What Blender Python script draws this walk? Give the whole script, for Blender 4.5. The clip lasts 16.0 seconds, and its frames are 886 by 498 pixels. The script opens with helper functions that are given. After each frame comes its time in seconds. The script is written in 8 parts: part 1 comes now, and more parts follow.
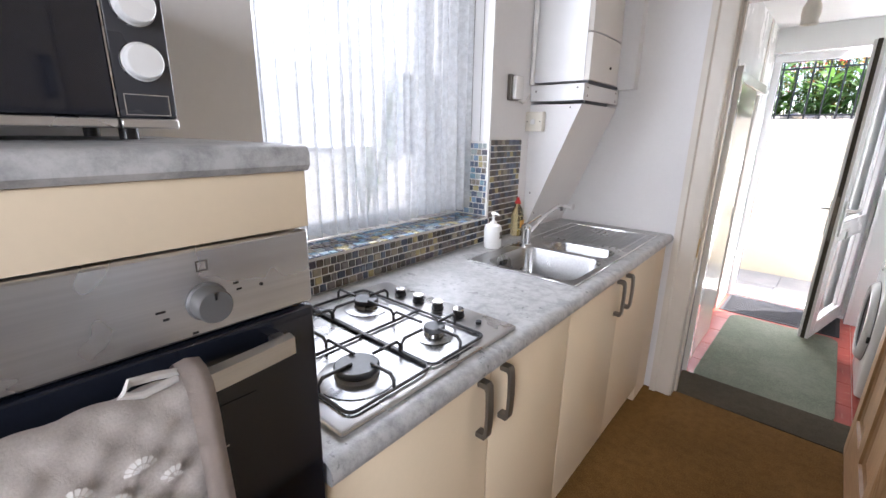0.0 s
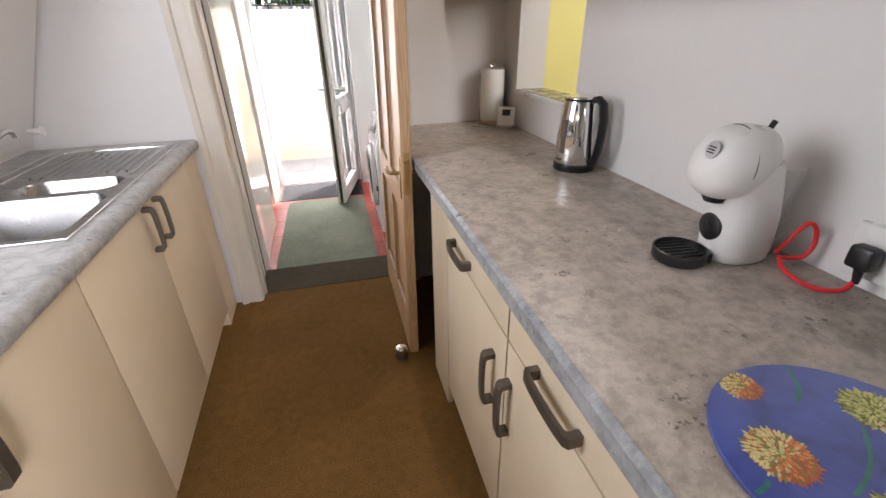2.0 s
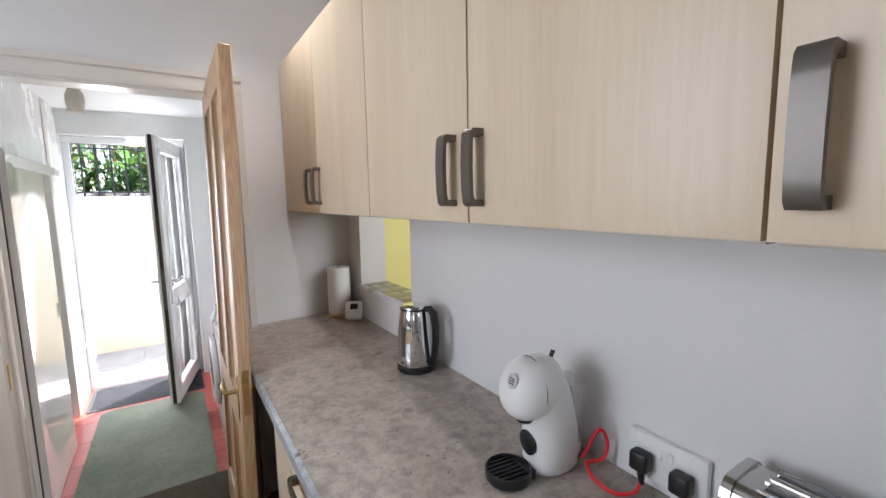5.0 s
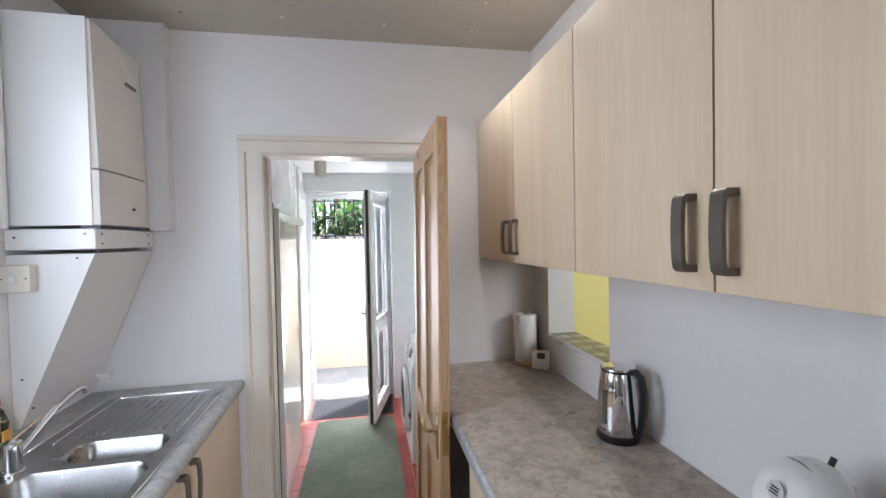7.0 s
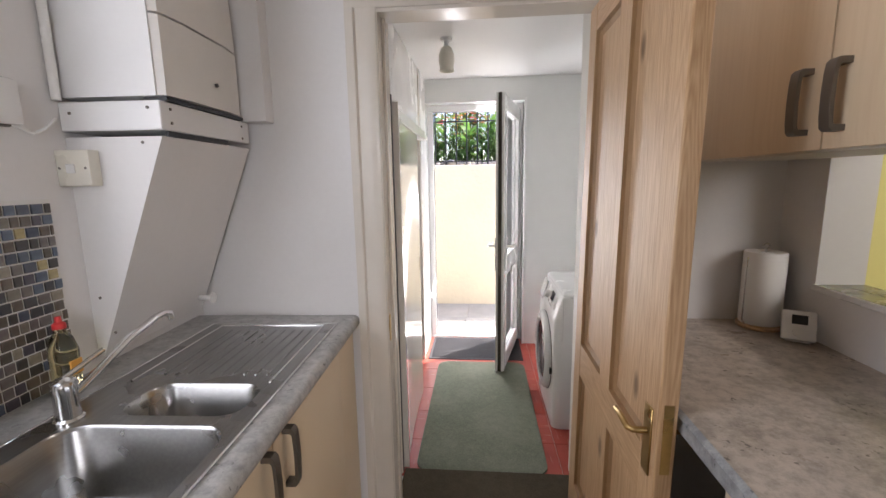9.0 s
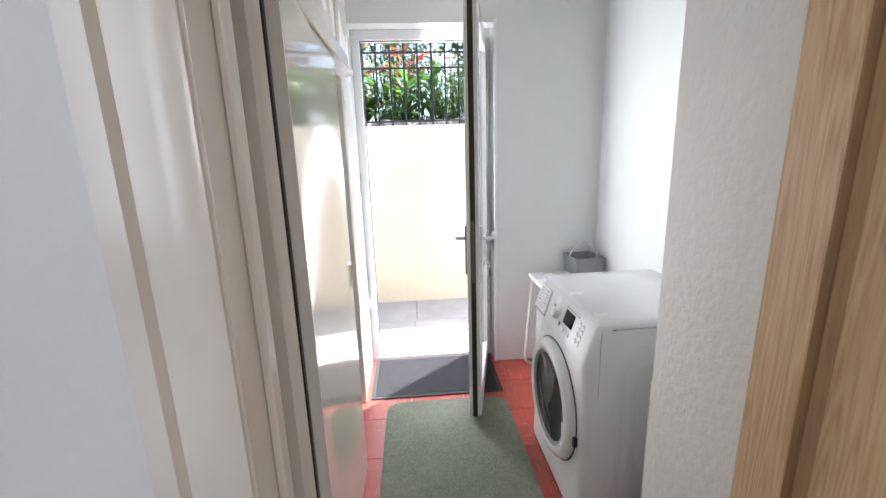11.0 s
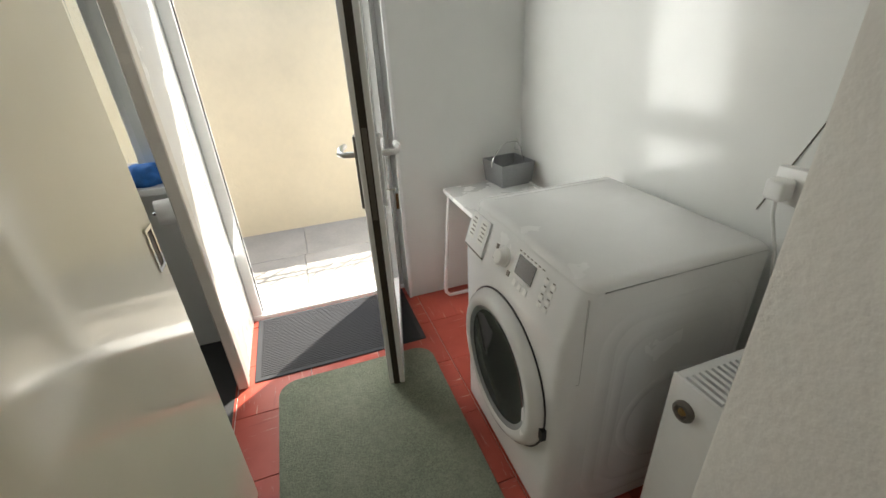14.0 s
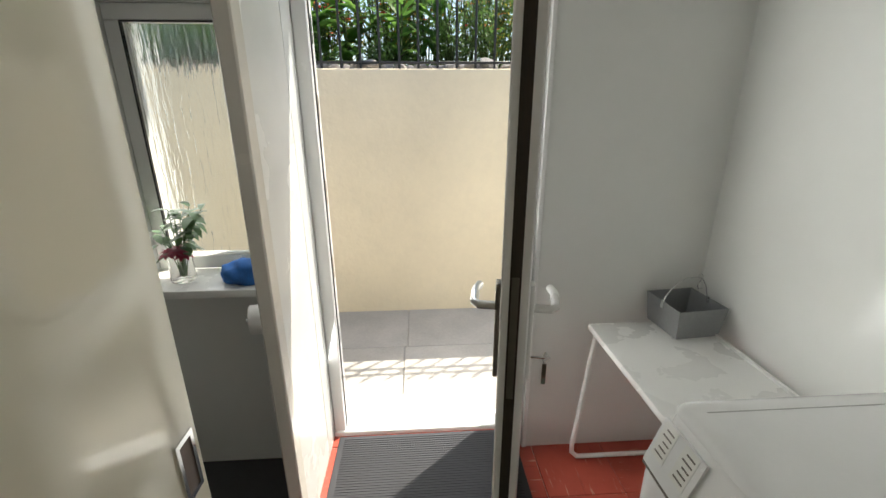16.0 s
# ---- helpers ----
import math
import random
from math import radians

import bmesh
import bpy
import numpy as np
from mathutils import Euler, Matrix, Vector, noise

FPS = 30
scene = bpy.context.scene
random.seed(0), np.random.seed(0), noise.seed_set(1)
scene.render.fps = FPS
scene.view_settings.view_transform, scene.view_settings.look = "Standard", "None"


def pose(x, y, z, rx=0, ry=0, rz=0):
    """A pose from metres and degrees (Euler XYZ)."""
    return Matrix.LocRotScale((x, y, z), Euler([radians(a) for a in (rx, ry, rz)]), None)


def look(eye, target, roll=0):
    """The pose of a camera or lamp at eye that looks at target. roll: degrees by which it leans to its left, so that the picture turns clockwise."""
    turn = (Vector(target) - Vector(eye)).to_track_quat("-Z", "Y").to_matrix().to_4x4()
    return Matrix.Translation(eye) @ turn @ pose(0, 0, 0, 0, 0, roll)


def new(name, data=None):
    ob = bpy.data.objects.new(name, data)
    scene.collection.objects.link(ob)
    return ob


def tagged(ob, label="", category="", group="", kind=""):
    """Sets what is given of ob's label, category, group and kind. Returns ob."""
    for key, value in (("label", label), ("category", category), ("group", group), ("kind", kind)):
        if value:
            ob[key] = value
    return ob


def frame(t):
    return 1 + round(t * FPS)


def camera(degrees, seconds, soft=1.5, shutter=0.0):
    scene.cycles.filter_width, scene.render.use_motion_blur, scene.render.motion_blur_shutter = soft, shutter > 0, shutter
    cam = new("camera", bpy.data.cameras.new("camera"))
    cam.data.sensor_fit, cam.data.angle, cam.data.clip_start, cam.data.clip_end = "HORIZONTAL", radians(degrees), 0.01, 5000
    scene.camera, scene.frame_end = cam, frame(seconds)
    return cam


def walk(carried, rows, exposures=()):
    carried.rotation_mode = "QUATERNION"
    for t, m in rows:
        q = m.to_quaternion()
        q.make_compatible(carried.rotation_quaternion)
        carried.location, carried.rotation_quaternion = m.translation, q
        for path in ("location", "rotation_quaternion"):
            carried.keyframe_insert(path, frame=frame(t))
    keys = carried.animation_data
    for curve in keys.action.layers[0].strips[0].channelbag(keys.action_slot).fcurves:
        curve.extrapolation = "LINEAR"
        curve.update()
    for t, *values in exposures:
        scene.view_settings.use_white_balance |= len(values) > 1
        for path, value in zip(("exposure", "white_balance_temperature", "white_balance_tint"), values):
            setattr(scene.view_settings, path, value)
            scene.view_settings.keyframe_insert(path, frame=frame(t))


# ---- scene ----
cam = camera(92.8, 16.0)
PATH = [
    (0, (0.311, 0.117, 1.394), (-0.992, 1.538, 0.861), 0.9),
    (0.5, (0.328, 0.183, 1.37), (-0.712, 1.78, 0.762), 0.7),
    (1, (0.289, 0.281, 1.362), (-0.28, 2.075, 0.685), 0.5),
    (1.5, (0.316, 0.329, 1.364), (0.302, 2.174, 0.59), -0.5),
    (2, (0.371, 0.33, 1.312), (0.795, 2.06, 0.403), -1.0),
    (2.5, (0.405, 0.323, 1.257), (1.092, 1.886, 0.216), -0.8),
    (3, (0.416, 0.318, 1.228), (1.248, 1.797, 0.17), -0.5),
    (3.5, (0.438, 0.321, 1.296), (1.399, 1.824, 0.392), -0.1),
    (4, (0.449, 0.317, 1.375), (1.517, 1.879, 0.726), 0.5),
    (4.2, (0.447, 0.315, 1.405), (1.542, 1.898, 0.859), 0.7),
    (6.3, (0.411, 0.282, 1.569), (1.188, 2.125, 1.571), -1.3),
    (6.5, (0.388, 0.291, 1.566), (1.055, 2.176, 1.564), -1.3),
    (7, (0.347, 0.343, 1.554), (0.701, 2.311, 1.508), -1.2),
    (7.5, (0.336, 0.462, 1.533), (0.398, 2.457, 1.42), -1.3),
    (8, (0.334, 0.58, 1.497), (0.18, 2.564, 1.298), -1.1),
    (8.2, (0.313, 0.644, 1.477), (0.107, 2.62, 1.245), -1.0),
    (10.3, (0.076, 1.694, 1.349), (0.075, 3.654, 0.95), -1.3),
    (10.5, (0.059, 1.811, 1.356), (0.097, 3.768, 0.942), -1.5),
    (11, (0.075, 2.033, 1.342), (0.21, 3.976, 0.891), -1.8),
    (11.5, (0.128, 2.275, 1.343), (0.385, 4.191, 0.832), -2.2),
    (12, (0.159, 2.47, 1.353), (0.537, 4.339, 0.75), -2.5),
    (12.5, (0.168, 2.601, 1.341), (0.645, 4.403, 0.618), -3.0),
    (13, (0.172, 2.645, 1.297), (0.718, 4.375, 0.455), -3.1),
    (13.5, (0.163, 2.658, 1.259), (0.734, 4.334, 0.33), -3.2),
    (14, (0.158, 2.669, 1.265), (0.709, 4.359, 0.348), -3.1),
    (14.5, (0.167, 2.719, 1.32), (0.644, 4.473, 0.486), -2.8),
    (15, (0.199, 2.831, 1.352), (0.554, 4.655, 0.613), -2.0),
    (15.5, (0.194, 2.957, 1.366), (0.413, 4.827, 0.691), -1.1),
    (16, (0.151, 3.167, 1.357), (0.269, 5.057, 0.715), -0.2),
]
EXPOSURES = [(0.0, 2.35, 6100, 18), (1.5, 2.25, 6700, 20), (3.0, 3.0, 6000, 16), (4.2, 2.6, 5950, 16), (6.3, 2.15, 5950, 15), (7.0, 2.2, 5850, 15), (8.0, 1.9, 6500, 20), (10.3, 1.95, 6350, 16), (11.2, 2.0, 5950, 15), (12.0, 1.55, 5850, 13), (12.7, 1.35, 6800, 8), (15.2, 1.2, 6800, 8), (16.0, 0.95, 6800, 8)]
walk(cam, [(t, look(eye, target, roll)) for t, eye, target, roll in PATH], EXPOSURES)

# ==== light ====
KITCHEN_WINDOW, BACK_DOOR, WC_WINDOW = 3.2, 8.5, 1.5
world = bpy.data.worlds.new("sky")
scene.world = world
world.use_nodes = True
sky = world.node_tree.nodes.new("ShaderNodeTexSky")
sky.sky_type, sky.sun_disc = "NISHITA", False
SUN_UP, SUN_EAST, SUN_NORTH = radians(59), 0.75, 0.66
sky.sun_elevation, sky.sun_rotation = SUN_UP, math.atan2(SUN_EAST, SUN_NORTH)
background = world.node_tree.nodes["Background"]
background.inputs["Strength"].default_value = 0.15
world.node_tree.links.new(sky.outputs["Color"], background.inputs["Color"])


def lamp(name, kind, m, energy, colour=(1, 1, 1), **settings):
    data = bpy.data.lights.new(name, kind)
    data.energy, data.color = energy, colour
    for key, value in settings.items():
        if key == "size":
            data.shape, data.size, data.size_y = "RECTANGLE", *value
        elif key == "angle":
            data.angle = value
        elif key == "radius":
            data.shadow_soft_size = value
        elif key == "spread":
            data.spread = value
        elif key == "cone":
            data.spot_size, data.spot_blend = value
    ob = new(name, data)
    ob.matrix_basis = m
    return ob


toward_sun = Vector((SUN_EAST * math.cos(SUN_UP), SUN_NORTH * math.cos(SUN_UP), math.sin(SUN_UP)))
lamp("sun", "SUN", look(toward_sun * 30, (0, 0, 0)), 4.5, (1.0, 0.95, 0.87), angle=radians(0.53))
# sky light in the openings, outside and inside the net curtain
lamp("outer_window_light", "AREA", look((-1.75, 1.2, 2.0), (0.4, 1.2, 1.2)), 2.6, (0.93, 0.97, 1.0), size=(1.5, 1.5))
lamp("window_light", "AREA", look((-0.885, 1.15, 1.66), (0.4, 1.202, 1.66)), KITCHEN_WINDOW, (0.93, 0.97, 1.0), size=(0.78, 1.1))
lamp("door_light", "AREA", look((-0.04, 4.86, 1.05), (1.2, 4.6, 0.75)), BACK_DOOR, (0.97, 0.99, 1.0), size=(0.5, 1.9))
lamp("wc_light", "AREA", look((-0.65, 4.56, 1.25), (-0.65, 3.5, 1.0)), WC_WINDOW, (0.97, 0.99, 1.0), size=(0.5, 0.7))
# the ceiling spotlight of the kitchen
lamp("spot_lamp", "SPOT", look((0.784, 1.947, 2.535), (0.8, 1.93, 0.0)), 4.5, (1.0, 0.95, 0.88), radius=0.03, cone=(radians(120), 0.7))
# added lamp that brightens the room behind the hatch; its real source is unseen
lamp("dining_light", "AREA", look((2.4, 0.9, 2.0), (2.4, 2.2, 1.2)), 5.0, (1.0, 0.98, 0.94), size=(1.0, 1.0))
# added fill behind the walker for the left fronts; no source is known there
lamp("rear_fill_light", "AREA", look((1.15, -1.5, 1.6), (-0.2, 0.4, 0.8)), 5.0, (0.95, 0.98, 1.0), size=(1.0, 1.2), spread=radians(85))


# ==== materials ====
def graph(name):
    m = bpy.data.materials.new(name)
    m.use_nodes = True
    tree = m.node_tree
    shader = tree.nodes["Principled BSDF"]
    return m, tree, shader


def add(tree, kind, **values):
    node = tree.nodes.new(kind)
    for key, value in values.items():
        node.inputs[key.replace("_", " ")].default_value = value
    return node


def coords(tree, scale=(1, 1, 1), turn=(0, 0, 0)):
    where = tree.nodes.new("ShaderNodeTexCoord")
    mapping = add(tree, "ShaderNodeMapping", Scale=scale, Rotation=turn)
    tree.links.new(where.outputs["Object"], mapping.inputs["Vector"])
    return mapping.outputs["Vector"]


def noise_of(tree, vector, scale, detail=4.0, rough=0.55):
    node = add(tree, "ShaderNodeTexNoise", Scale=scale, Detail=detail, Roughness=rough)
    tree.links.new(vector, node.inputs["Vector"])
    return node.outputs["Fac"]


def ramp(tree, fac, stops):
    node = tree.nodes.new("ShaderNodeValToRGB")
    while len(node.color_ramp.elements) < len(stops):
        node.color_ramp.elements.new(0.5)
    for element, (place, colour) in zip(node.color_ramp.elements, stops):
        element.position = place
        element.color = (*colour, 1) if len(colour) == 3 else colour
    tree.links.new(fac, node.inputs["Fac"])
    return node.outputs["Color"]


def mix(tree, fac, a, b, blend="MIX"):
    node = tree.nodes.new("ShaderNodeMix")
    node.data_type, node.blend_type = "RGBA", blend
    for socket, value in ((node.inputs[0], fac), (node.inputs[6], a), (node.inputs[7], b)):
        if isinstance(value, (int, float)):
            socket.default_value = value
        elif isinstance(value, tuple):
            socket.default_value = (*value, 1)
        else:
            tree.links.new(value, socket)
    return node.outputs[2]


def bump(tree, shader, height, strength=0.2, distance=0.002):
    node = add(tree, "ShaderNodeBump", Strength=strength, Distance=distance)
    tree.links.new(height, node.inputs["Height"])
    tree.links.new(node.outputs["Normal"], shader.inputs["Normal"])


def shade(c, k):
    return tuple(min(1.0, v * k) for v in c)


def surface(name, colour, rough=0.5, metal=0.0, var=0.06, scale=5.0, grain=90.0, relief=0.1, depth=0.001, stretch=(1, 1, 1), rough_var=0.08, coat=0.0, spec=0.5):
    """A painted, plastic or metal surface with soft stains, fine grain and uneven gloss."""
    m, tree, shader = graph(name)
    v = coords(tree, stretch)
    broad, fine = noise_of(tree, v, scale), noise_of(tree, v, grain, 3.0)
    c = ramp(tree, broad, ((0.3, shade(colour, 1 - var)), (0.7, shade(colour, 1 + var))))
    c = mix(tree, var * 0.8, c, ramp(tree, fine, ((0.35, shade(colour, 0.6)), (0.65, shade(colour, 1.25)))))
    tree.links.new(c, shader.inputs["Base Color"])
    r = ramp(tree, broad, ((0.3, (rough - rough_var,) * 3), (0.7, (min(1.0, rough + rough_var),) * 3)))
    tree.links.new(r, shader.inputs["Roughness"])
    shader.inputs["Metallic"].default_value = metal
    shader.inputs["Coat Weight"].default_value = coat
    shader.inputs["Specular IOR Level"].default_value = spec
    if relief:
        bump(tree, shader, fine, relief, depth)
    return m


def wood(name, pale, dark, along="z", rough=0.4, rings=6.0, knots=False, contrast=1.0):
    """Timber with the grain along one axis."""
    m, tree, shader = graph(name)
    thin = {"x": (0.06, 1, 1), "y": (1, 0.06, 1), "z": (1, 1, 0.05)}[along]
    v = coords(tree, thin)
    wide = noise_of(tree, v, rings, 3.0, 0.5)
    fibre = noise_of(tree, v, rings * 22, 4.0, 0.65)
    bands = tree.nodes.new("ShaderNodeMath")
    bands.operation = "PINGPONG"
    bands.inputs[1].default_value = 0.5
    times = tree.nodes.new("ShaderNodeMath")
    times.operation = "MULTIPLY"
    times.inputs[1].default_value = 36.0 if knots else 3.0
    tree.links.new(wide, times.inputs[0])
    tree.links.new(times.outputs[0], bands.inputs[0])
    c = ramp(tree, bands.outputs[0], ((0.05, dark), (0.5, pale)))
    c = mix(tree, 0.55 if not knots else 0.42, c, pale)
    c = mix(tree, 0.35 * contrast, c, ramp(tree, fibre, ((0.35, dark), (0.6, pale))))
    if knots:
        cells = add(tree, "ShaderNodeTexVoronoi", Scale=2.7, Randomness=1.0)
        cells.voronoi_dimensions = "2D"
        split, flat = tree.nodes.new("ShaderNodeSeparateXYZ"), tree.nodes.new("ShaderNodeCombineXYZ")
        tree.links.new(coords(tree, {"x": (0.5, 1, 1), "y": (1, 0.5, 1), "z": (1, 1, 0.5)}[along]), split.inputs[0])
        tree.links.new(split.outputs["Y"], flat.inputs["X"])
        tree.links.new(split.outputs["Z"], flat.inputs["Y"])
        tree.links.new(flat.outputs[0], cells.inputs["Vector"])
        c = mix(tree, ramp(tree, cells.outputs["Distance"], ((0.022, (0.85,) * 3), (0.06, (0.0,) * 3))), c, shade(dark, 0.4))
    tree.links.new(c, shader.inputs["Base Color"])
    shader.inputs["Roughness"].default_value = rough
    bump(tree, shader, fibre, 0.12, 0.0006)
    return m


def worktop_mat(name, low, high):
    """Mottled stone-look laminate with small dark pits."""
    m, tree, shader = graph(name)
    v = coords(tree)
    c = ramp(tree, noise_of(tree, v, 5.0, 6.0, 0.65), ((0.32, low), (0.68, high)))
    c = mix(tree, 0.5, c, ramp(tree, noise_of(tree, v, 26.0, 6.0, 0.75), ((0.38, shade(low, 0.72)), (0.6, shade(high, 1.14)))))
    pits = ramp(tree, noise_of(tree, v, 75.0, 2.0, 0.5), ((0.62, (0, 0, 0)), (0.68, (1, 1, 1))))
    where = ramp(tree, noise_of(tree, v, 9.0, 3.0), ((0.5, (0, 0, 0)), (0.62, (0.85, 0.85, 0.85))))
    c = mix(tree, mix(tree, 1.0, pits, where, "MULTIPLY"), c, shade(low, 0.35))
    tree.links.new(c, shader.inputs["Base Color"])
    tree.links.new(ramp(tree, noise_of(tree, v, 12.0), ((0.3, (0.26,) * 3), (0.7, (0.42,) * 3))), shader.inputs["Roughness"])
    bump(tree, shader, noise_of(tree, v, 160.0, 2.0), 0.06, 0.0006)
    return m


def pile(name, dark, pale, scale=240.0, broad=2.2, relief=0.9, third=None):
    """Carpet or rug pile, worn in patches."""
    m, tree, shader = graph(name)
    v = coords(tree)
    fine = noise_of(tree, v, scale, 3.0, 0.7)
    c = ramp(tree, fine, ((0.3, dark), (0.7, pale)))
    c = mix(tree, ramp(tree, noise_of(tree, v, broad, 5.0), ((0.35, (0.0,) * 3), (0.7, (0.45,) * 3))), c, third or shade(pale, 1.15))
    c = mix(tree, ramp(tree, noise_of(tree, v, 28.0, 4.0), ((0.4, (0.0,) * 3), (0.7, (0.3,) * 3))), c, shade(dark, 0.8))
    tree.links.new(c, shader.inputs["Base Color"])
    shader.inputs["Roughness"].default_value = 0.95
    shader.inputs["Specular IOR Level"].default_value = 0.1
    bump(tree, shader, fine, relief, 0.004)
    return m


def brushed(name, colour, rough=0.28, along=(1, 1, 0.02)):
    m, tree, shader = graph(name)
    v = coords(tree, along)
    streak = noise_of(tree, v, 130.0, 3.0, 0.6)
    smudge = noise_of(tree, coords(tree), 7.0, 3.0)
    tree.links.new(ramp(tree, streak, ((0.3, shade(colour, 0.9)), (0.7, shade(colour, 1.06)))), shader.inputs["Base Color"])
    tree.links.new(ramp(tree, smudge, ((0.3, (rough - 0.06,) * 3), (0.7, (rough + 0.1,) * 3))), shader.inputs["Roughness"])
    shader.inputs["Metallic"].default_value = 1.0
    bump(tree, shader, streak, 0.05, 0.0005)
    return m


def per_piece(name, colours, rough=0.25, island=False, spec=0.5, coat=0.0):
    """A colour for each piece, by chance, with slight clouds in it."""
    m, tree, shader = graph(name)
    if island:
        chance = tree.nodes.new("ShaderNodeNewGeometry").outputs["Random Per Island"]
    else:
        chance = tree.nodes.new("ShaderNodeObjectInfo").outputs["Random"]
    node = tree.nodes.new("ShaderNodeValToRGB")
    node.color_ramp.interpolation = "CONSTANT"
    while len(node.color_ramp.elements) < len(colours):
        node.color_ramp.elements.new(0.5)
    for n, (element, colour) in enumerate(zip(node.color_ramp.elements, colours)):
        element.position, element.color = n / len(colours), (*colour, 1)
    tree.links.new(chance, node.inputs["Fac"])
    v = coords(tree)
    c = mix(tree, 0.25, node.outputs["Color"], ramp(tree, noise_of(tree, v, 60.0), ((0.3, (0.02,) * 3), (0.7, (0.9,) * 3))), "OVERLAY")
    tree.links.new(c, shader.inputs["Base Color"])
    shader.inputs["Roughness"].default_value = rough
    shader.inputs["Coat Weight"].default_value = coat
    return m


def clear(name, tint=(1, 1, 1), rough=0.0, ior=1.45, relief=0.0, scale=(60, 60, 6)):
    m, tree, shader = graph(name)
    shader.inputs["Base Color"].default_value = (*tint, 1)
    shader.inputs["Transmission Weight"].default_value = 1.0
    shader.inputs["Roughness"].default_value = rough
    shader.inputs["IOR"].default_value = ior
    if relief:
        bump(tree, shader, noise_of(tree, coords(tree, scale), 1.0, 3.0), relief, 0.01)
    return m


def net_mat():
    """Net curtain: sheer cloth, denser where the lace is."""
    m, tree, shader = graph("net_curtain")
    v = coords(tree, (1, 1, 1))
    lace = noise_of(tree, v, 40.0, 3.0, 0.6)
    weave = noise_of(tree, v, 300.0, 1.0)
    low = tree.nodes.new("ShaderNodeSeparateXYZ")
    tree.links.new(v, low.inputs[0])
    hem = ramp(tree, lace, ((0.40, (0.58,) * 3), (0.60, (0.70,) * 3)))
    hem = mix(tree, 0.15, hem, ramp(tree, weave, ((0.3, (0.2,) * 3), (0.7, (0.8,) * 3))))
    see = tree.nodes.new("ShaderNodeBsdfTransparent")
    thin = tree.nodes.new("ShaderNodeBsdfTranslucent")
    thin.inputs["Color"].default_value = (0.86, 0.89, 0.91, 1)
    flat = tree.nodes.new("ShaderNodeBsdfDiffuse")
    flat.inputs["Color"].default_value = (0.8, 0.82, 0.84, 1)
    cloth, both = tree.nodes.new("ShaderNodeMixShader"), tree.nodes.new("ShaderNodeMixShader")
    cloth.inputs[0].default_value = 0.5
    tree.links.new(thin.outputs[0], cloth.inputs[1])
    tree.links.new(flat.outputs[0], cloth.inputs[2])
    tree.links.new(hem, both.inputs[0])
    tree.links.new(see.outputs[0], both.inputs[1])
    tree.links.new(cloth.outputs[0], both.inputs[2])
    tree.links.new(both.outputs[0], tree.nodes["Material Output"].inputs["Surface"])
    return m


def clear_plastic():
    """Thin see-through plastic with a soft sheen."""
    m, tree, shader = graph("clear_plastic")
    shader.inputs["Base Color"].default_value = (0.75, 0.77, 0.78, 1)
    shader.inputs["Roughness"].default_value = 0.12
    see, both = tree.nodes.new("ShaderNodeBsdfTransparent"), tree.nodes.new("ShaderNodeMixShader")
    both.inputs[0].default_value = 0.2
    tree.links.new(see.outputs[0], both.inputs[1])
    tree.links.new(shader.outputs[0], both.inputs[2])
    tree.links.new(both.outputs[0], tree.nodes["Material Output"].inputs["Surface"])
    return m


def glow(name, colour, strength):
    m, tree, shader = graph(name)
    shader.inputs["Emission Color"].default_value = (*colour, 1)
    shader.inputs["Emission Strength"].default_value = strength
    return m


def streaked_tile():
    """Red vinyl tile with pale streaks."""
    m, tree, shader = graph("red_floor_tile")
    v = coords(tree, (9, 1.2, 1), (0, 0, 0.5))
    chance = tree.nodes.new("ShaderNodeObjectInfo").outputs["Random"]
    c = ramp(tree, noise_of(tree, coords(tree), 4.0), ((0.3, (0.36, 0.055, 0.035)), (0.7, (0.5, 0.09, 0.06))))
    c = mix(tree, ramp(tree, noise_of(tree, v, 5.5, 5.0, 0.7), ((0.60, (0.0,) * 3), (0.68, (0.75,) * 3))), c, (0.62, 0.4, 0.32))
    c = mix(tree, ramp(tree, noise_of(tree, v, 3.0, 4.0), ((0.6, (0.0,) * 3), (0.68, (0.5,) * 3))), c, (0.25, 0.03, 0.02))
    c = mix(tree, ramp(tree, chance, ((0.0, (0.0,) * 3), (1.0, (0.22,) * 3))), c, (0.3, 0.05, 0.03))
    tree.links.new(c, shader.inputs["Base Color"])
    shader.inputs["Roughness"].default_value = 0.42
    bump(tree, shader, noise_of(tree, coords(tree), 60.0), 0.06, 0.001)
    return m


WHITE_WALL = surface("kitchen_wall_paint", (0.77, 0.76, 0.75), 0.55, var=0.03, scale=1.6, grain=55, relief=0.25, depth=0.0015)
UTILITY_WALL = surface("gloss_wall_paint", (0.76, 0.77, 0.745), 0.13, var=0.03, scale=1.4, grain=9, relief=0.1, depth=0.002, rough_var=0.04)
ROUGH_WALL = surface("rough_wall_paint", (0.74, 0.72, 0.67), 0.6, var=0.03, scale=2.5, grain=48, relief=0.6, depth=0.0045)
CEILING = surface("ceiling_board", (0.47, 0.44, 0.38), 0.6, var=0.1, scale=1.2, grain=70, relief=0.1)
WHITE_CEILING = surface("white_ceiling_paint", (0.8, 0.8, 0.78), 0.6, var=0.03, scale=1.2)
GLOSS_TRIM = surface("gloss_trim_paint", (0.72, 0.68, 0.61), 0.22, var=0.04, scale=3.0, grain=14, relief=0.12, rough_var=0.06)
WHITE_TRIM = surface("white_trim_paint", (0.8, 0.79, 0.76), 0.25, var=0.03, scale=3.0, grain=16, relief=0.1)
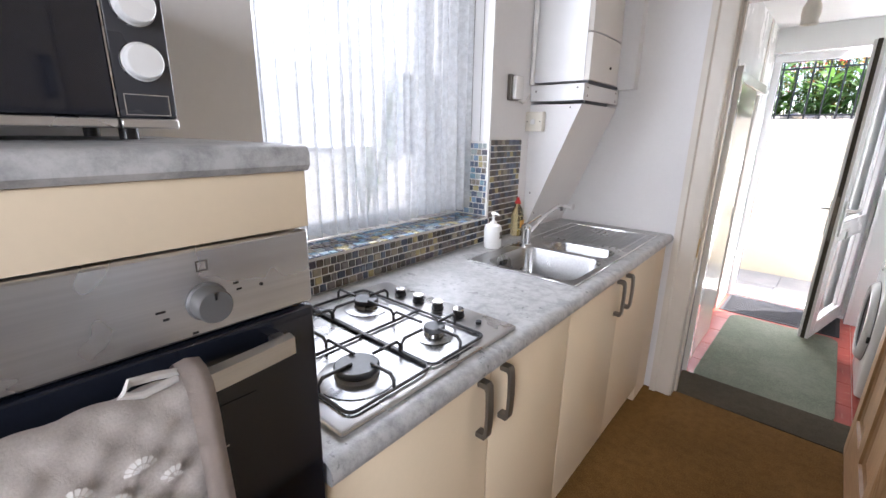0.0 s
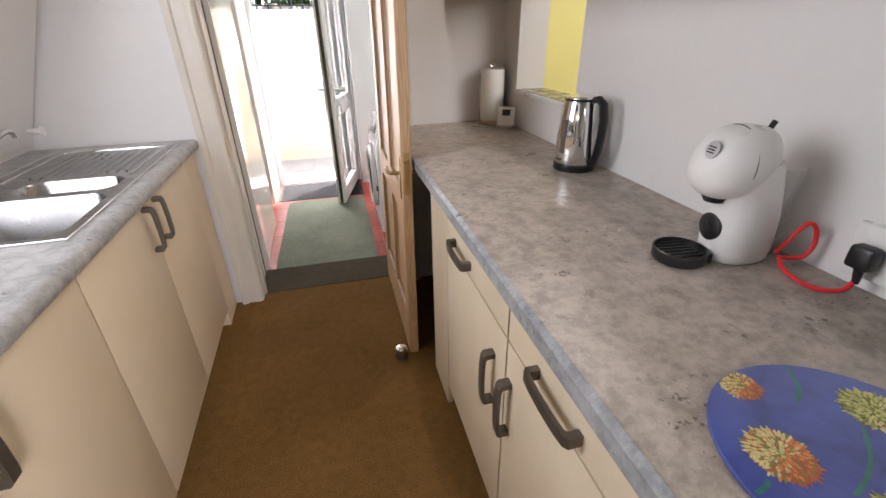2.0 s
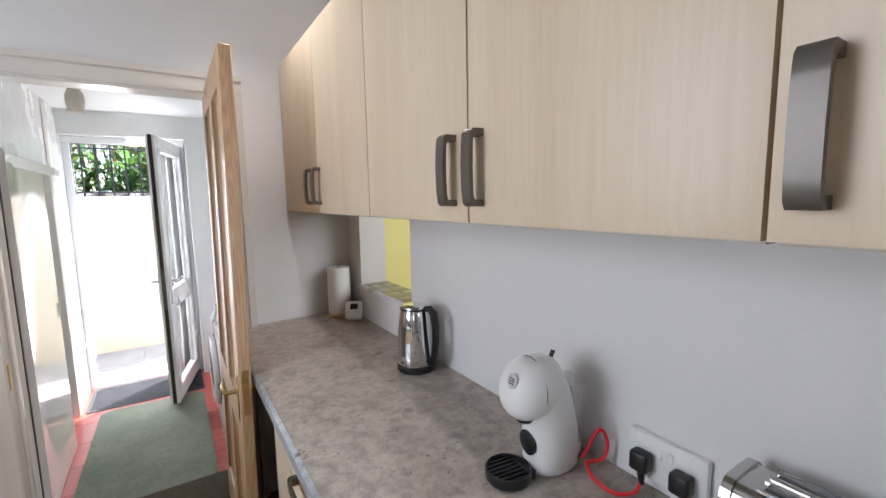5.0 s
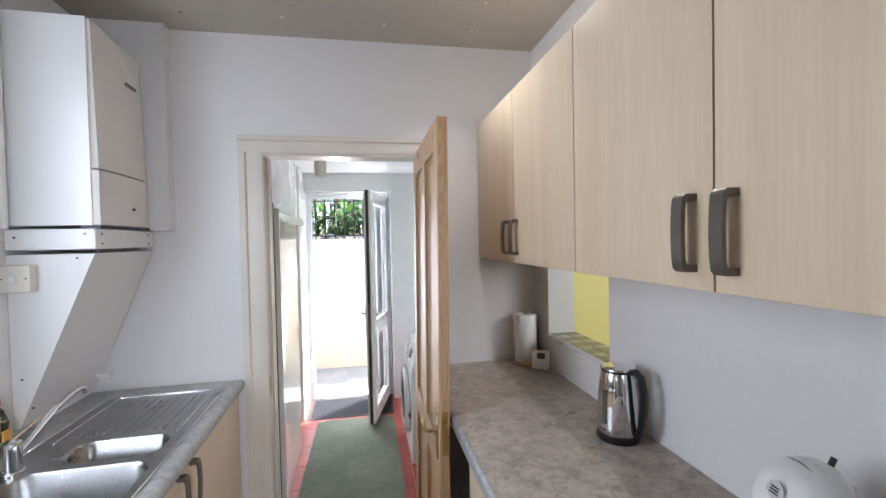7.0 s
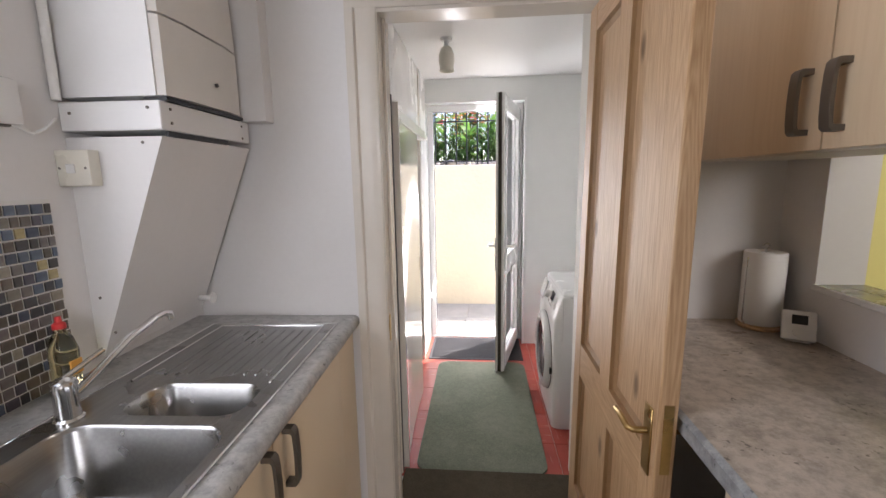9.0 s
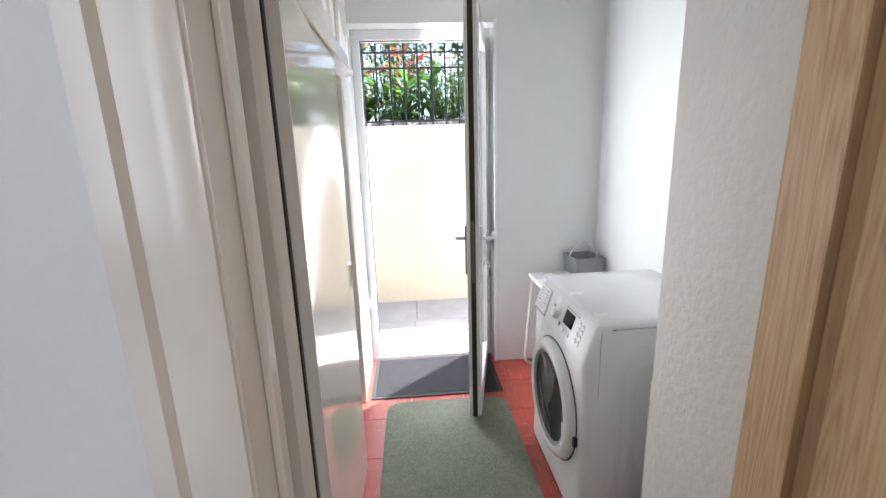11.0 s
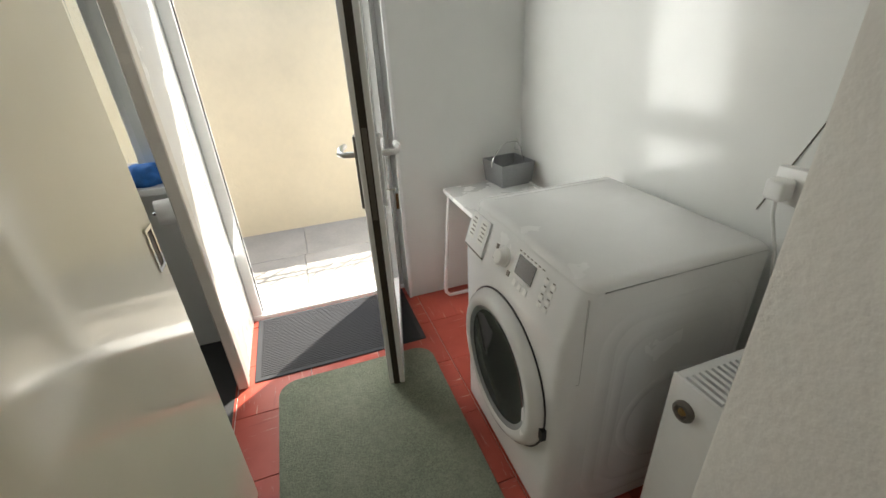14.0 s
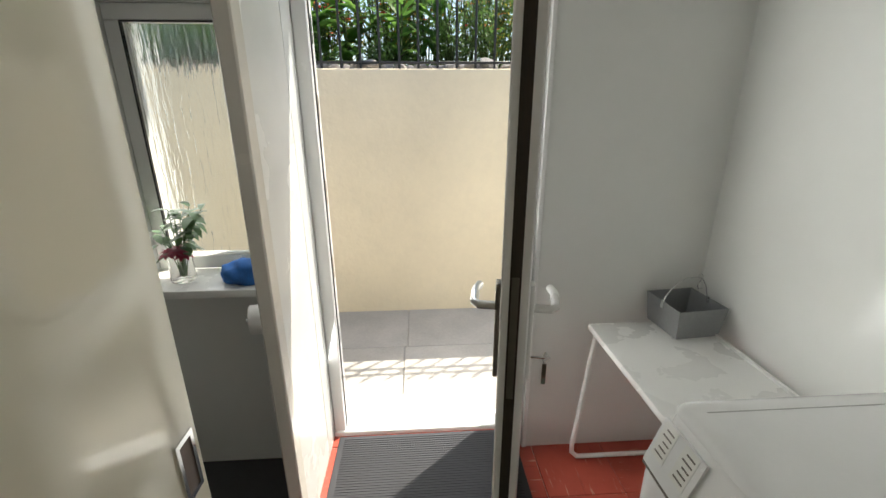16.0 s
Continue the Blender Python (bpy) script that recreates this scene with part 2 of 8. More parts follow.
SLIDE_DOOR = surface("cream_gloss_door", (0.72, 0.68, 0.55), 0.08, var=0.03, scale=1.2, grain=5.0, relief=0.0, rough_var=0.02, spec=0.75)
YELLOW = surface("yellow_wall_paint", (0.80, 0.74, 0.30), 0.6, var=0.03, scale=2.0)
CARPET = pile("brown_carpet", (0.105, 0.051, 0.013), (0.265, 0.145, 0.05), 170.0, 2.0, 1.0)
GREEN_RUG = pile("green_rug", (0.135, 0.155, 0.115), (0.28, 0.30, 0.228), 150.0, 3.5, 1.3, third=(0.34, 0.345, 0.28))
DOOR_MAT = surface("ribbed_rubber_mat", (0.034, 0.035, 0.04), 0.75, var=0.2, scale=6.0, grain=120, relief=0.4)
RED_TILE = streaked_tile()
DARK_FLOOR = surface("dark_vinyl_floor", (0.05, 0.05, 0.052), 0.5, var=0.15)
STRIP = pile("threshold_matting", (0.055, 0.045, 0.03), (0.11, 0.092, 0.065), 200.0, 3.0, 0.6)
GREY_TOP = worktop_mat("grey_worktop", (0.27, 0.275, 0.275), (0.46, 0.46, 0.455))
BROWN_TOP = worktop_mat("taupe_worktop", (0.29, 0.25, 0.21), (0.50, 0.44, 0.385))
EDGE_TOP = worktop_mat("worktop_edge", (0.23, 0.245, 0.26), (0.42, 0.44, 0.455))
CREAM_DOOR = surface("cream_cupboard_front", (0.74, 0.62, 0.45), 0.38, var=0.03, scale=2.0, grain=110, relief=0.03)
MAPLE = wood("maple_cupboard_front", (0.74, 0.61, 0.44), (0.61, 0.47, 0.30), "z", 0.38, 5.0, contrast=0.7)
MAPLE_FRONT = wood("maple_base_front", (0.76, 0.66, 0.50), (0.68, 0.56, 0.40), "z", 0.38, 5.0, contrast=0.5)
PINE = wood("stripped_pine", (0.66, 0.455, 0.265), (0.40, 0.215, 0.10), "z", 0.42, 9.0, knots=True)
CARCASS = surface("pale_carcass_board", (0.62, 0.58, 0.50), 0.5, var=0.04)
PLINTH = surface("cream_plinth_board", (0.60, 0.50, 0.36), 0.45, var=0.05)
STEEL = brushed("brushed_steel", (0.62, 0.61, 0.60), 0.27, (0.02, 0.02, 1))
SINK_STEEL = brushed("sink_steel", (0.36, 0.36, 0.355), 0.28, (1, 0.05, 1))
CHROME = surface("chrome", (0.78, 0.78, 0.78), 0.07, 1.0, var=0.02, relief=0, rough_var=0.03)
TOASTER_STEEL = surface("polished_steel", (0.52, 0.515, 0.50), 0.08, 1.0, var=0.03, relief=0, rough_var=0.03)
SATIN = surface("satin_grey_handle", (0.17, 0.155, 0.135), 0.4, 0.75, var=0.08, relief=0.05)
IRON = surface("black_enamel_iron", (0.02, 0.02, 0.022), 0.4, var=0.2)
BURNER = surface("burner_cap", (0.075, 0.08, 0.085), 0.5, 0.3, var=0.2)
BLACK_GLASS = surface("black_oven_glass", (0.009, 0.011, 0.018), 0.06, var=0.1, relief=0, rough_var=0.02)
BLACK = surface("black_plastic", (0.014, 0.014, 0.015), 0.35, var=0.2, relief=0.05)
WHITE_PLASTIC = surface("white_plastic", (0.82, 0.82, 0.80), 0.28, var=0.02, relief=0.03)
CREAM_PLASTIC = surface("aged_white_plastic", (0.74, 0.71, 0.62), 0.3, var=0.04)
BOILER_WHITE = surface("boiler_enamel", (0.82, 0.82, 0.815), 0.2, var=0.02, relief=0.02)
BOILER_FRONT = surface("boiler_cover_plastic", (0.76, 0.74, 0.70), 0.36, var=0.03)
APPLIANCE = surface("appliance_enamel", (0.79, 0.795, 0.785), 0.2, var=0.02, relief=0.02)
UPVC = surface("white_upvc", (0.84, 0.84, 0.83), 0.22, var=0.02, relief=0.02)
GASKET = surface("brown_gasket", (0.035, 0.024, 0.014), 0.6, var=0.2)
BRASS = surface("aged_brass", (0.45, 0.31, 0.13), 0.3, 1.0, var=0.15)
GROUT = surface("pale_grout", (0.74, 0.73, 0.70), 0.8, var=0.08, grain=200, relief=0.3)
MOSAIC = ((0.05, 0.05, 0.055), (0.10, 0.085, 0.065), (0.16, 0.13, 0.10), (0.07, 0.085, 0.12), (0.21, 0.19, 0.16), (0.45, 0.38, 0.20), (0.06, 0.055, 0.05),
          (0.11, 0.14, 0.19), (0.17, 0.15, 0.14), (0.30, 0.27, 0.21), (0.09, 0.08, 0.10), (0.12, 0.10, 0.08))
# mosaic colours with the window's light put in, for sill top and reveal
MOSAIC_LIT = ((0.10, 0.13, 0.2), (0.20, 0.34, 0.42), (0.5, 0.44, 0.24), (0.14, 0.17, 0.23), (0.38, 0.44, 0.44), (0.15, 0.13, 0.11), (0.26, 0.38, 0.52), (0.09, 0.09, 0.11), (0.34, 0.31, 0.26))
TILE_ONE = per_piece("mosaic_piece", MOSAIC, 0.16, coat=0.4)
TILE_MANY = per_piece("mosaic_pieces_dark", MOSAIC, 0.16, island=True, coat=0.4)
TILE_LIT = per_piece("mosaic_pieces_lit", MOSAIC_LIT, 0.12, island=True, coat=0.6)
HATCH_TILE = surface("olive_glazed_tile", (0.26, 0.25, 0.17), 0.25, var=0.15, scale=12.0, relief=0.05)
NET = net_mat()
GLASS = clear("clear_glass", (1, 1, 1))
TANK = clear_plastic()
FROSTED = clear("reeded_glass", (0.97, 1, 0.98), 0.12, relief=0.8)
RENDERED = surface("cream_garden_render", (0.79, 0.68, 0.505), 0.85, var=0.05, scale=2.5, grain=26, relief=0.5, depth=0.006)
CONCRETE = surface("pale_concrete_paving", (0.43, 0.405, 0.37), 0.85, var=0.14, scale=3.0, grain=60, relief=0.5, depth=0.003)
STONE = surface("grey_edging_stone", (0.30, 0.28, 0.26), 0.85, var=0.25, scale=9.0, relief=0.6, depth=0.004)
SOIL = surface("garden_soil", (0.06, 0.045, 0.03), 0.95, var=0.3, scale=6.0, relief=0.8, depth=0.01)
RAIL = surface("black_iron_railing", (0.022, 0.024, 0.026), 0.45, 0.2, var=0.25, relief=0.2)
BULB = glow("lit_bulb", (1.0, 0.9, 0.75), 14.0)


# ==== building blocks ====
ORIGIN = Matrix.Identity(4)
# the left run of units and its wall stand slightly out of square
LEFT = pose(-0.2, 1.3, 0, 0, 0, 2.3) @ pose(0.2, -1.3, 0)


def box(bm, x0, x1, y0, y1, z0, z1, soft=0.0, steps=1):
    made = bmesh.ops.create_cube(bm, size=1.0, matrix=Matrix.Translation(((x0 + x1) / 2, (y0 + y1) / 2, (z0 + z1) / 2)) @ Matrix.Diagonal((abs(x1 - x0), abs(y1 - y0), abs(z1 - z0), 1)))
    if soft:
        edges = {e for v in made["verts"] for e in v.link_edges}
        bmesh.ops.bevel(bm, geom=list(edges), offset=soft, segments=steps, profile=0.5, affect="EDGES", clamp_overlap=True)
    return bm


def block(*size, soft=0.0, steps=1):
    return box(bmesh.new(), *size, soft=soft, steps=steps)


def rod(bm, a, b, r, r2=None, seg=16, caps=True):
    a, b = Vector(a), Vector(b)
    m = Matrix.Translation((a + b) / 2) @ (b - a).to_track_quat("Z", "Y").to_matrix().to_4x4()
    bmesh.ops.create_cone(bm, cap_ends=caps, segments=seg, radius1=r, radius2=r if r2 is None else r2, depth=(b - a).length, matrix=m)
    return bm


def tube(bm, points, r, seg=8, closed=False):
    """A round bar along a line of points."""
    points = [Vector(p) for p in points]
    rings, n = [], len(points)
    up = Vector((0.31, 0.21, 0.93))
    for i, p in enumerate(points):
        before = points[i - 1] if i or closed else p
        after = points[(i + 1) % n] if i < n - 1 or closed else p
        ahead = (after - before).normalized()
        side = ahead.cross(up).normalized()
        top = side.cross(ahead)
        rings.append([bm.verts.new(p + r * (math.cos(k * math.tau / seg) * side + math.sin(k * math.tau / seg) * top)) for k in range(seg)])
    for i in range(n if closed else n - 1):
        a, b = rings[i], rings[(i + 1) % n]
        for k in range(seg):
            bm.faces.new((a[k], a[(k + 1) % seg], b[(k + 1) % seg], b[k]))
    if not closed:
        bm.faces.new(rings[0][::-1])
        bm.faces.new(rings[-1])
    return bm


def flowing(points, steps=5):
    """Points of a smooth curve through the given ones."""
    p = [Vector(q) for q in points]
    p = [2 * p[0] - p[1]] + p + [2 * p[-1] - p[-2]]
    out = []
    for a, b, c, d in zip(p, p[1:], p[2:], p[3:]):
        for k in range(steps):
            u = k / steps
            out.append(0.5 * (2 * b + (c - a) * u + (2 * a - 5 * b + 4 * c - d) * u * u + (3 * b - a - 3 * c + d) * u ** 3))
    return out + [p[-2]]


def lathe(bm, profile, at=(0, 0, 0), seg=32, turn=None):
    """Radius and height pairs turned about the upright through at, or about another axis by turn."""
    m = Matrix.Translation(at) @ (turn or ORIGIN)
    rings = []
    for r, z in profile:
        if r < 1e-5:
            rings.append([bm.verts.new(m @ Vector((0, 0, z)))])
        else:
            rings.append([bm.verts.new(m @ Vector((r * math.cos(k * math.tau / seg), r * math.sin(k * math.tau / seg), z))) for k in range(seg)])
    for a, b in zip(rings, rings[1:]):
        for k in range(seg):
            j = (k + 1) % seg
            face = [a[k % len(a)], a[j % len(a)], b[j % len(b)], b[k % len(b)]]
            face = list(dict.fromkeys(face))
            if len(face) > 2:
                bm.faces.new(face)
    return bm


def prism(bm, outline, axis, low, high):
    """A flat outline pushed along an axis."""
    def at(p, h):
        return {"x": (h, *p), "y": (p[0], h, p[1]), "z": (*p, h)}[axis]
    a, b = [bm.verts.new(at(p, low)) for p in outline], [bm.verts.new(at(p, high)) for p in outline]
    bm.faces.new(a[::-1])
    bm.faces.new(b)
    for k in range(len(a)):
        j = (k + 1) % len(a)
        bm.faces.new((a[k], a[j], b[j], b[k]))
    return bm


def soften(bm, amount, steps=2, least=30):
    sharp = [e for e in bm.edges if len(e.link_faces) == 2 and e.calc_face_angle(0) > radians(least)]
    bmesh.ops.bevel(bm, geom=sharp, offset=amount, segments=steps, profile=0.5, affect="EDGES", clamp_overlap=True)
    return bm


def mesh_of(name, bm, material, smooth=40):
    bmesh.ops.recalc_face_normals(bm, faces=bm.faces)
    data = bpy.data.meshes.new(name)
    bm.to_mesh(data)
    bm.free()
    data.materials.append(material)
    if smooth:
        data.shade_smooth()
        data.set_sharp_from_angle(angle=radians(smooth))
    return data


BASES = {}


def thing(name, label, category, base=(0, 0, 0), place=ORIGIN, group="", kind=""):
    """An Empty at a thing's base; its parts are modelled where they stand."""
    ob = new(name)
    ob.empty_display_size = 0.05
    ob.matrix_basis = place @ Matrix.Translation(base)
    BASES[ob.name] = Matrix.Translation(base).inverted()
    return tagged(ob, label, category, group, kind)


def part(name, bm, material, parent, label="", smooth=40):
    ob = new(name, mesh_of(name, bm, material, smooth))
    ob.parent = parent
    if parent.name in BASES:
        ob.matrix_parent_inverse = BASES[parent.name]
    return tagged(ob, label)


def solid(name, bm, material, label, category, place=ORIGIN, group="", kind="", smooth=40):
    """A thing that is one mesh."""
    ob = new(name, mesh_of(name, bm, material, smooth))
    ob.matrix_basis = place
    return tagged(ob, label, category, group, kind)


def structure(name, bm, material, label, category, place=ORIGIN):
    return solid(name, bm, material, label, category, place, kind="structure", smooth=30)


def wall_with_holes(bm, axis, a0, a1, z0, z1, low, high, holes):
    """A wall along x or y from a0 to a1, between the faces low and high, with openings (b0, b1, z0, z1)."""
    def lay(p, q, r, s):
        if q - p > 1e-4 and s - r > 1e-4:
            box(bm, *((p, q, low, high) if axis == "x" else (low, high, p, q)), r, s)
    at = a0
    for b0, b1, h0, h1 in sorted(holes):
        lay(at, b0, z0, z1)
        lay(b0, b1, z0, h0)
        lay(b0, b1, h1, z1)
        at = b1
    lay(at, a1, z0, z1)
    return bm


# ==== structure ====
FLOOR_U = -0.04          # floor of the utility room
DOOR_L, DOOR_R, DOOR_TOP = -0.138, 0.648, 1.985
WALL_Y, WALL_B, STUB_Y = 2.505, 2.605, 2.95
RIGHT_X, LEFT_X = 1.237, -0.835
REAR_Y = -2.6

floor_kitchen = structure("floor_kitchen", block(-1.3, 1.6, REAR_Y, 2.61, -0.12, 0.0), CARPET, "worn brown-olive fitted carpet on the kitchen floor", "floor")
structure("threshold", block(DOOR_L - 0.02, DOOR_R + 0.1, 2.56, 2.845, -0.1, 0.004, soft=0.006), STRIP, "dark matting strip on the step between the two rooms", "threshold")
structure("ceiling_kitchen", block(-1.2, 1.45, REAR_Y, 2.6, 2.55, 2.65), CEILING, "taupe unpainted board ceiling with screw heads", "ceiling")
structure("wall_west", wall_with_holes(bmesh.new(), "y", REAR_Y - 0.1, 2.56, -0.1, 2.56, LEFT_X - 0.24, LEFT_X, [(0.66, 1.705, 1.0, 2.3)]), WHITE_WALL, "white painted kitchen wall with a deep window opening", "wall", LEFT)
structure("wall_east", wall_with_holes(bmesh.new(), "y", REAR_Y, 2.56, -0.1, 2.56, RIGHT_X, RIGHT_X + 0.14, [(1.79, 2.33, 1.06, 1.52)]), WHITE_WALL, "white painted kitchen wall with a serving hatch", "wall")
structure("wall_south", block(-1.3, 1.6, REAR_Y - 0.15, REAR_Y, -0.1, 2.6), WHITE_WALL, "plain white kitchen wall behind the walker", "wall")
back = wall_with_holes(bmesh.new(), "x", -1.2, 1.44, -0.1, 2.6, WALL_Y, WALL_B, [(DOOR_L, DOOR_R, -0.1, DOOR_TOP)])
structure("wall_north", back, WHITE_WALL, "white painted kitchen wall around the inner doorway", "wall")
structure("stub_wall_right", block(0.652, 1.44, WALL_B, STUB_Y, -0.1, 2.24, soft=0.008, steps=2), ROUGH_WALL, "rough painted wall end beside the inner doorway", "wall")
structure("stub_wall_left", block(-1.2, -0.27, WALL_B, 2.90, -0.1, 2.24), WHITE_WALL, "white painted wall inside the doorway", "wall")


def architrave(x_in, side):
    """One upright of the door surround, stepped and moulded."""
    s = side * 1.27
    outline = [(x_in, WALL_Y), (x_in, WALL_Y - 0.016), (x_in + s * 0.012, WALL_Y - 0.022), (x_in + s * 0.03, WALL_Y - 0.018), (x_in + s * 0.055, WALL_Y - 0.018), (x_in + s * 0.06, WALL_Y - 0.03), (x_in + s * 0.082, WALL_Y - 0.03), (x_in + s * 0.085, WALL_Y)]
    return prism(bmesh.new(), outline, "z", 0.0, DOOR_TOP)


surround = thing("door_frame_inner", "cream gloss painted moulded door surround of the inner doorway", "door frame", (0.2, WALL_Y, 0), kind="structure")
part("architrave", architrave(DOOR_L, -1), GLOSS_TRIM, surround)
part("architrave", architrave(DOOR_R, 1), GLOSS_TRIM, surround)
head = [(WALL_Y, DOOR_TOP), (WALL_Y - 0.016, DOOR_TOP), (WALL_Y - 0.022, DOOR_TOP + 0.012), (WALL_Y - 0.018, DOOR_TOP + 0.03), (WALL_Y - 0.018, DOOR_TOP + 0.055), (WALL_Y - 0.031, DOOR_TOP + 0.06), (WALL_Y - 0.031, DOOR_TOP + 0.083), (WALL_Y, DOOR_TOP + 0.086)]
part("head", prism(bmesh.new(), head, "x", DOOR_L - 0.107, DOOR_R + 0.107), GLOSS_TRIM, surround)
part("jamb", block(DOOR_L - 0.012, DOOR_L + 0.004, WALL_Y - 0.01, WALL_B - 0.01, 0.0, DOOR_TOP), GLOSS_TRIM, surround)
part("jamb", block(DOOR_R - 0.012, DOOR_R + 0.046, WALL_Y + 0.001, WALL_B + 0.006, 0.0, DOOR_TOP), WHITE_TRIM, surround)
part("door_stop", block(DOOR_L + 0.004, DOOR_L + 0.016, WALL_Y + 0.05, WALL_Y + 0.08, 0.0, DOOR_TOP, soft=0.003), GLOSS_TRIM, surround)
part("head_lining", block(DOOR_L, DOOR_R, WALL_Y - 0.008, WALL_B + 0.002, DOOR_TOP - 0.012, DOOR_TOP + 0.002), GLOSS_TRIM, surround)
part("strike_plate", block(DOOR_L + 0.004, DOOR_L + 0.008, WALL_Y - 0.004, WALL_Y + 0.016, 0.8, 0.9), BRASS, surround, "worn strike plate")
trim = thing("trim_passage", "cream gloss painted upright moulding at the passage corner", "trim", (-0.17, 2.88, 0), kind="structure")
part("moulding", prism(bmesh.new(), [(-0.272, 2.83), (-0.188, 2.83), (-0.182, 2.836), (-0.187, 2.845), (-0.178, 2.852), (-0.173, 2.862), (-0.178, 2.874), (-0.272, 2.874)], "z", -0.04, 2.1), GLOSS_TRIM, trim)
# solid black strip that stands for the shade between moulding and sliding door
part("gap_shade", block(-0.27, -0.172, 2.8745, 2.892, -0.04, 1.78), BLACK, trim, "black strip for the shaded gap behind the moulding")

# utility room
BACK_Y, BACK_OUT = 4.6, 4.86
EXIT_L, EXIT_R, EXIT_TOP = -0.24, 0.577, 2.04
U_CEIL = 2.225
structure("floor_utility_base", block(-1.3, 1.45, 2.61, BACK_OUT, -0.16, FLOOR_U - 0.006), GROUT, "floor bed under the red tiles", "floor")
structure("ceiling_utility", block(-1.3, 1.44, WALL_B, BACK_OUT, U_CEIL, U_CEIL + 0.1), WHITE_CEILING, "white painted ceiling of the utility room", "ceiling")
structure("wall_utility_east", block(RIGHT_X, RIGHT_X + 0.2, STUB_Y, BACK_OUT, -0.16, U_CEIL), UTILITY_WALL, "white gloss painted utility room wall", "wall")
structure("wall_utility_west", block(-1.35, -1.25, WALL_B, BACK_OUT, -0.16, U_CEIL), UTILITY_WALL, "white wall at the far side of the toilet", "wall")
structure("wall_utility_north", wall_with_holes(bmesh.new(), "x", -1.3, 1.44, -0.16, U_CEIL, BACK_Y, BACK_OUT, [(EXIT_L, EXIT_R, -0.16, EXIT_TOP), (-0.80, -0.42, 0.77, 1.66)]), UTILITY_WALL, "white painted outer wall with the back door opening", "wall")
structure("floor_wc", block(-1.25, -0.29, 3.0, BACK_Y, FLOOR_U - 0.01, FLOOR_U + 0.004), DARK_FLOOR, "dark vinyl floor of the toilet", "floor")
# partition between utility room and toilet: post, panel and top rail
post = thing("partition_post", "beige painted timber post at the toilet opening", "post", (-0.26, 4.28, FLOOR_U), kind="structure")
part("post", block(-0.278, -0.236, 4.208, 4.27, FLOOR_U, U_CEIL, soft=0.005), GLOSS_TRIM, post)
structure("partition_panel", block(-0.274, -0.241, 4.27, BACK_Y, FLOOR_U, U_CEIL), WHITE_TRIM, "white gloss panel between back door and toilet", "wall")
structure("partition_head", block(-0.275, -0.245, 2.9, 4.208, 1.75, U_CEIL), WHITE_TRIM, "white panel above the sliding door", "wall")

# room behind the hatch
structure("floor_dining", block(1.377, 3.7, -0.6, 2.9, -0.1, 0.0), CARPET, "carpet of the room behind the hatch", "floor")
structure("ceiling_dining", block(1.377, 3.7, -0.6, 2.9, 2.5, 2.6), WHITE_CEILING, "white ceiling of the room behind the hatch", "ceiling")
structure("wall_dining_north", block(1.377, 3.7, 2.75, 2.9, -0.1, 2.5), YELLOW, "pale yellow wall seen through the hatch", "wall")
structure("wall_dining_east", block(3.6, 3.75, -0.6, 2.75, -0.1, 2.5), YELLOW, "pale yellow far wall of the room behind the hatch", "wall")
structure("wall_dining_south", block(1.377, 3.7, -0.7, -0.6, -0.1, 2.5), YELLOW, "pale yellow near wall of the room behind the hatch", "wall")

# outdoors
GROUND_Z, FENCE_Y, WALL_TOP = -0.14, 6.1, 1.585
structure("ground", block(-40, 40, BACK_OUT, FENCE_Y + 0.3, GROUND_Z - 0.3, GROUND_Z), CONCRETE, "pale concrete yard between house and garden wall", "ground")
structure("ground_west", block(-60, -1.4, -40, BACK_OUT, GROUND_Z - 0.3, GROUND_Z - 0.004), CONCRETE, "paved ground beside the house", "ground")
structure("ground_garden", block(-60, 60, FENCE_Y + 0.24, 70, 1.2, 1.50), SOIL, "raised garden soil behind the wall", "ground")
garden_wall = structure("garden_wall", soften(block(-12, 12, FENCE_Y, FENCE_Y + 0.26, GROUND_Z - 0.1, WALL_TOP), 0.015), RENDERED, "cream rendered garden retaining wall", "wall")
sill_out = structure("door_step", block(EXIT_L - 0.1, EXIT_R + 0.1, 4.83, 4.98, GROUND_Z, -0.035, soft=0.008), CONCRETE, "pale concrete step outside the back door", "step")

# ==== kitchen: left run ====
TOP = 0.9
FRONT = -0.2            # front edge of the left worktop


def bar_handle(parent, a, b, out, material=SATIN, wide=0.011, reach=0.032):
    """A flat bow handle from a to b, standing off along out."""
    a, b, out = Vector(a), Vector(b), Vector(out)
    along = (b - a).normalized()
    across = along.cross(out).normalized()
    bm = bmesh.new()
    rings = []
    rows = [(0.0, 0.0), (0.0, 0.72), (0.05, 0.92), (0.2, 1.0), (0.5, 1.04), (0.8, 1.0), (0.95, 0.92), (1.0, 0.72), (1.0, 0.0)]
    low = [(0.09, 0.0), (0.09, 0.6), (0.12, 0.7), (0.2, 0.74), (0.5, 0.78), (0.8, 0.74), (0.88, 0.7), (0.91, 0.6), (0.91, 0.0)]
    span = (b - a).length
    for (u, h), (u2, h2) in zip(rows, low):
        p, q = a + along * span * u + out * reach * h, a + along * span * u2 + out * reach * h2
        rings.append([bm.verts.new(p - across * wide), bm.verts.new(p + across * wide), bm.verts.new(q + across * wide), bm.verts.new(q - across * wide)])
    for r, s in zip(rings, rings[1:]):
        for k in range(4):
            bm.faces.new((r[k], r[(k + 1) % 4], s[(k + 1) % 4], s[k]))
    bm.faces.new(rings[0][::-1])
    bm.faces.new(rings[-1])
    soften(bm, 0.0015, 1, 40)
    return part("handle", bm, material, parent, "satin grey bow handle")


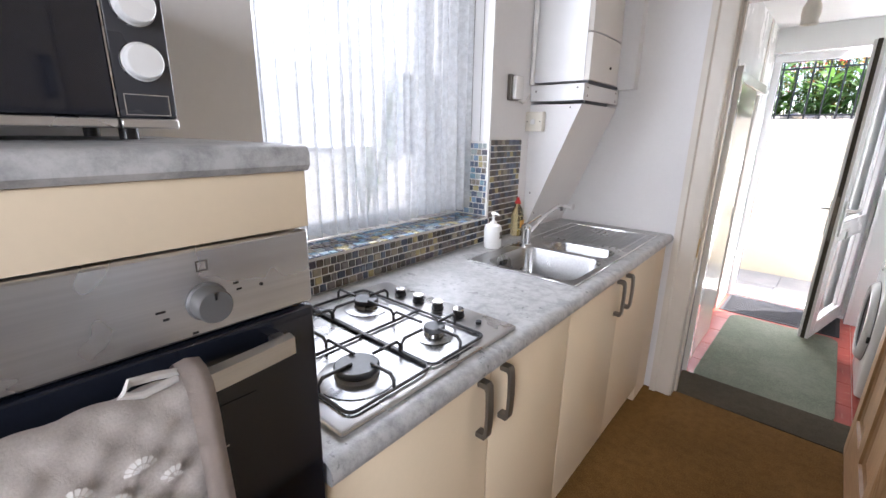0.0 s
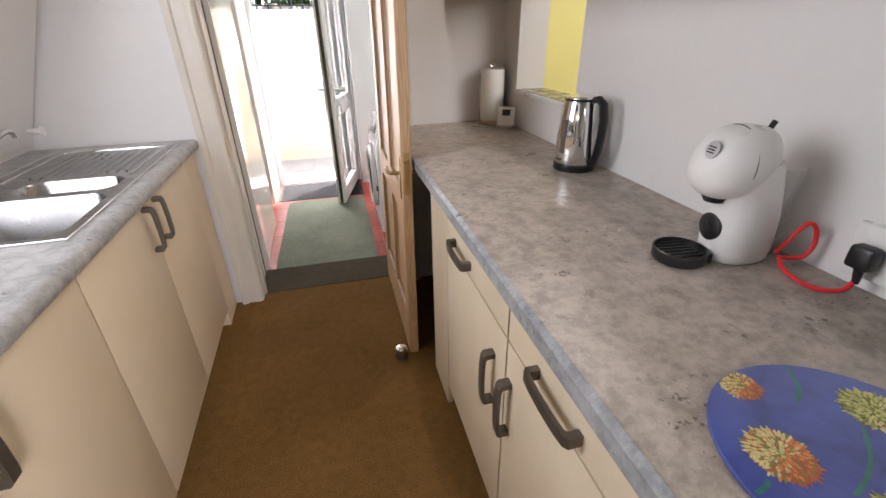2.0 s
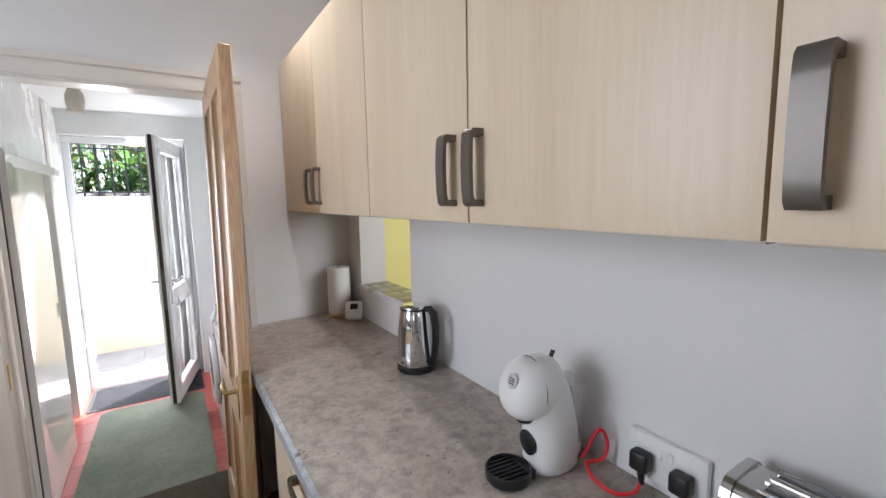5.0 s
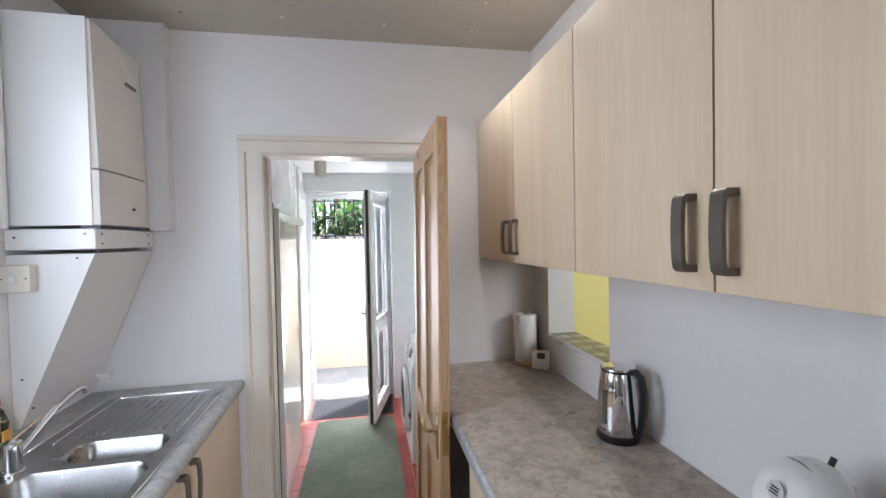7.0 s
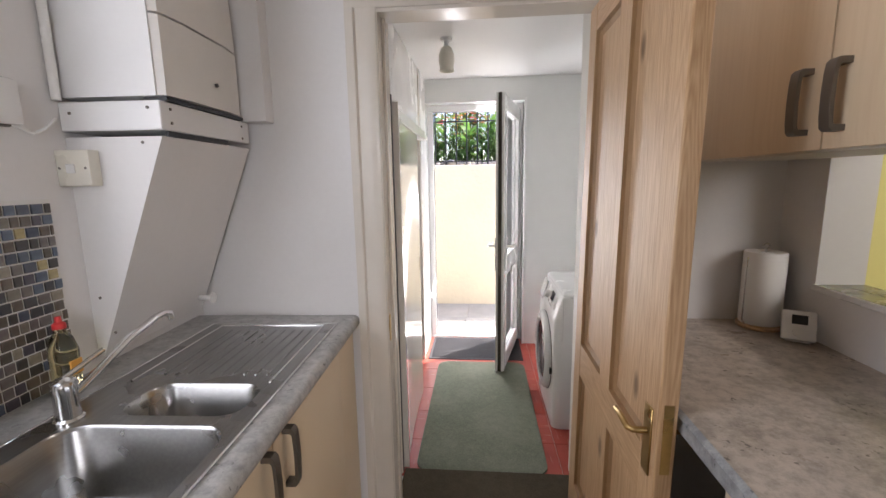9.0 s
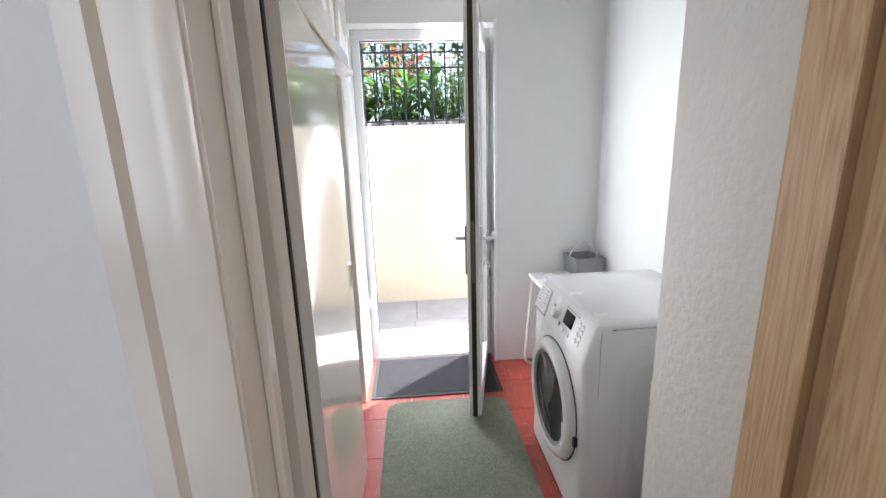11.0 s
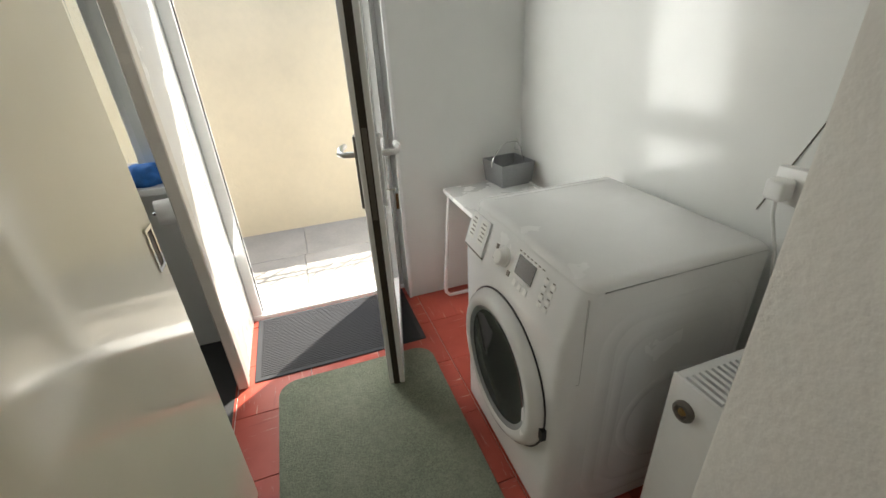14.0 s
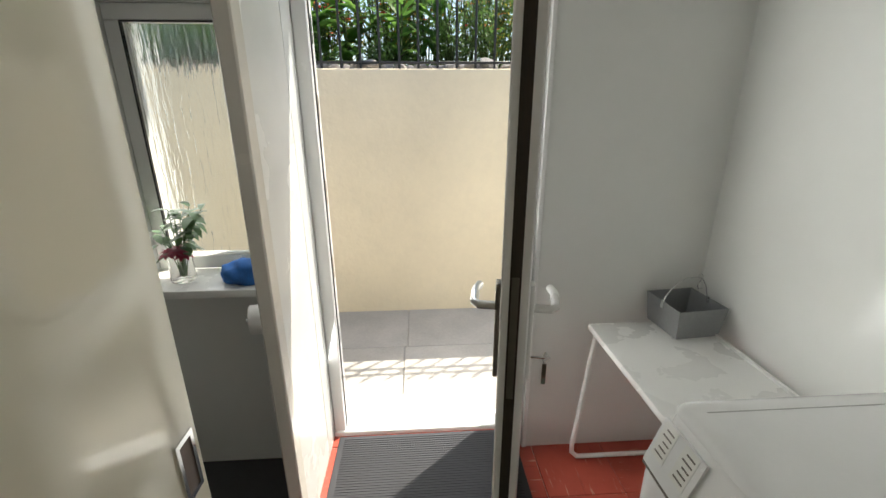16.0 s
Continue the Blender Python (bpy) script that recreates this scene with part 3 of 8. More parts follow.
def slab_door(bm, x_back, x_front, y0, y1, z0, z1, bevel=0.007, inset=0.0):
    """A cupboard front with chamfered edges; its face looks along x."""
    d = bevel if x_front > x_back else -bevel
    outer = [(y0, z0), (y1, z0), (y1, z1), (y0, z1)]
    w = inset or bevel * 2
    inner = [(y0 + w, z0 + w), (y1 - w, z0 + w), (y1 - w, z1 - w), (y0 + w, z1 - w)]
    rings = [[bm.verts.new((x, y, z)) for y, z in ring] for x, ring in ((x_back, outer), (x_front - d, outer), (x_front, inner))]
    for r, s in zip(rings, rings[1:]):
        for k in range(4):
            bm.faces.new((r[k], r[(k + 1) % 4], s[(k + 1) % 4], s[k]))
    bm.faces.new(rings[0][::-1])
    bm.faces.new(rings[-1])
    return bm


def base_left(y0, y1, doors, label, high=0.862):
    unit = thing("base_cabinet", label, "cabinet", ((LEFT_X + FRONT) / 2, (y0 + y1) / 2, 0), LEFT, "left base cabinets")
    part("body", block(LEFT_X + 0.04, FRONT - 0.045, y0 + 0.001, y1 - 0.001, 0.10, high), CARCASS, unit)
    part("plinth", block(FRONT - 0.1, FRONT - 0.082, y0, y1, 0.0, 0.099), PLINTH, unit)
    for a, b, handle in doors:
        door = part("door", slab_door(bmesh.new(), FRONT - 0.043, FRONT - 0.022, a + 0.0015, b - 0.0015, 0.095, 0.857, 0.003), CREAM_DOOR, unit)
        bar_handle(door, (FRONT - 0.022, handle, 0.697), (FRONT - 0.022, handle, 0.846), (1, 0, 0))
    return unit


base_left(0.396, 1.305, [(0.396, 0.86, 0.812), (0.86, 1.305, 0.906)], "cream base cabinet with two doors under the hob")
base_left(1.308, 2.3, [(1.308, 1.793, 1.742), (1.793, 2.298, 1.845)], "cream base cabinet with two doors under the sink", 0.73)
solid("end_panel", block(LEFT_X + 0.02, FRONT - 0.03, 2.302, 2.5, 0.0, 0.86), CREAM_DOOR, "cream filler panel between cabinet and doorway", "panel", LEFT)

SINK = (-0.706, -0.256, 1.395, 2.385)   # outline of the sink in the left run


worktop = thing("worktop", "grey stone-look laminate worktop with rounded front edge", "worktop", (-0.5, 1.4, TOP - 0.04), LEFT)


def worktop_left():
    x0, x1 = LEFT_X + 0.001, FRONT
    z0, z1 = TOP - 0.038, TOP
    sx0, sx1, sy0, sy1 = SINK[0] + 0.015, SINK[1] - 0.015, SINK[2] + 0.015, 1.96
    nose = [(x1 - 0.03, z0), (x1 - 0.006, z0), (x1 - 0.001, z0 + 0.006), (x1, z0 + 0.014), (x1, z1 - 0.016), (x1 - 0.005, z1 - 0.006), (x1 - 0.016, z1), (x1 - 0.03, z1)]
    part("front_edge", prism(bmesh.new(), nose, "y", 0.394, 2.5), GREY_TOP, worktop)
    for a, b, y0, y1 in ((x0, x1 - 0.03, 0.394, sy0), (x0, sx0, sy0, sy1), (sx1, x1 - 0.03, sy0, sy1), (x0, x1 - 0.03, sy1, 2.5)):
        part("top", block(a, b, y0, y1, z0, z1), GREY_TOP, worktop)


worktop_left()


def tall_unit():
    y0, y1, top = -0.21, 0.390, 1.377
    unit = thing("oven_housing", "cream tall cabinet that houses the built-in oven", "cabinet", (-0.5, 0.12, 0), LEFT)
    part("side_panel", block(LEFT_X + 0.02, FRONT - 0.045, y1 - 0.018, y1, 0.0, top - 0.036), CREAM_DOOR, unit)
    part("side_panel", block(LEFT_X + 0.02, FRONT - 0.045, y0, y0 + 0.018, 0.0, top - 0.036), CREAM_DOOR, unit)
    part("back_panel", block(LEFT_X + 0.005, LEFT_X + 0.018, y0, y1, 0.0, top - 0.036), CARCASS, unit)
    part("drawer_front", slab_door(bmesh.new(), FRONT - 0.045, FRONT - 0.012, y0, y1 + 0.002, 1.275, 1.345, 0.003), CREAM_DOOR, unit)
    part("lower_door", slab_door(bmesh.new(), FRONT - 0.045, FRONT - 0.012, y0, y1, 0.1, 0.70, 0.003), CREAM_DOOR, unit)
    part("plinth", block(FRONT - 0.1, FRONT - 0.082, y0, y1, 0.0, 0.099), PLINTH, unit)
    upper = thing("upper_worktop", "grey laminate top over the oven cabinet", "worktop", (-0.5, 0.09, top - 0.031), LEFT)
    part("top", block(LEFT_X + 0.005, FRONT - 0.034, y0 - 0.005, y1 + 0.004, top - 0.031, top), GREY_TOP, upper)
    f = FRONT - 0.004
    nose = [(f - 0.0301, top - 0.031), (f - 0.006, top - 0.031), (f, top - 0.024), (f, top - 0.009), (f - 0.004, top - 0.003), (f - 0.011, top), (f - 0.0301, top)]
    part("front_edge", prism(bmesh.new(), nose, "y", y0 - 0.005, y1 + 0.004), GREY_TOP, upper)

    oven = thing("oven", "stainless steel and black glass built-in oven", "oven", (-0.5, 0.12, 0.66), LEFT)
    f = FRONT - 0.014
    part("body", block(LEFT_X + 0.06, f - 0.02, y0 + 0.02, y1 - 0.02, 0.71, 1.268), BLACK, oven)
    part("control_panel", block(f - 0.02, f + 0.004, y0 + 0.004, y1 - 0.002, 1.174, 1.272, soft=0.003), STEEL, oven, "brushed steel control panel")
    door = part("door", block(f - 0.02, f + 0.004, y0 + 0.004, y1 - 0.002, 0.702, 1.169, soft=0.003), BLACK_GLASS, oven, "black glass oven door")
    knob_y, knob_z = 0.258, 1.213
    knob = part("knob", lathe(bmesh.new(), [(0.0, 0.0), (0.021, 0.0), (0.0215, 0.004), (0.019, 0.006), (0.0185, 0.024), (0.017, 0.027), (0.0, 0.0275)], (f + 0.004, knob_y, knob_z), 32, pose(0, 0, 0, 0, 90, 0)), surface("matte_grey_knob", (0.11, 0.109, 0.107), 0.5, 0.1, var=0.05), oven, "round matte grey oven knob")
    part("pointer", block(f + 0.031, f + 0.0325, knob_y - 0.001, knob_y + 0.001, knob_z + 0.008, knob_z + 0.016), BLACK, knob)
    marks = [(-0.044, 0.0, 0.009), (-0.04, -0.009, 0.006), (0.033, 0.012, 0.006), (0.036, 0.004, 0.006), (-0.015, -0.033, 0.006)]
    for dy, dz, w in marks:
        part("dial_mark", block(f + 0.0042, f + 0.0048, knob_y + dy - w / 2, knob_y + dy + w / 2, knob_z + dz - 0.0012, knob_z + dz + 0.0012), BLACK, oven)
    bm = bmesh.new()
    for a, b, c, d in ((-0.006, 0.006, 0.034, 0.0355), (-0.006, 0.006, 0.0445, 0.046), (-0.006, -0.0045, 0.034, 0.046), (0.0045, 0.006, 0.034, 0.046)):
        box(bm, f + 0.0042, f + 0.0048, knob_y + a, knob_y + b, knob_z + c, knob_z + d)
    part("symbol", bm, SATIN, oven)
    part("indicator_light", rod(bmesh.new(), (f + 0.004, knob_y + 0.062, knob_z + 0.003), (f + 0.006, knob_y + 0.062, knob_z + 0.003), 0.002), BLACK, oven)
    # a slightly bowed flat bar
    bm = bmesh.new()
    rings = []
    for k in range(13):
        u = k / 12
        y = y0 + 0.05 + (y1 - y0 - 0.1) * u
        bow = 0.018 * (1 - (2 * u - 1) ** 2)
        x, z = f + 0.03 + bow, 1.138
        rings.append([bm.verts.new((x - 0.007, y, z - 0.013)), bm.verts.new((x + 0.006, y, z - 0.011)), bm.verts.new((x + 0.006, y, z + 0.011)), bm.verts.new((x - 0.007, y, z + 0.013))])
    for r, s in zip(rings, rings[1:]):
        for k in range(4):
            bm.faces.new((r[k], r[(k + 1) % 4], s[(k + 1) % 4], s[k]))
    bm.faces.new(rings[0][::-1]), bm.faces.new(rings[-1])
    handle = part("handle", bm, STEEL, door, "bowed brushed steel oven handle")
    for y in (y0 + 0.06, y1 - 0.06):
        part("bracket", block(f + 0.002, f + 0.028, y - 0.008, y + 0.008, 1.13, 1.146), STEEL, door)
    part("window", block(f + 0.0042, f + 0.0052, y0 + 0.09, y1 - 0.09, 0.77, 1.08), BLACK_GLASS, door, "dark glass oven window")
    for z in (0.87, 1.025):
        part("shelf_line", block(f + 0.0053, f + 0.006, y0 + 0.1, y1 - 0.13, z - 0.0012, z + 0.0012), STEEL, door)


tall_unit()


def hob():
    """A steel gas hob with four burners, two pan supports and front-side knobs."""
    x0, x1, y0, y1 = -0.74, -0.24, 0.44, 0.995
    hob = thing("gas_hob", "stainless steel gas hob with four burners and black pan supports", "hob", (-0.49, 0.72, TOP), LEFT)
    bm = block(x0, x1, y0, y1, TOP, TOP + 0.012)
    soften(bm, 0.006, 2)
    part("top_plate", bm, STEEL, hob, "shiny steel hob plate")
    part("tray", block(x0 + 0.03, x1 - 0.03, y0 + 0.03, y1 - 0.115, TOP + 0.0121, TOP + 0.0135, soft=0.001), SINK_STEEL, hob)
    burners = [(-0.355, 0.565, 0.046), (-0.61, 0.565, 0.036), (-0.355, 0.80, 0.026), (-0.61, 0.80, 0.034)]
    for x, y, r in burners:
        b = part("burner", lathe(bmesh.new(), [(0.0, 0.0), (r * 1.7, 0.0), (r * 1.75, 0.002), (r * 1.35, 0.006), (r * 1.0, 0.007), (r * 0.98, 0.016), (r * 0.9, 0.018), (0, 0.018)], (x, y, TOP + 0.0135), 32), SINK_STEEL, hob)
        part("burner_cap", lathe(bmesh.new(), [(0, 0.0), (r * 0.96, 0.0), (r, 0.003), (r, 0.009), (r * 0.93, 0.012), (0, 0.0125)], (x, y, TOP + 0.0318), 32), BURNER, b, "dark enamel burner cap")
    z = TOP + 0.034
    for a, b in ((y0 + 0.035, 0.685), (0.69, y1 - 0.115)):
        bm = bmesh.new()
        r = 0.0038
        low = TOP + 0.019
        corner = 0.018
        loop = []
        for cx, cy, start in ((x1 - 0.04, b - corner, 0), (x0 + 0.04, b - corner, 90), (x0 + 0.04, a + corner, 180), (x1 - 0.04, a + corner, 270)):
            for k in range(4):
                ang = radians(start + k * 30)
                loop.append((cx + corner * math.cos(ang) * 1.0, cy + corner * math.sin(ang), low))
        tube(bm, loop, r, 8, closed=True)
        mid = (a + b) / 2
        for bx in (-0.355, -0.61):
            for dx, dy in ((1, 0), (-1, 0), (0, 1), (0, -1)):
                outer = Vector((bx + dx * 0.097 if abs(dx) else bx, (mid + dy * (b - a) / 2) if dy else mid, low))
                if dx == -1 and bx == -0.355 or dx == 1 and bx == -0.61:
                    outer.x = -0.4825
                if dx == 1 and bx == -0.355:
                    outer.x = x1 - 0.022
                if dx == -1 and bx == -0.61:
                    outer.x = x0 + 0.022
                inner = Vector((bx + dx * 0.028, mid + dy * 0.028, z + 0.014))
                knee = Vector((outer.x - dx * 0.01, outer.y - dy * 0.01, z + 0.014))
                tube(bm, [outer, outer + Vector((0, 0, 0.018)), knee, inner], r, 8)
        tube(bm, [(-0.4825, a, low), (-0.4825, b, low)], r, 8)
        for fx in (x0 + 0.05, x1 - 0.05):
            for fy in (a, b):
                rod(bm, (fx, fy, TOP + 0.0125), (fx, fy, low), 0.005, seg=8)
        part("pan_support", bm, IRON, hob, "black wire pan support")
    for k in range(4):
        y, x = y1 - 0.062, -0.61 + k * 0.075
        kn = part("knob", lathe(bmesh.new(), [(0, 0), (0.017, 0.0), (0.0175, 0.006), (0.015, 0.008), (0.0148, 0.02), (0, 0.0201)], (x, y, TOP + 0.0125), 24), BLACK, hob, "black knob with a steel cap")
        part("cap", lathe(bmesh.new(), [(0, 0), (0.0152, 0), (0.0155, 0.002), (0.014, 0.004), (0, 0.0045)], (x, y, TOP + 0.0327), 24), CHROME, kn)
    part("ignition_button", lathe(bmesh.new(), [(0, 0), (0.008, 0.0), (0.008, 0.008), (0, 0.009)], (-0.61 + 4 * 0.073, y1 - 0.062, TOP + 0.0125), 16), BLACK, hob)


hob()


def sink():
    x0, x1, y0, y1 = SINK
    s = thing("kitchen_sink", "stainless steel inset sink with one and a half bowls and drainer", "sink", (-0.48, 1.9, TOP), LEFT)
    z = TOP + 0.005
    bowls = [(-0.645, -0.28, 1.42, 1.75, 0.16, 0.06), (-0.58, -0.295, 1.785, 1.935, 0.12, 0.05)]

    def loop(bm, a, b, c, d, r, zz, inset=0.0, n=6):
        pts = []
        a, b, c, d = a + inset, b - inset, c + inset, d - inset
        r = max(0.004, r - inset * 0.3)
        for cx, cy, st in ((b - r, d - r, 0), (a + r, d - r, 90), (a + r, c + r, 180), (b - r, c + r, 270)):
            for k in range(n + 1):
                ang = radians(st + 90 * k / n)
                pts.append(bm.verts.new((cx + r * math.cos(ang), cy + r * math.sin(ang), zz)))
        return pts

    # deck: a sheet with two bowl openings, made as strips
    bm = bmesh.new()
    xs = sorted({x0, x1, -0.645, -0.28, -0.58, -0.295})
    ys = [y0, 1.42, 1.75, 1.785, 1.935, y1]
    def open_at(xm, ym):
        return any(a < xm < b and c < ym < d for a, b, c, d, _, _ in bowls)
    for xa, xb in zip(xs, xs[1:]):
        for ya, yb in zip(ys, ys[1:]):
            if not open_at((xa + xb) / 2, (ya + yb) / 2):
                box(bm, xa, xb, ya, yb, TOP + 0.001, z)
    bmesh.ops.remove_doubles(bm, verts=bm.verts, dist=1e-5)
    inner = [f for f in bm.faces if all(len(e.link_faces) > 2 for e in f.edges)]
    bmesh.ops.delete(bm, geom=inner, context="FACES_ONLY")
    part("deck", bm, SINK_STEEL, s, smooth=0)
    rim = bmesh.new()
    tube(rim, [(x0, y0, z - 0.002), (x1, y0, z - 0.002), (x1, y1, z - 0.002), (x0, y1, z - 0.002)], 0.0035, 8, closed=True)
    part("rim", rim, CHROME, s)
    for a, b, c, d, deep, r in bowls:
        bm = bmesh.new()
        square = [bm.verts.new((x, y, z + 0.0002)) for x, y in ((b, d), (a, d), (a, c), (b, c))]
        rings = [loop(bm, a, b, c, d, r, z + 0.0002, 0.001), loop(bm, a, b, c, d, r, z - 0.006, 0.006), loop(bm, a, b, c, d, r, z - deep + 0.03, 0.014), loop(bm, a, b, c, d, r, z - deep + 0.008, 0.024), loop(bm, a, b, c, d, r, z - deep, 0.045)]
        n = len(rings[0])
        q = n // 4
        for i, corner in enumerate(square):
            for k in range(q - 1):
                bm.faces.new((corner, rings[0][i * q + k], rings[0][i * q + k + 1]))
            nxt = square[(i + 1) % 4]
            bm.faces.new((corner, rings[0][i * q + q - 1], rings[0][(i * q + q) % n], nxt))
        for r1, r2 in zip(rings, rings[1:]):
            for k in range(n):
                bm.faces.new((r1[k], r1[(k + 1) % n], r2[(k + 1) % n], r2[k]))
        bm.faces.new(rings[-1])
        bowl = part("bowl", bm, SINK_STEEL, s, "polished steel bowl")
        part("waste", lathe(bmesh.new(), [(0, 0.004), (0.028, 0.004), (0.032, 0.001), (0.034, 0.0)], ((a + b) / 2 - 0.02, (c + d) / 2 + 0.01, z - deep + 0.001), 24), CHROME, bowl)
    for k in range(4):
        part("overflow_slot", block(-0.635, -0.6315, 1.535 + k * 0.012, 1.541 + k * 0.012, z - 0.045, z - 0.022), BLACK, s)
    for k in range(10):
        x = -0.60 + k * 0.031
        bm = bmesh.new()
        tube(bm, [(x, 1.985, z + 0.0005), (x, 2.32, z + 0.0005)], 0.0026, 8)
        part("drainer_rib", bm, SINK_STEEL, s)
    bm = bmesh.new()
    tube(bm, [(-0.66, 1.945, z), (-0.66, 2.365, z), (-0.295, 2.365, z), (-0.295, 1.945, z)], 0.003, 8)
    part("drainer_bead", bm, CHROME, s)
    tap = thing("mixer_tap", "chrome kitchen mixer tap with a long swivel spout", "tap", (-0.655, 1.765, z), LEFT)
    part("body", lathe(bmesh.new(), [(0, 0), (0.028, 0), (0.028, 0.006), (0.023, 0.01), (0.022, 0.06), (0.024, 0.075), (0.022, 0.09), (0.012, 0.098), (0, 0.1)], (-0.655, 1.765, z), 24), CHROME, tap)
    bm = bmesh.new()
    tube(bm, [(-0.655, 1.775, z + 0.045), (-0.655, 1.84, z + 0.07), (-0.655, 1.95, z + 0.115), (-0.65, 2.04, z + 0.14), (-0.647, 2.07, z + 0.143), (-0.645, 2.09, z + 0.137), (-0.645, 2.095, z + 0.12)], 0.0095, 12)
    part("spout", bm, CHROME, tap)
    bm = bmesh.new()
    tube(bm, [(-0.655, 1.765, z + 0.095), (-0.64, 1.80, z + 0.112), (-0.63, 1.845, z + 0.128)], 0.006, 10)
    part("lever", bm, CHROME, tap)


sink()


def soap_things():
    s = thing("soap_dispenser", "white pump bottle of hand soap beside the sink", "soap bottle", (-0.755, 1.64, TOP), LEFT)
    x, y = -0.752, 1.64
    part("bottle", lathe(bmesh.new(), [(0, 0), (0.036, 0), (0.039, 0.006), (0.039, 0.085), (0.034, 0.1), (0.016, 0.108), (0.014, 0.118), (0, 0.118)], (x, y, TOP + 0.001), 28), WHITE_PLASTIC, s)
    part("pump", rod(rod(bmesh.new(), (x, y, TOP + 0.118), (x, y, TOP + 0.15), 0.006, seg=10), (x, y, TOP + 0.15), (x, y, TOP + 0.16), 0.012, 0.01, seg=14), WHITE_PLASTIC, s)
    part("nozzle", rod(bmesh.new(), (x, y, TOP + 0.156), (x + 0.038, y - 0.01, TOP + 0.152), 0.005, 0.004, seg=10), WHITE_PLASTIC, s)
    part("label_print", block(x + 0.034, x + 0.0396, y - 0.004, y + 0.014, TOP + 0.045, TOP + 0.075), SATIN, s, "small dark label")
    d = thing("washing_up_bottle", "clear washing-up liquid bottle with yellow liquid and red cap", "bottle", (-0.79, 1.9, TOP), LEFT)
    x, y = -0.785, 1.9
    lemon = clear("yellow_liquid", (0.96, 0.88, 0.55), 0.05)
    part("bottle", lathe(bmesh.new(), [(0, 0), (0.028, 0), (0.031, 0.008), (0.029, 0.06), (0.031, 0.1), (0.022, 0.135), (0.012, 0.15), (0.012, 0.158), (0, 0.158)], (x, y, TOP + 0.006), 24), lemon, d)
    part("cap", lathe(bmesh.new(), [(0, 0), (0.014, 0), (0.014, 0.012), (0.008, 0.016), (0.006, 0.03), (0, 0.031)], (x, y, TOP + 0.164), 16), surface("red_cap", (0.6, 0.03, 0.03), 0.35), d, "red cap")
    part("label_print", block(x + 0.027, x + 0.0318, y - 0.016, y + 0.014, TOP + 0.05, TOP + 0.085), surface("orange_label", (0.8, 0.4, 0.08), 0.5), d, "orange label")


soap_things()


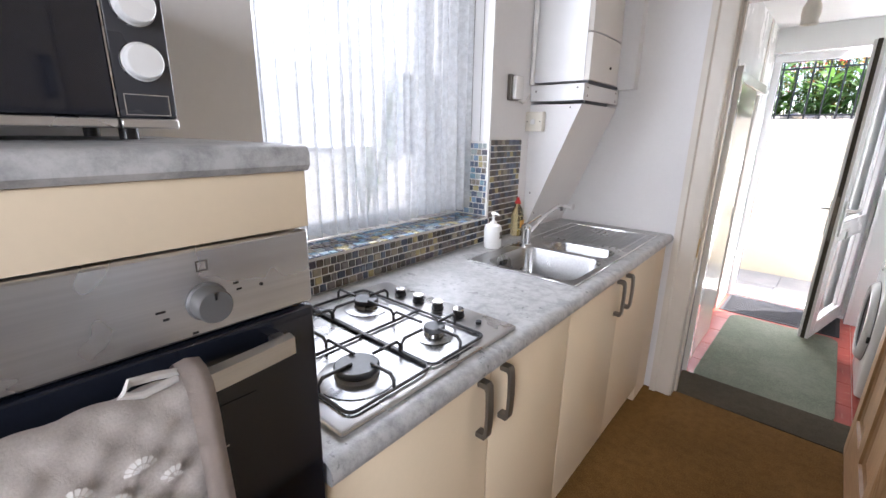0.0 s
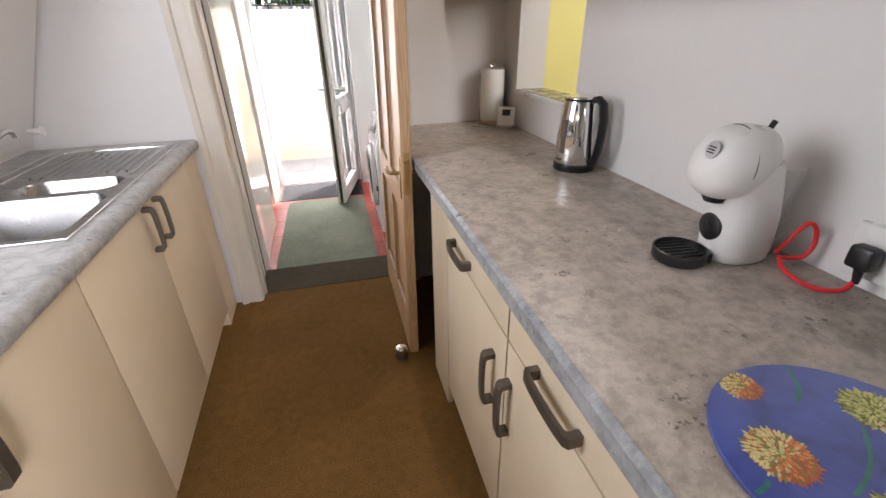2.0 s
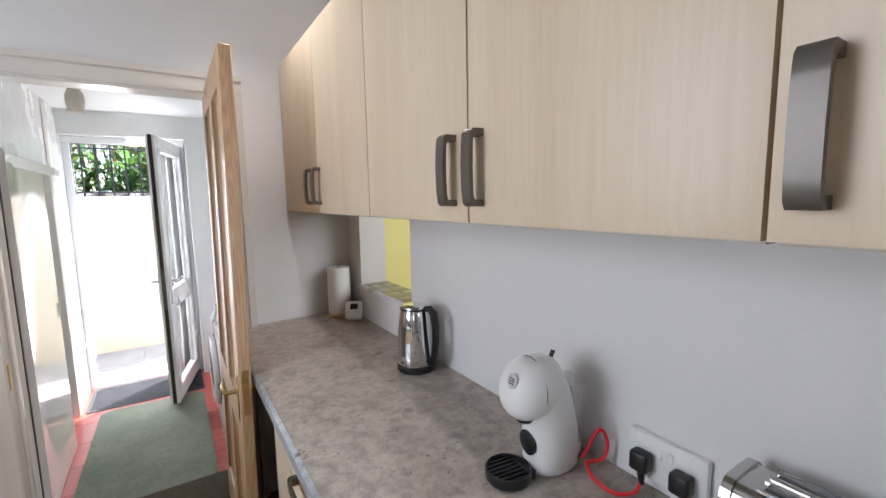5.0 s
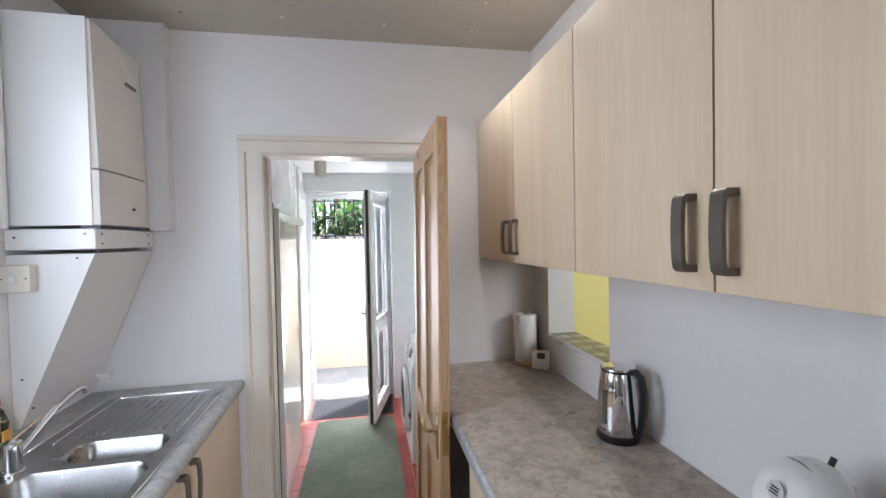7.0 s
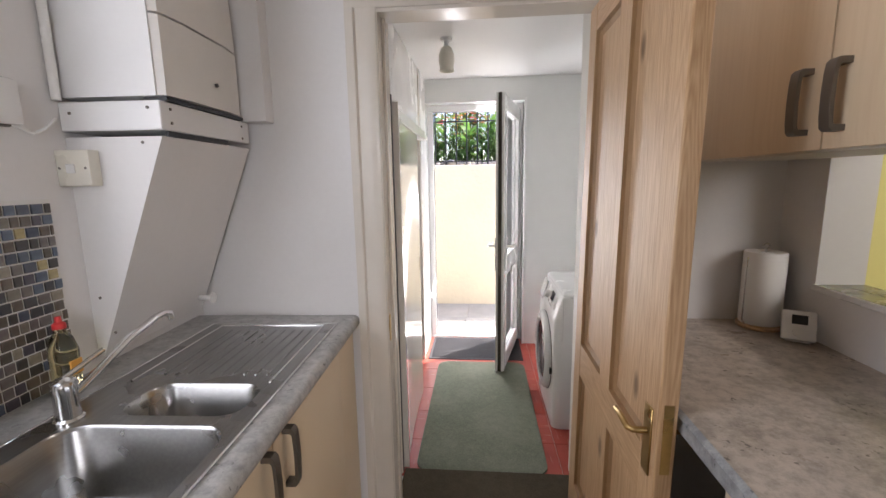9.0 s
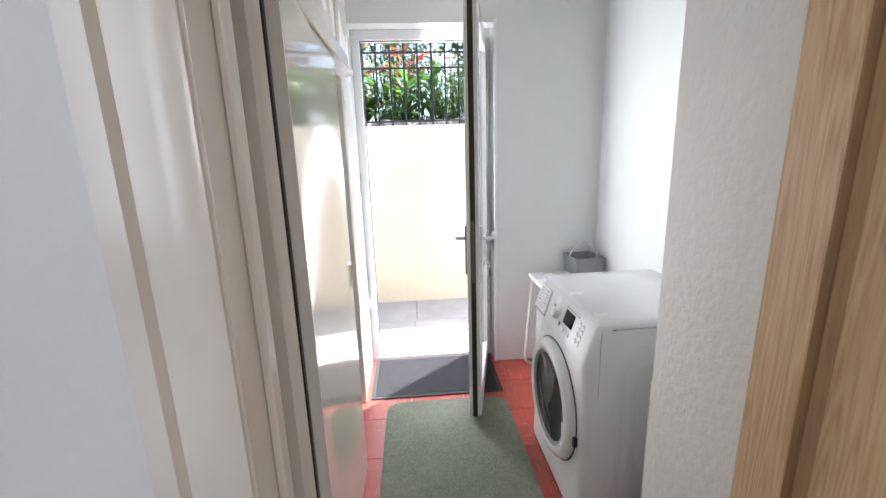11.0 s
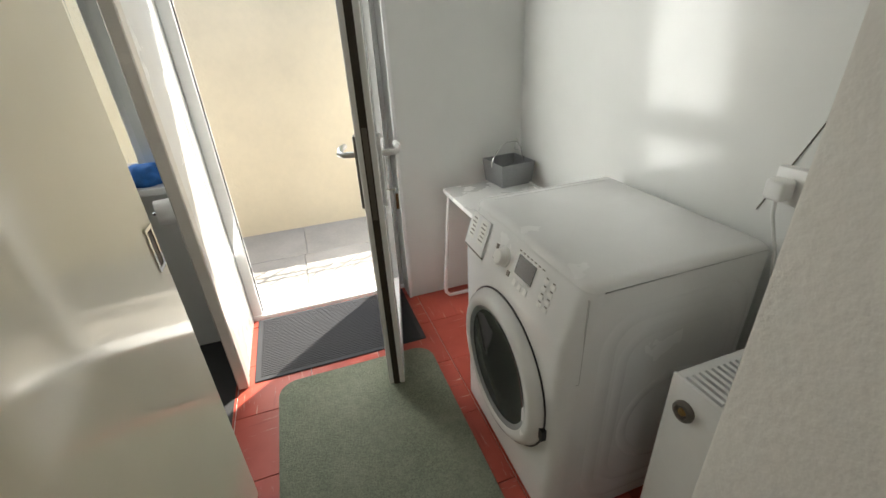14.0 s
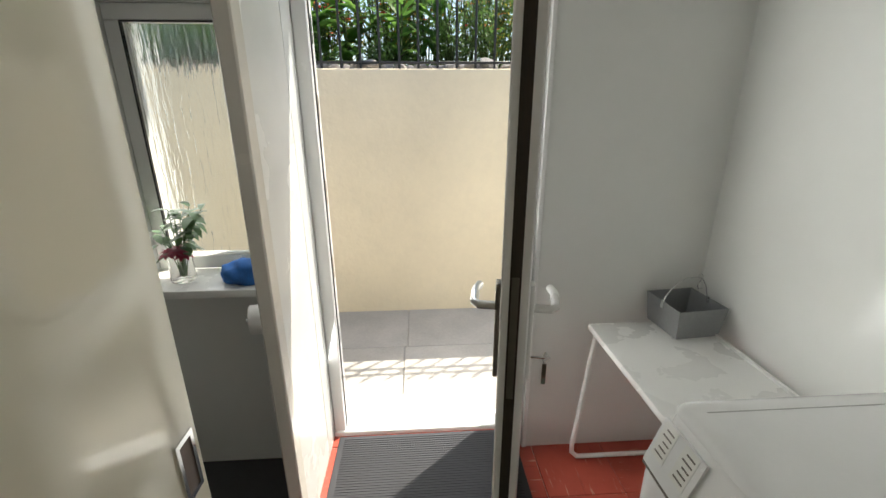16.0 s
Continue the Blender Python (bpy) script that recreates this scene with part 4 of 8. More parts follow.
def boiler():
    b = thing("boiler", "white wall-hung gas boiler with a beige front cover", "boiler", (-0.7, 2.28, 1.62), LEFT)
    y0, y1, xb, xf = 2.045, 2.435, LEFT_X + 0.002, -0.575
    # a case with a rounded top corner towards the room
    side = [(xb, 1.63), (xf, 1.63), (xf, 2.36), (xb, 2.36)]
    part("case", soften(prism(bmesh.new(), side, "y", y0, y1), 0.006, 2), BOILER_WHITE, b, "white enamel boiler case")
    cover = [(y0 + 0.004, xf), (y0 + 0.012, xf + 0.02), (y0 + 0.09, xf + 0.03), (y1 - 0.09, xf + 0.03), (y1 - 0.012, xf + 0.018), (y1 - 0.004, xf)]
    def shell(z0, z1, lean=0.0, arch=0.0):
        bm = bmesh.new()
        rim = [p for a, b in zip(cover, cover[1:]) for p in (a, ((a[0] + b[0]) / 2, (a[1] + b[1]) / 2))] + [cover[-1]]
        low = [bm.verts.new((x, y, z0)) for y, x in rim]
        high = [bm.verts.new((x - lean if x > xf else x, y, z1 - arch * ((y - y0) / (y1 - y0)) ** 2)) for y, x in rim]
        bm.faces.new(low[::-1]), bm.faces.new(high)
        for k in range(len(low)):
            j = (k + 1) % len(low)
            bm.faces.new((low[k], low[j], high[j], high[k]))
        return bm
    part("front_cover", shell(1.832, 2.355, 0.012, 0.16), BOILER_FRONT, b, "beige curved upper cover")
    flap = part("flap", shell(1.632, 1.826), BOILER_FRONT, b, "beige lower flap")
    part("button", rod(bmesh.new(), (xf + 0.03, 2.27, 1.70), (xf + 0.036, 2.27, 1.70), 0.006, seg=12), BLACK, flap)
    part("badge", block(xf + 0.026, xf + 0.032, 2.25, 2.33, 2.195, 2.205), SATIN, b, "small grey badge")
    part("flue_elbow", lathe(bmesh.new(), [(0, 0), (0.06, 0), (0.06, 0.035), (0.05, 0.06), (0.02, 0.075), (0, 0.078)], (-0.72, 2.25, 2.36), 28), WHITE_PLASTIC, b, "white round flue cap")
    # black block in place of the shade beside the case
    part("side_gap_shade", block(xf - 0.1, xf - 0.02, y1, y1 + 0.006, 1.86, 1.95), BLACK, b)
    # sloping pipe cover below
    c = thing("pipe_cover", "white boxed pipe cover sloping back under the boiler", "pipe cover", (-0.7, 2.28, TOP), LEFT)
    part("band", soften(block(xb, xf + 0.012, y0 - 0.008, y1 + 0.05, 1.545, 1.618), 0.003, 1), BOILER_WHITE, c, "white metal band with screws")
    part("slope", prism(bmesh.new(), [(xb, 0.93), (xb + 0.018, 0.93), (xf + 0.004, 1.53), (xb, 1.53)], "y", y0, y1 + 0.06), WHITE_WALL, c)
    # black strips put in for the shade below and above the band
    part("slot", block(xf + 0.0, xf + 0.0085, y0 + 0.02, y0 + 0.30, 1.531, 1.5445), BLACK, c, "black strip for the shaded slot under the band")
    part("slot", block(xf - 0.04, xf + 0.02, y0 + 0.01, y1, 1.6185, 1.629), BLACK, c, "black strip for the shaded gap above the band")
    for y, z in ((y0 + 0.03, 1.60), (y0 + 0.03, 1.565), (y1 - 0.0, 1.60), (y1 - 0.0, 1.56)):
        part("screw", rod(bmesh.new(), (xf + 0.012, y, z), (xf + 0.0145, y, z), 0.004, seg=10), SATIN, c)
    for x, z in ((xb + 0.03, 1.59), (xf - 0.02, 1.6), (xb + 0.03, 1.1), (xf - 0.05, 1.515), (xb + 0.06, 1.0)):
        part("screw", rod(bmesh.new(), (x, y0 - 0.008 if z > 1.54 else y0, z), (x, y0 - 0.0105 if z > 1.54 else y0 - 0.002, z), 0.004, seg=10), SATIN, c)
    part("pipe", rod(bmesh.new(), (xb + 0.012, y0 - 0.02, 1.62), (xb + 0.012, y0 - 0.02, 2.55), 0.011, seg=12), WHITE_PLASTIC, b, "white painted pipe beside the case")


boiler()
structure("boxing_corner", block(LEFT_X, -0.53, 2.445, 2.504, 1.62, 2.55), WHITE_WALL, "white painted pipe boxing between boiler and wall", "boxing")


def wall_switches():
    s = thing("fused_switch", "white fused switch box on the pipe cover", "switch", (-0.79, 2.04, 1.41), LEFT)
    part("box", block(-0.835, -0.745, 2.008, 2.044, 1.405, 1.497, soft=0.004, steps=2), CREAM_PLASTIC, s)
    part("rocker", block(-0.806, -0.782, 2.003, 2.008, 1.438, 1.462, soft=0.002), WHITE_PLASTIC, s)
    for x in (-0.825, -0.756):
        part("screw", rod(bmesh.new(), (x, 2.008, 1.451), (x, 2.0065, 1.451), 0.003, seg=10), SATIN, s)
    c = thing("wall_timer", "grey and white heating control on the wall by the window", "thermostat", (-0.83, 1.88, 1.54), LEFT)
    part("back", block(LEFT_X, LEFT_X + 0.016, 1.825, 1.905, 1.54, 1.65, soft=0.003), SATIN, c, "grey back plate")
    part("case", block(LEFT_X + 0.016, LEFT_X + 0.036, 1.845, 1.915, 1.545, 1.645, soft=0.005, steps=2), WHITE_PLASTIC, c)
    bm = bmesh.new()
    tube(bm, [(LEFT_X + 0.01, 1.905, 1.548), (LEFT_X + 0.015, 1.95, 1.53), (LEFT_X + 0.012, 1.985, 1.545), (LEFT_X + 0.01, 2.02, 1.575)], 0.004, 8)
    part("cable", bm, WHITE_PLASTIC, c)
    solid("pipe_stub", rod(rod(bmesh.new(), (-0.79, 2.45, 0.985), (-0.74, 2.45, 0.985), 0.011, seg=12), (-0.742, 2.45, 0.985), (-0.735, 2.45, 0.985), 0.02, seg=16), WHITE_PLASTIC, "white capped pipe end above the draining board", "pipe", LEFT)


wall_switches()


def window_west():
    w = thing("window_1", "white framed kitchen window behind a net curtain", "window", (-1.04, 1.18, 1.02), LEFT, kind="structure")
    x0, x1 = LEFT_X - 0.235, LEFT_X - 0.185
    y0, y1, z0, z1 = 0.661, 1.704, 1.02, 2.299
    fr = bmesh.new()
    for a, b, c, d in ((y0, y1, z0, z0 + 0.055), (y0, y1, z1 - 0.055, z1), (y0, y0 + 0.055, z0 + 0.055, z1 - 0.055), (y1 - 0.055, y1, z0 + 0.055, z1 - 0.055)):
        box(fr, x0, x1, a, b, c, d)
    part("window_frame", fr, UPVC, w)
    part("mullion", block(x0, x1, 1.47, 1.525, z0 + 0.055, z1 - 0.055, soft=0.004), UPVC, w)
    for a, b in ((y0 + 0.055, 1.47), (1.525, y1 - 0.055)):
        pane = part("pane", block(x0 + 0.02, x0 + 0.026, a, b, z0 + 0.055, z1 - 0.055), GLASS, w)
        pane.visible_shadow = False
    # hanging folds
    bm = bmesh.new()
    n, rows = 260, 10
    top, low = 2.28, 1.045
    grid = []
    for i in range(n + 1):
        u = i / n
        y = 0.665 + u * 1.03
        column = []
        for j in range(rows + 1):
            v = j / rows
            z = top + (low - top) * v
            amp = 0.018 + 0.010 * v
            x = LEFT_X - 0.115 + amp * math.sin(u * 128 + 1.3 * math.sin(u * 17) + 0.5 * v) + 0.006 * math.sin(u * 41 + 2 * v)
            edge = 0.008 * abs(math.sin(u * 74)) if j == rows else 0.0
            column.append(bm.verts.new((x, y, z + edge)))
        grid.append(column)
    for a, b in zip(grid, grid[1:]):
        for j in range(rows):
            bm.faces.new((a[j], a[j + 1], b[j + 1], b[j]))
    solid("net_curtain", bm, NET, "sheer white lace net curtain hanging in folds", "curtain", LEFT, smooth=180)
    solid("curtain_wire", rod(bmesh.new(), (LEFT_X - 0.115, 0.661, 2.275), (LEFT_X - 0.115, 1.704, 2.275), 0.003, seg=8), WHITE_PLASTIC, "white curtain wire across the window recess", "curtain wire", LEFT)
    part("corner_bead", block(LEFT_X - 0.006, LEFT_X + 0.003, 1.699, 1.712, 1.02, 2.3), WHITE_PLASTIC, w, "white plastic corner trim")
    part("lining", block(LEFT_X - 0.185, LEFT_X - 0.003, 1.7, 1.7045, 1.36, 2.3), UPVC, w, "white plastic boards lining the reveal")
    for k in range(3):
        part("board_joint", block(LEFT_X - 0.15 + k * 0.05, LEFT_X - 0.148 + k * 0.05, 1.6985, 1.7, 1.36, 2.3), SATIN, w)


window_west()

# ==== kitchen: right run ====
R_FRONT = 0.642         # front edge of the right worktop


def worktop_right():
    outline = [(R_FRONT, 2.503), (R_FRONT, 0.488), (0.665, 0.44), (0.70, 0.385), (0.76, 0.31), (0.85, 0.23), (0.96, 0.165), (1.08, 0.125), (1.236, 0.11), (1.236, 2.503)]
    bm = prism(bmesh.new(), outline, "z", TOP - 0.04, TOP)
    rim = [e for e in bm.edges if abs(e.verts[0].co.z - e.verts[1].co.z) < 1e-6 and e.verts[0].co.x < 1.2 and e.verts[1].co.x < 1.24 and max(v.co.y for v in e.verts) < 2.504 and not (min(v.co.x for v in e.verts) > 1.2)]
    bmesh.ops.bevel(bm, geom=rim, offset=0.011, segments=3, profile=0.5, affect="EDGES", clamp_overlap=True)
    return bm


counter = thing("long_worktop", "taupe stone-look laminate worktop with a worn grey edge", "worktop", (0.94, 1.3, TOP - 0.04))
part("top", worktop_right(), BROWN_TOP, counter)
bm = bmesh.new()
nose = [(R_FRONT - 0.0025, TOP - 0.038), (R_FRONT - 0.0025, TOP - 0.007), (R_FRONT + 0.004, TOP - 0.0015), (R_FRONT + 0.009, TOP + 0.0012), (R_FRONT + 0.02, TOP - 0.02), (R_FRONT + 0.004, TOP - 0.039)]
prism(bm, nose, "y", 0.489, 2.502)
part("front_edge", bm, EDGE_TOP, counter, "blue-grey edging strip, chipped")
bm = bmesh.new()
bend = [(R_FRONT, 0.4885), (0.665, 0.44), (0.70, 0.385), (0.76, 0.31), (0.85, 0.23), (0.96, 0.165), (1.08, 0.125), (1.235, 0.11)]
rings = []
for i, (x, y) in enumerate(bend):
    a, b = bend[max(0, i - 1)], bend[min(len(bend) - 1, i + 1)]
    n = Vector((-(b[1] - a[1]), b[0] - a[0], 0)).normalized()
    n = -n if n.x > 0 or n.y > 0 else n
    p = Vector((x, y, 0))
    rings.append([bm.verts.new(p + n * o + Vector((0, 0, h))) for o, h in ((0.0025, TOP - 0.038), (0.0025, TOP - 0.007), (-0.004, TOP - 0.0015), (-0.009, TOP + 0.0012), (-0.02, TOP - 0.02), (-0.004, TOP - 0.039))])
for r, s in zip(rings, rings[1:]):
    for k in range(6):
        bm.faces.new((r[k], r[(k + 1) % 6], s[(k + 1) % 6], s[k]))
part("end_edge", bm, EDGE_TOP, counter, "blue-grey edging strip round the curved end")


def base_right(y0, y1, label, drawer_handle, door_handle):
    unit = thing("drawer_cabinet", label, "cabinet", (0.95, (y0 + y1) / 2, 0), group="right base cabinets")
    part("body", block(0.692, 1.2, y0 + 0.001, y1 - 0.001, 0.1, 0.858), CARCASS, unit)
    part("plinth", block(0.735, 0.75, y0, y1, 0.0, 0.099), PLINTH, unit)
    d = part("drawer_front", slab_door(bmesh.new(), 0.69, 0.668, y0 + 0.002, y1 - 0.002, 0.728, 0.852, 0.006, 0.024), MAPLE_FRONT, unit)
    bar_handle(d, (0.668, drawer_handle - 0.078, 0.772), (0.668, drawer_handle + 0.078, 0.772), (-1, 0, 0))
    d = part("door", slab_door(bmesh.new(), 0.69, 0.668, y0 + 0.002, y1 - 0.002, 0.098, 0.722, 0.006, 0.026), MAPLE_FRONT, unit)
    bar_handle(d, (0.668, door_handle, 0.487), (0.668, door_handle, 0.645), (-1, 0, 0))
    return unit


base_right(0.5, 0.993, "cream wood-effect cabinet with a drawer over a door", 0.772, 0.955)
base_right(0.997, 1.508, "cream wood-effect cabinet with a drawer over a door", 1.315, 1.055)
solid("filler_panel", block(0.672, 0.69, 1.511, 1.73, 0.0, 0.857, soft=0.002), MAPLE_FRONT, "cream wood-effect panel beside the drawer cabinet", "panel")
# the shade under the worktop is put into this board's dark colour
solid("end_panel", block(0.70, 1.2, 0.482, 0.499, 0.0, 0.858), surface("shaded_end_board", (0.17, 0.14, 0.11), 0.6, var=0.08), "end panel under the curved worktop, coloured dark for its shade", "panel")
solid("return_panel", block(0.69, 1.2, 1.712, 1.73, 0.0, 0.857), CARCASS, "pale board panel inside the space under the worktop", "panel")


def wall_units():
    lay = [(1.452, 1.948, 1.9), (1.951, 2.492, 1.995), (0.479, 0.963, 0.922), (0.966, 1.449, 1.008), (-0.5, -0.013, 0.0), (-0.01, 0.476, 0.44)]
    for (a, b) in ((1.452, 2.492), (0.479, 1.449), (-0.5, 0.476)):
        unit = thing("wall_cabinet", "pale maple-effect wall cabinet with two doors", "cabinet", (1.08, (a + b) / 2, 1.453), group="wall cabinets")
        part("body", block(0.945, 1.234, a + 0.001, b - 0.001, 1.458, 2.135), MAPLE, unit)
        part("bottom_panel", block(0.948, 1.233, a + 0.004, b - 0.004, 1.45, 1.4578), CARCASS, unit)
        for y0, y1, h in lay:
            if y0 >= a - 1e-6 and y1 <= b + 1e-6:
                d = part("door", slab_door(bmesh.new(), 0.943, 0.92, y0 + 0.001, y1 - 0.001, 1.455, 2.14, 0.006, 0.026), MAPLE, unit)
                bar_handle(d, (0.92, h, 1.487), (0.92, h, 1.625), (-1, 0, 0), wide=0.013)
        for y in (a + 0.03, b - 0.03):
            part("fixing_cap", rod(bmesh.new(), (1.0, y, 1.4465), (1.0, y, 1.45), 0.006, seg=12), WHITE_PLASTIC, unit)


wall_units()


# the leaf hangs slightly out of plumb
DOOR_HUNG = pose(0.026, 0.036, 0.008, 0, 0.7, 0)


def pine_door():
    d = thing("door_1", "open stripped pine panel door with brass lever handles", "door", (0.607, 2.56, 0), DOOR_HUNG, kind="structure")
    x0, x1, y0, y1, z0, z1 = 0.551, 0.591, 1.797, 2.562, 0.008, 1.995
    stile, rail_t, lock0, lock1, foot, mid = 0.086, 0.11, 0.67, 0.79, 0.2, 0.095
    ym = (y0 + y1) / 2
    for a, b in ((y0, y0 + stile), (y1 - stile, y1)):
        part("stile", block(x0, x1, a, b, z0, z1, soft=0.003), PINE, d)
    # mouldings are a darker brown than stiles and panels
    dark_pine = wood("dark_pine_moulding", (0.42, 0.26, 0.13), (0.24, 0.12, 0.05), "z", 0.4, 9.0)
    pine_y = wood("stripped_pine_rails", (0.65, 0.44, 0.25), (0.40, 0.215, 0.10), "y", 0.42, 9.0, knots=True)
    for a, b in ((z0, z0 + foot), (lock0, lock1), (z1 - rail_t, z1)):
        part("rail", block(x0 + 0.001, x1 - 0.001, y0 + stile, y1 - stile, a, b), pine_y, d)
    for a, b in ((z0 + foot, lock0), (lock1, z1 - rail_t)):
        part("muntin", block(x0 + 0.001, x1 - 0.001, ym - mid / 2, ym + mid / 2, a, b), PINE, d)
        for p, q in ((y0 + stile, ym - mid / 2), (ym + mid / 2, y1 - stile)):
            panel = part("panel", block(x0 + 0.0165, x1 - 0.0165, p, q, a, b), PINE, d)
            for sx, tx in ((x0 + 0.001, x0 + 0.0168), (x1 - 0.001, x1 - 0.0168)):
                bm = bmesh.new()
                outer, inner = [(p, a), (q, a), (q, b), (p, b)], [(p + 0.024, a + 0.024), (q - 0.024, a + 0.024), (q - 0.024, b - 0.024), (p + 0.024, b - 0.024)]
                r1, r2 = [bm.verts.new((sx, *v)) for v in outer], [bm.verts.new((sx * 0.02 + tx * 0.98, v[0] + (0.003 if v[0] == p else -0.003), v[1] + (0.003 if v[1] == a else -0.003))) for v in outer]
                r3 = [bm.verts.new((sx * 0.45 + tx * 0.55, v[0] + (0.008 if v[0] == p else -0.008), v[1] + (0.008 if v[1] == a else -0.008))) for v in outer]
                r4 = [bm.verts.new((tx, *v)) for v in inner]
                for r, s in ((r1, r2), (r2, r3), (r3, r4)):
                    for k in range(4):
                        bm.faces.new((r[k], r[(k + 1) % 4], s[(k + 1) % 4], s[k]))
                part("moulding", bm, dark_pine, panel, "darker brown moulding")
    for side, x in ((-1, x0), (1, x1)):
        plate = part("handle_plate", block(min(x, x + side * 0.004), max(x, x + side * 0.004), 1.822, 1.862, 0.745, 0.905, soft=0.0015), BRASS, d, "aged brass handle plate")
        bm = bmesh.new()
        tube(bm, [(x + side * 0.004, 1.842, 0.845), (x + side * 0.035, 1.842, 0.845), (x + side * 0.043, 1.85, 0.846), (x + side * 0.045, 1.90, 0.85), (x + side * 0.04, 1.94, 0.84)], 0.0075, 12)
        part("lever", bm, BRASS, plate, "brass lever")
    part("lock_plate", block(0.561, 0.581, y0 - 0.002, y0 + 0.001, 0.77, 0.93), BRASS, d, "tarnished brass lock plate on the door edge")
    for z in (0.3, 1.7):
        part("hinge", rod(bmesh.new(), (x1 + 0.004, y1 + 0.004, z - 0.05), (x1 + 0.004, y1 + 0.004, z + 0.05), 0.006, seg=12), BRASS, d)
    s = thing("door_stop", "chrome and rubber door stop on the carpet", "door stop", (0.536, 1.826, 0))
    part("base", lathe(bmesh.new(), [(0, 0), (0.025, 0), (0.027, 0.004), (0.027, 0.038), (0, 0.038)], (0.536, 1.826, 0.0), 24), SATIN, s)
    for z in (0.01, 0.022):
        part("ring", lathe(bmesh.new(), [(0.0272, 0), (0.0285, 0.002), (0.0272, 0.004)], (0.536, 1.826, z), 24), BLACK, s)
    part("cap", lathe(bmesh.new(), [(0, 0), (0.027, 0), (0.0275, 0.004), (0.025, 0.018), (0.015, 0.025), (0, 0.026)], (0.536, 1.826, 0.0385), 24), CHROME, s, "polished cap")


pine_door()


def kettle():
    x, y, z = 1.135, 1.578, TOP
    k = thing("kettle", "polished steel jug kettle with a black handle", "kettle", (x, y, z))
    part("base", lathe(bmesh.new(), [(0, 0), (0.065, 0), (0.067, 0.004), (0.067, 0.018), (0.062, 0.022), (0, 0.022)], (x, y, z + 0.001), 40), BLACK, k, "black power base")
    part("body", lathe(bmesh.new(), [(0, 0.0), (0.062, 0.0), (0.064, 0.004), (0.064, 0.03), (0.063, 0.075), (0.0595, 0.13), (0.054, 0.18), (0.05, 0.196), (0, 0.197)], (x, y, z + 0.0235), 48), CHROME, k, "polished steel jug")
    lid = part("lid", lathe(bmesh.new(), [(0, 0), (0.05, 0), (0.05, 0.006), (0.046, 0.012), (0.026, 0.017), (0, 0.018)], (x, y, z + 0.22), 36), CHROME, k)
    part("rim", lathe(bmesh.new(), [(0.051, -0.003), (0.0525, 0.0), (0.051, 0.004)], (x, y, z + 0.222), 36), BLACK, lid)
    bm = bmesh.new()
    d = Vector((0.35, -0.94, 0)).normalized()
    prev = None
    rows = [(0.045, 0.222, 0.011), (0.065, 0.228, 0.015), (0.083, 0.214, 0.017), (0.092, 0.17, 0.017), (0.092, 0.12, 0.017), (0.085, 0.07, 0.017), (0.074, 0.036, 0.015), (0.058, 0.03, 0.012)]
    side = Vector((-d.y, d.x, 0))
    rings = []
    for i, (o, h, w) in enumerate(rows):
        a, b = rows[max(0, i - 1)], rows[min(len(rows) - 1, i + 1)]
        along = (d * (b[0] - a[0]) + Vector((0, 0, b[1] - a[1]))).normalized()
        out = side.cross(along).normalized()
        c = Vector((x, y, z)) + d * o + Vector((0, 0, h))
        rings.append([bm.verts.new(c + side * w * math.cos(q * math.tau / 10) + out * 0.011 * math.sin(q * math.tau / 10)) for q in range(10)])
    for r, s in zip(rings, rings[1:]):
        for q in range(10):
            bm.faces.new((r[q], r[(q + 1) % 10], s[(q + 1) % 10], s[q]))
    bm.faces.new(rings[0][::-1]), bm.faces.new(rings[-1])
    part("handle", bm, BLACK, k, "black plastic grip")
    e = Vector((-0.94, -0.3, 0)).normalized()
    bm = bmesh.new()
    t = Vector((-e.y, e.x, 0))
    c = Vector((x, y, z))
    def at(o, s, h):
        return bm.verts.new(c + e * o + t * s + Vector((0, 0, h)))
    bottom = [at(0.0662, -0.008, 0.06), at(0.0662, 0.008, 0.06)]
    top = [at(0.0622, 0.008, 0.165), at(0.0622, -0.008, 0.165)]
    bm.faces.new(bottom + top)
    extra = bmesh.ops.extrude_face_region(bm, geom=list(bm.faces))
    bmesh.ops.translate(bm, vec=-e * 0.012, verts=[v for v in extra["geom"] if isinstance(v, bmesh.types.BMVert)])
    part("water_gauge", bm, SATIN, k, "narrow grey water window")
    bm = bmesh.new()
    s0 = Vector((-0.3, 0.95, 0)).normalized()
    c = Vector((x, y, z))
    tri = [c + s0 * 0.045 + Vector((0, 0, 0.165)), c + s0 * 0.074 + Vector((0, 0, 0.218)), c + s0.cross(Vector((0, 0, 1))) * 0.02 + s0 * 0.042 + Vector((0, 0, 0.218)), c - s0.cross(Vector((0, 0, 1))) * 0.02 + s0 * 0.042 + Vector((0, 0, 0.218))]
    v = [bm.verts.new(p) for p in tri]
    for f in ((0, 1, 2), (0, 3, 1), (1, 3, 2), (0, 2, 3)):
        bm.faces.new([v[i] for i in f])
    part("spout", bm, CHROME, k)
    part("brand_mark", block(x - 0.0655, x - 0.063, y - 0.02, y + 0.005, z + 0.036, z + 0.041), SATIN, k)
    bm = bmesh.new()
    tube(bm, [(1.16, 1.635, z + 0.008), (1.13, 1.68, z + 0.006), (1.15, 1.72, z + 0.02), (1.19, 1.725, z + 0.06), (1.222, 1.725, z + 0.085)], 0.0035, 8)
    part("cable", bm, BLACK, k)
    part("plug", block(1.213, 1.236, 1.7, 1.745, z + 0.062, z + 0.108, soft=0.006, steps=2), BLACK, k, "black mains plug")


kettle()


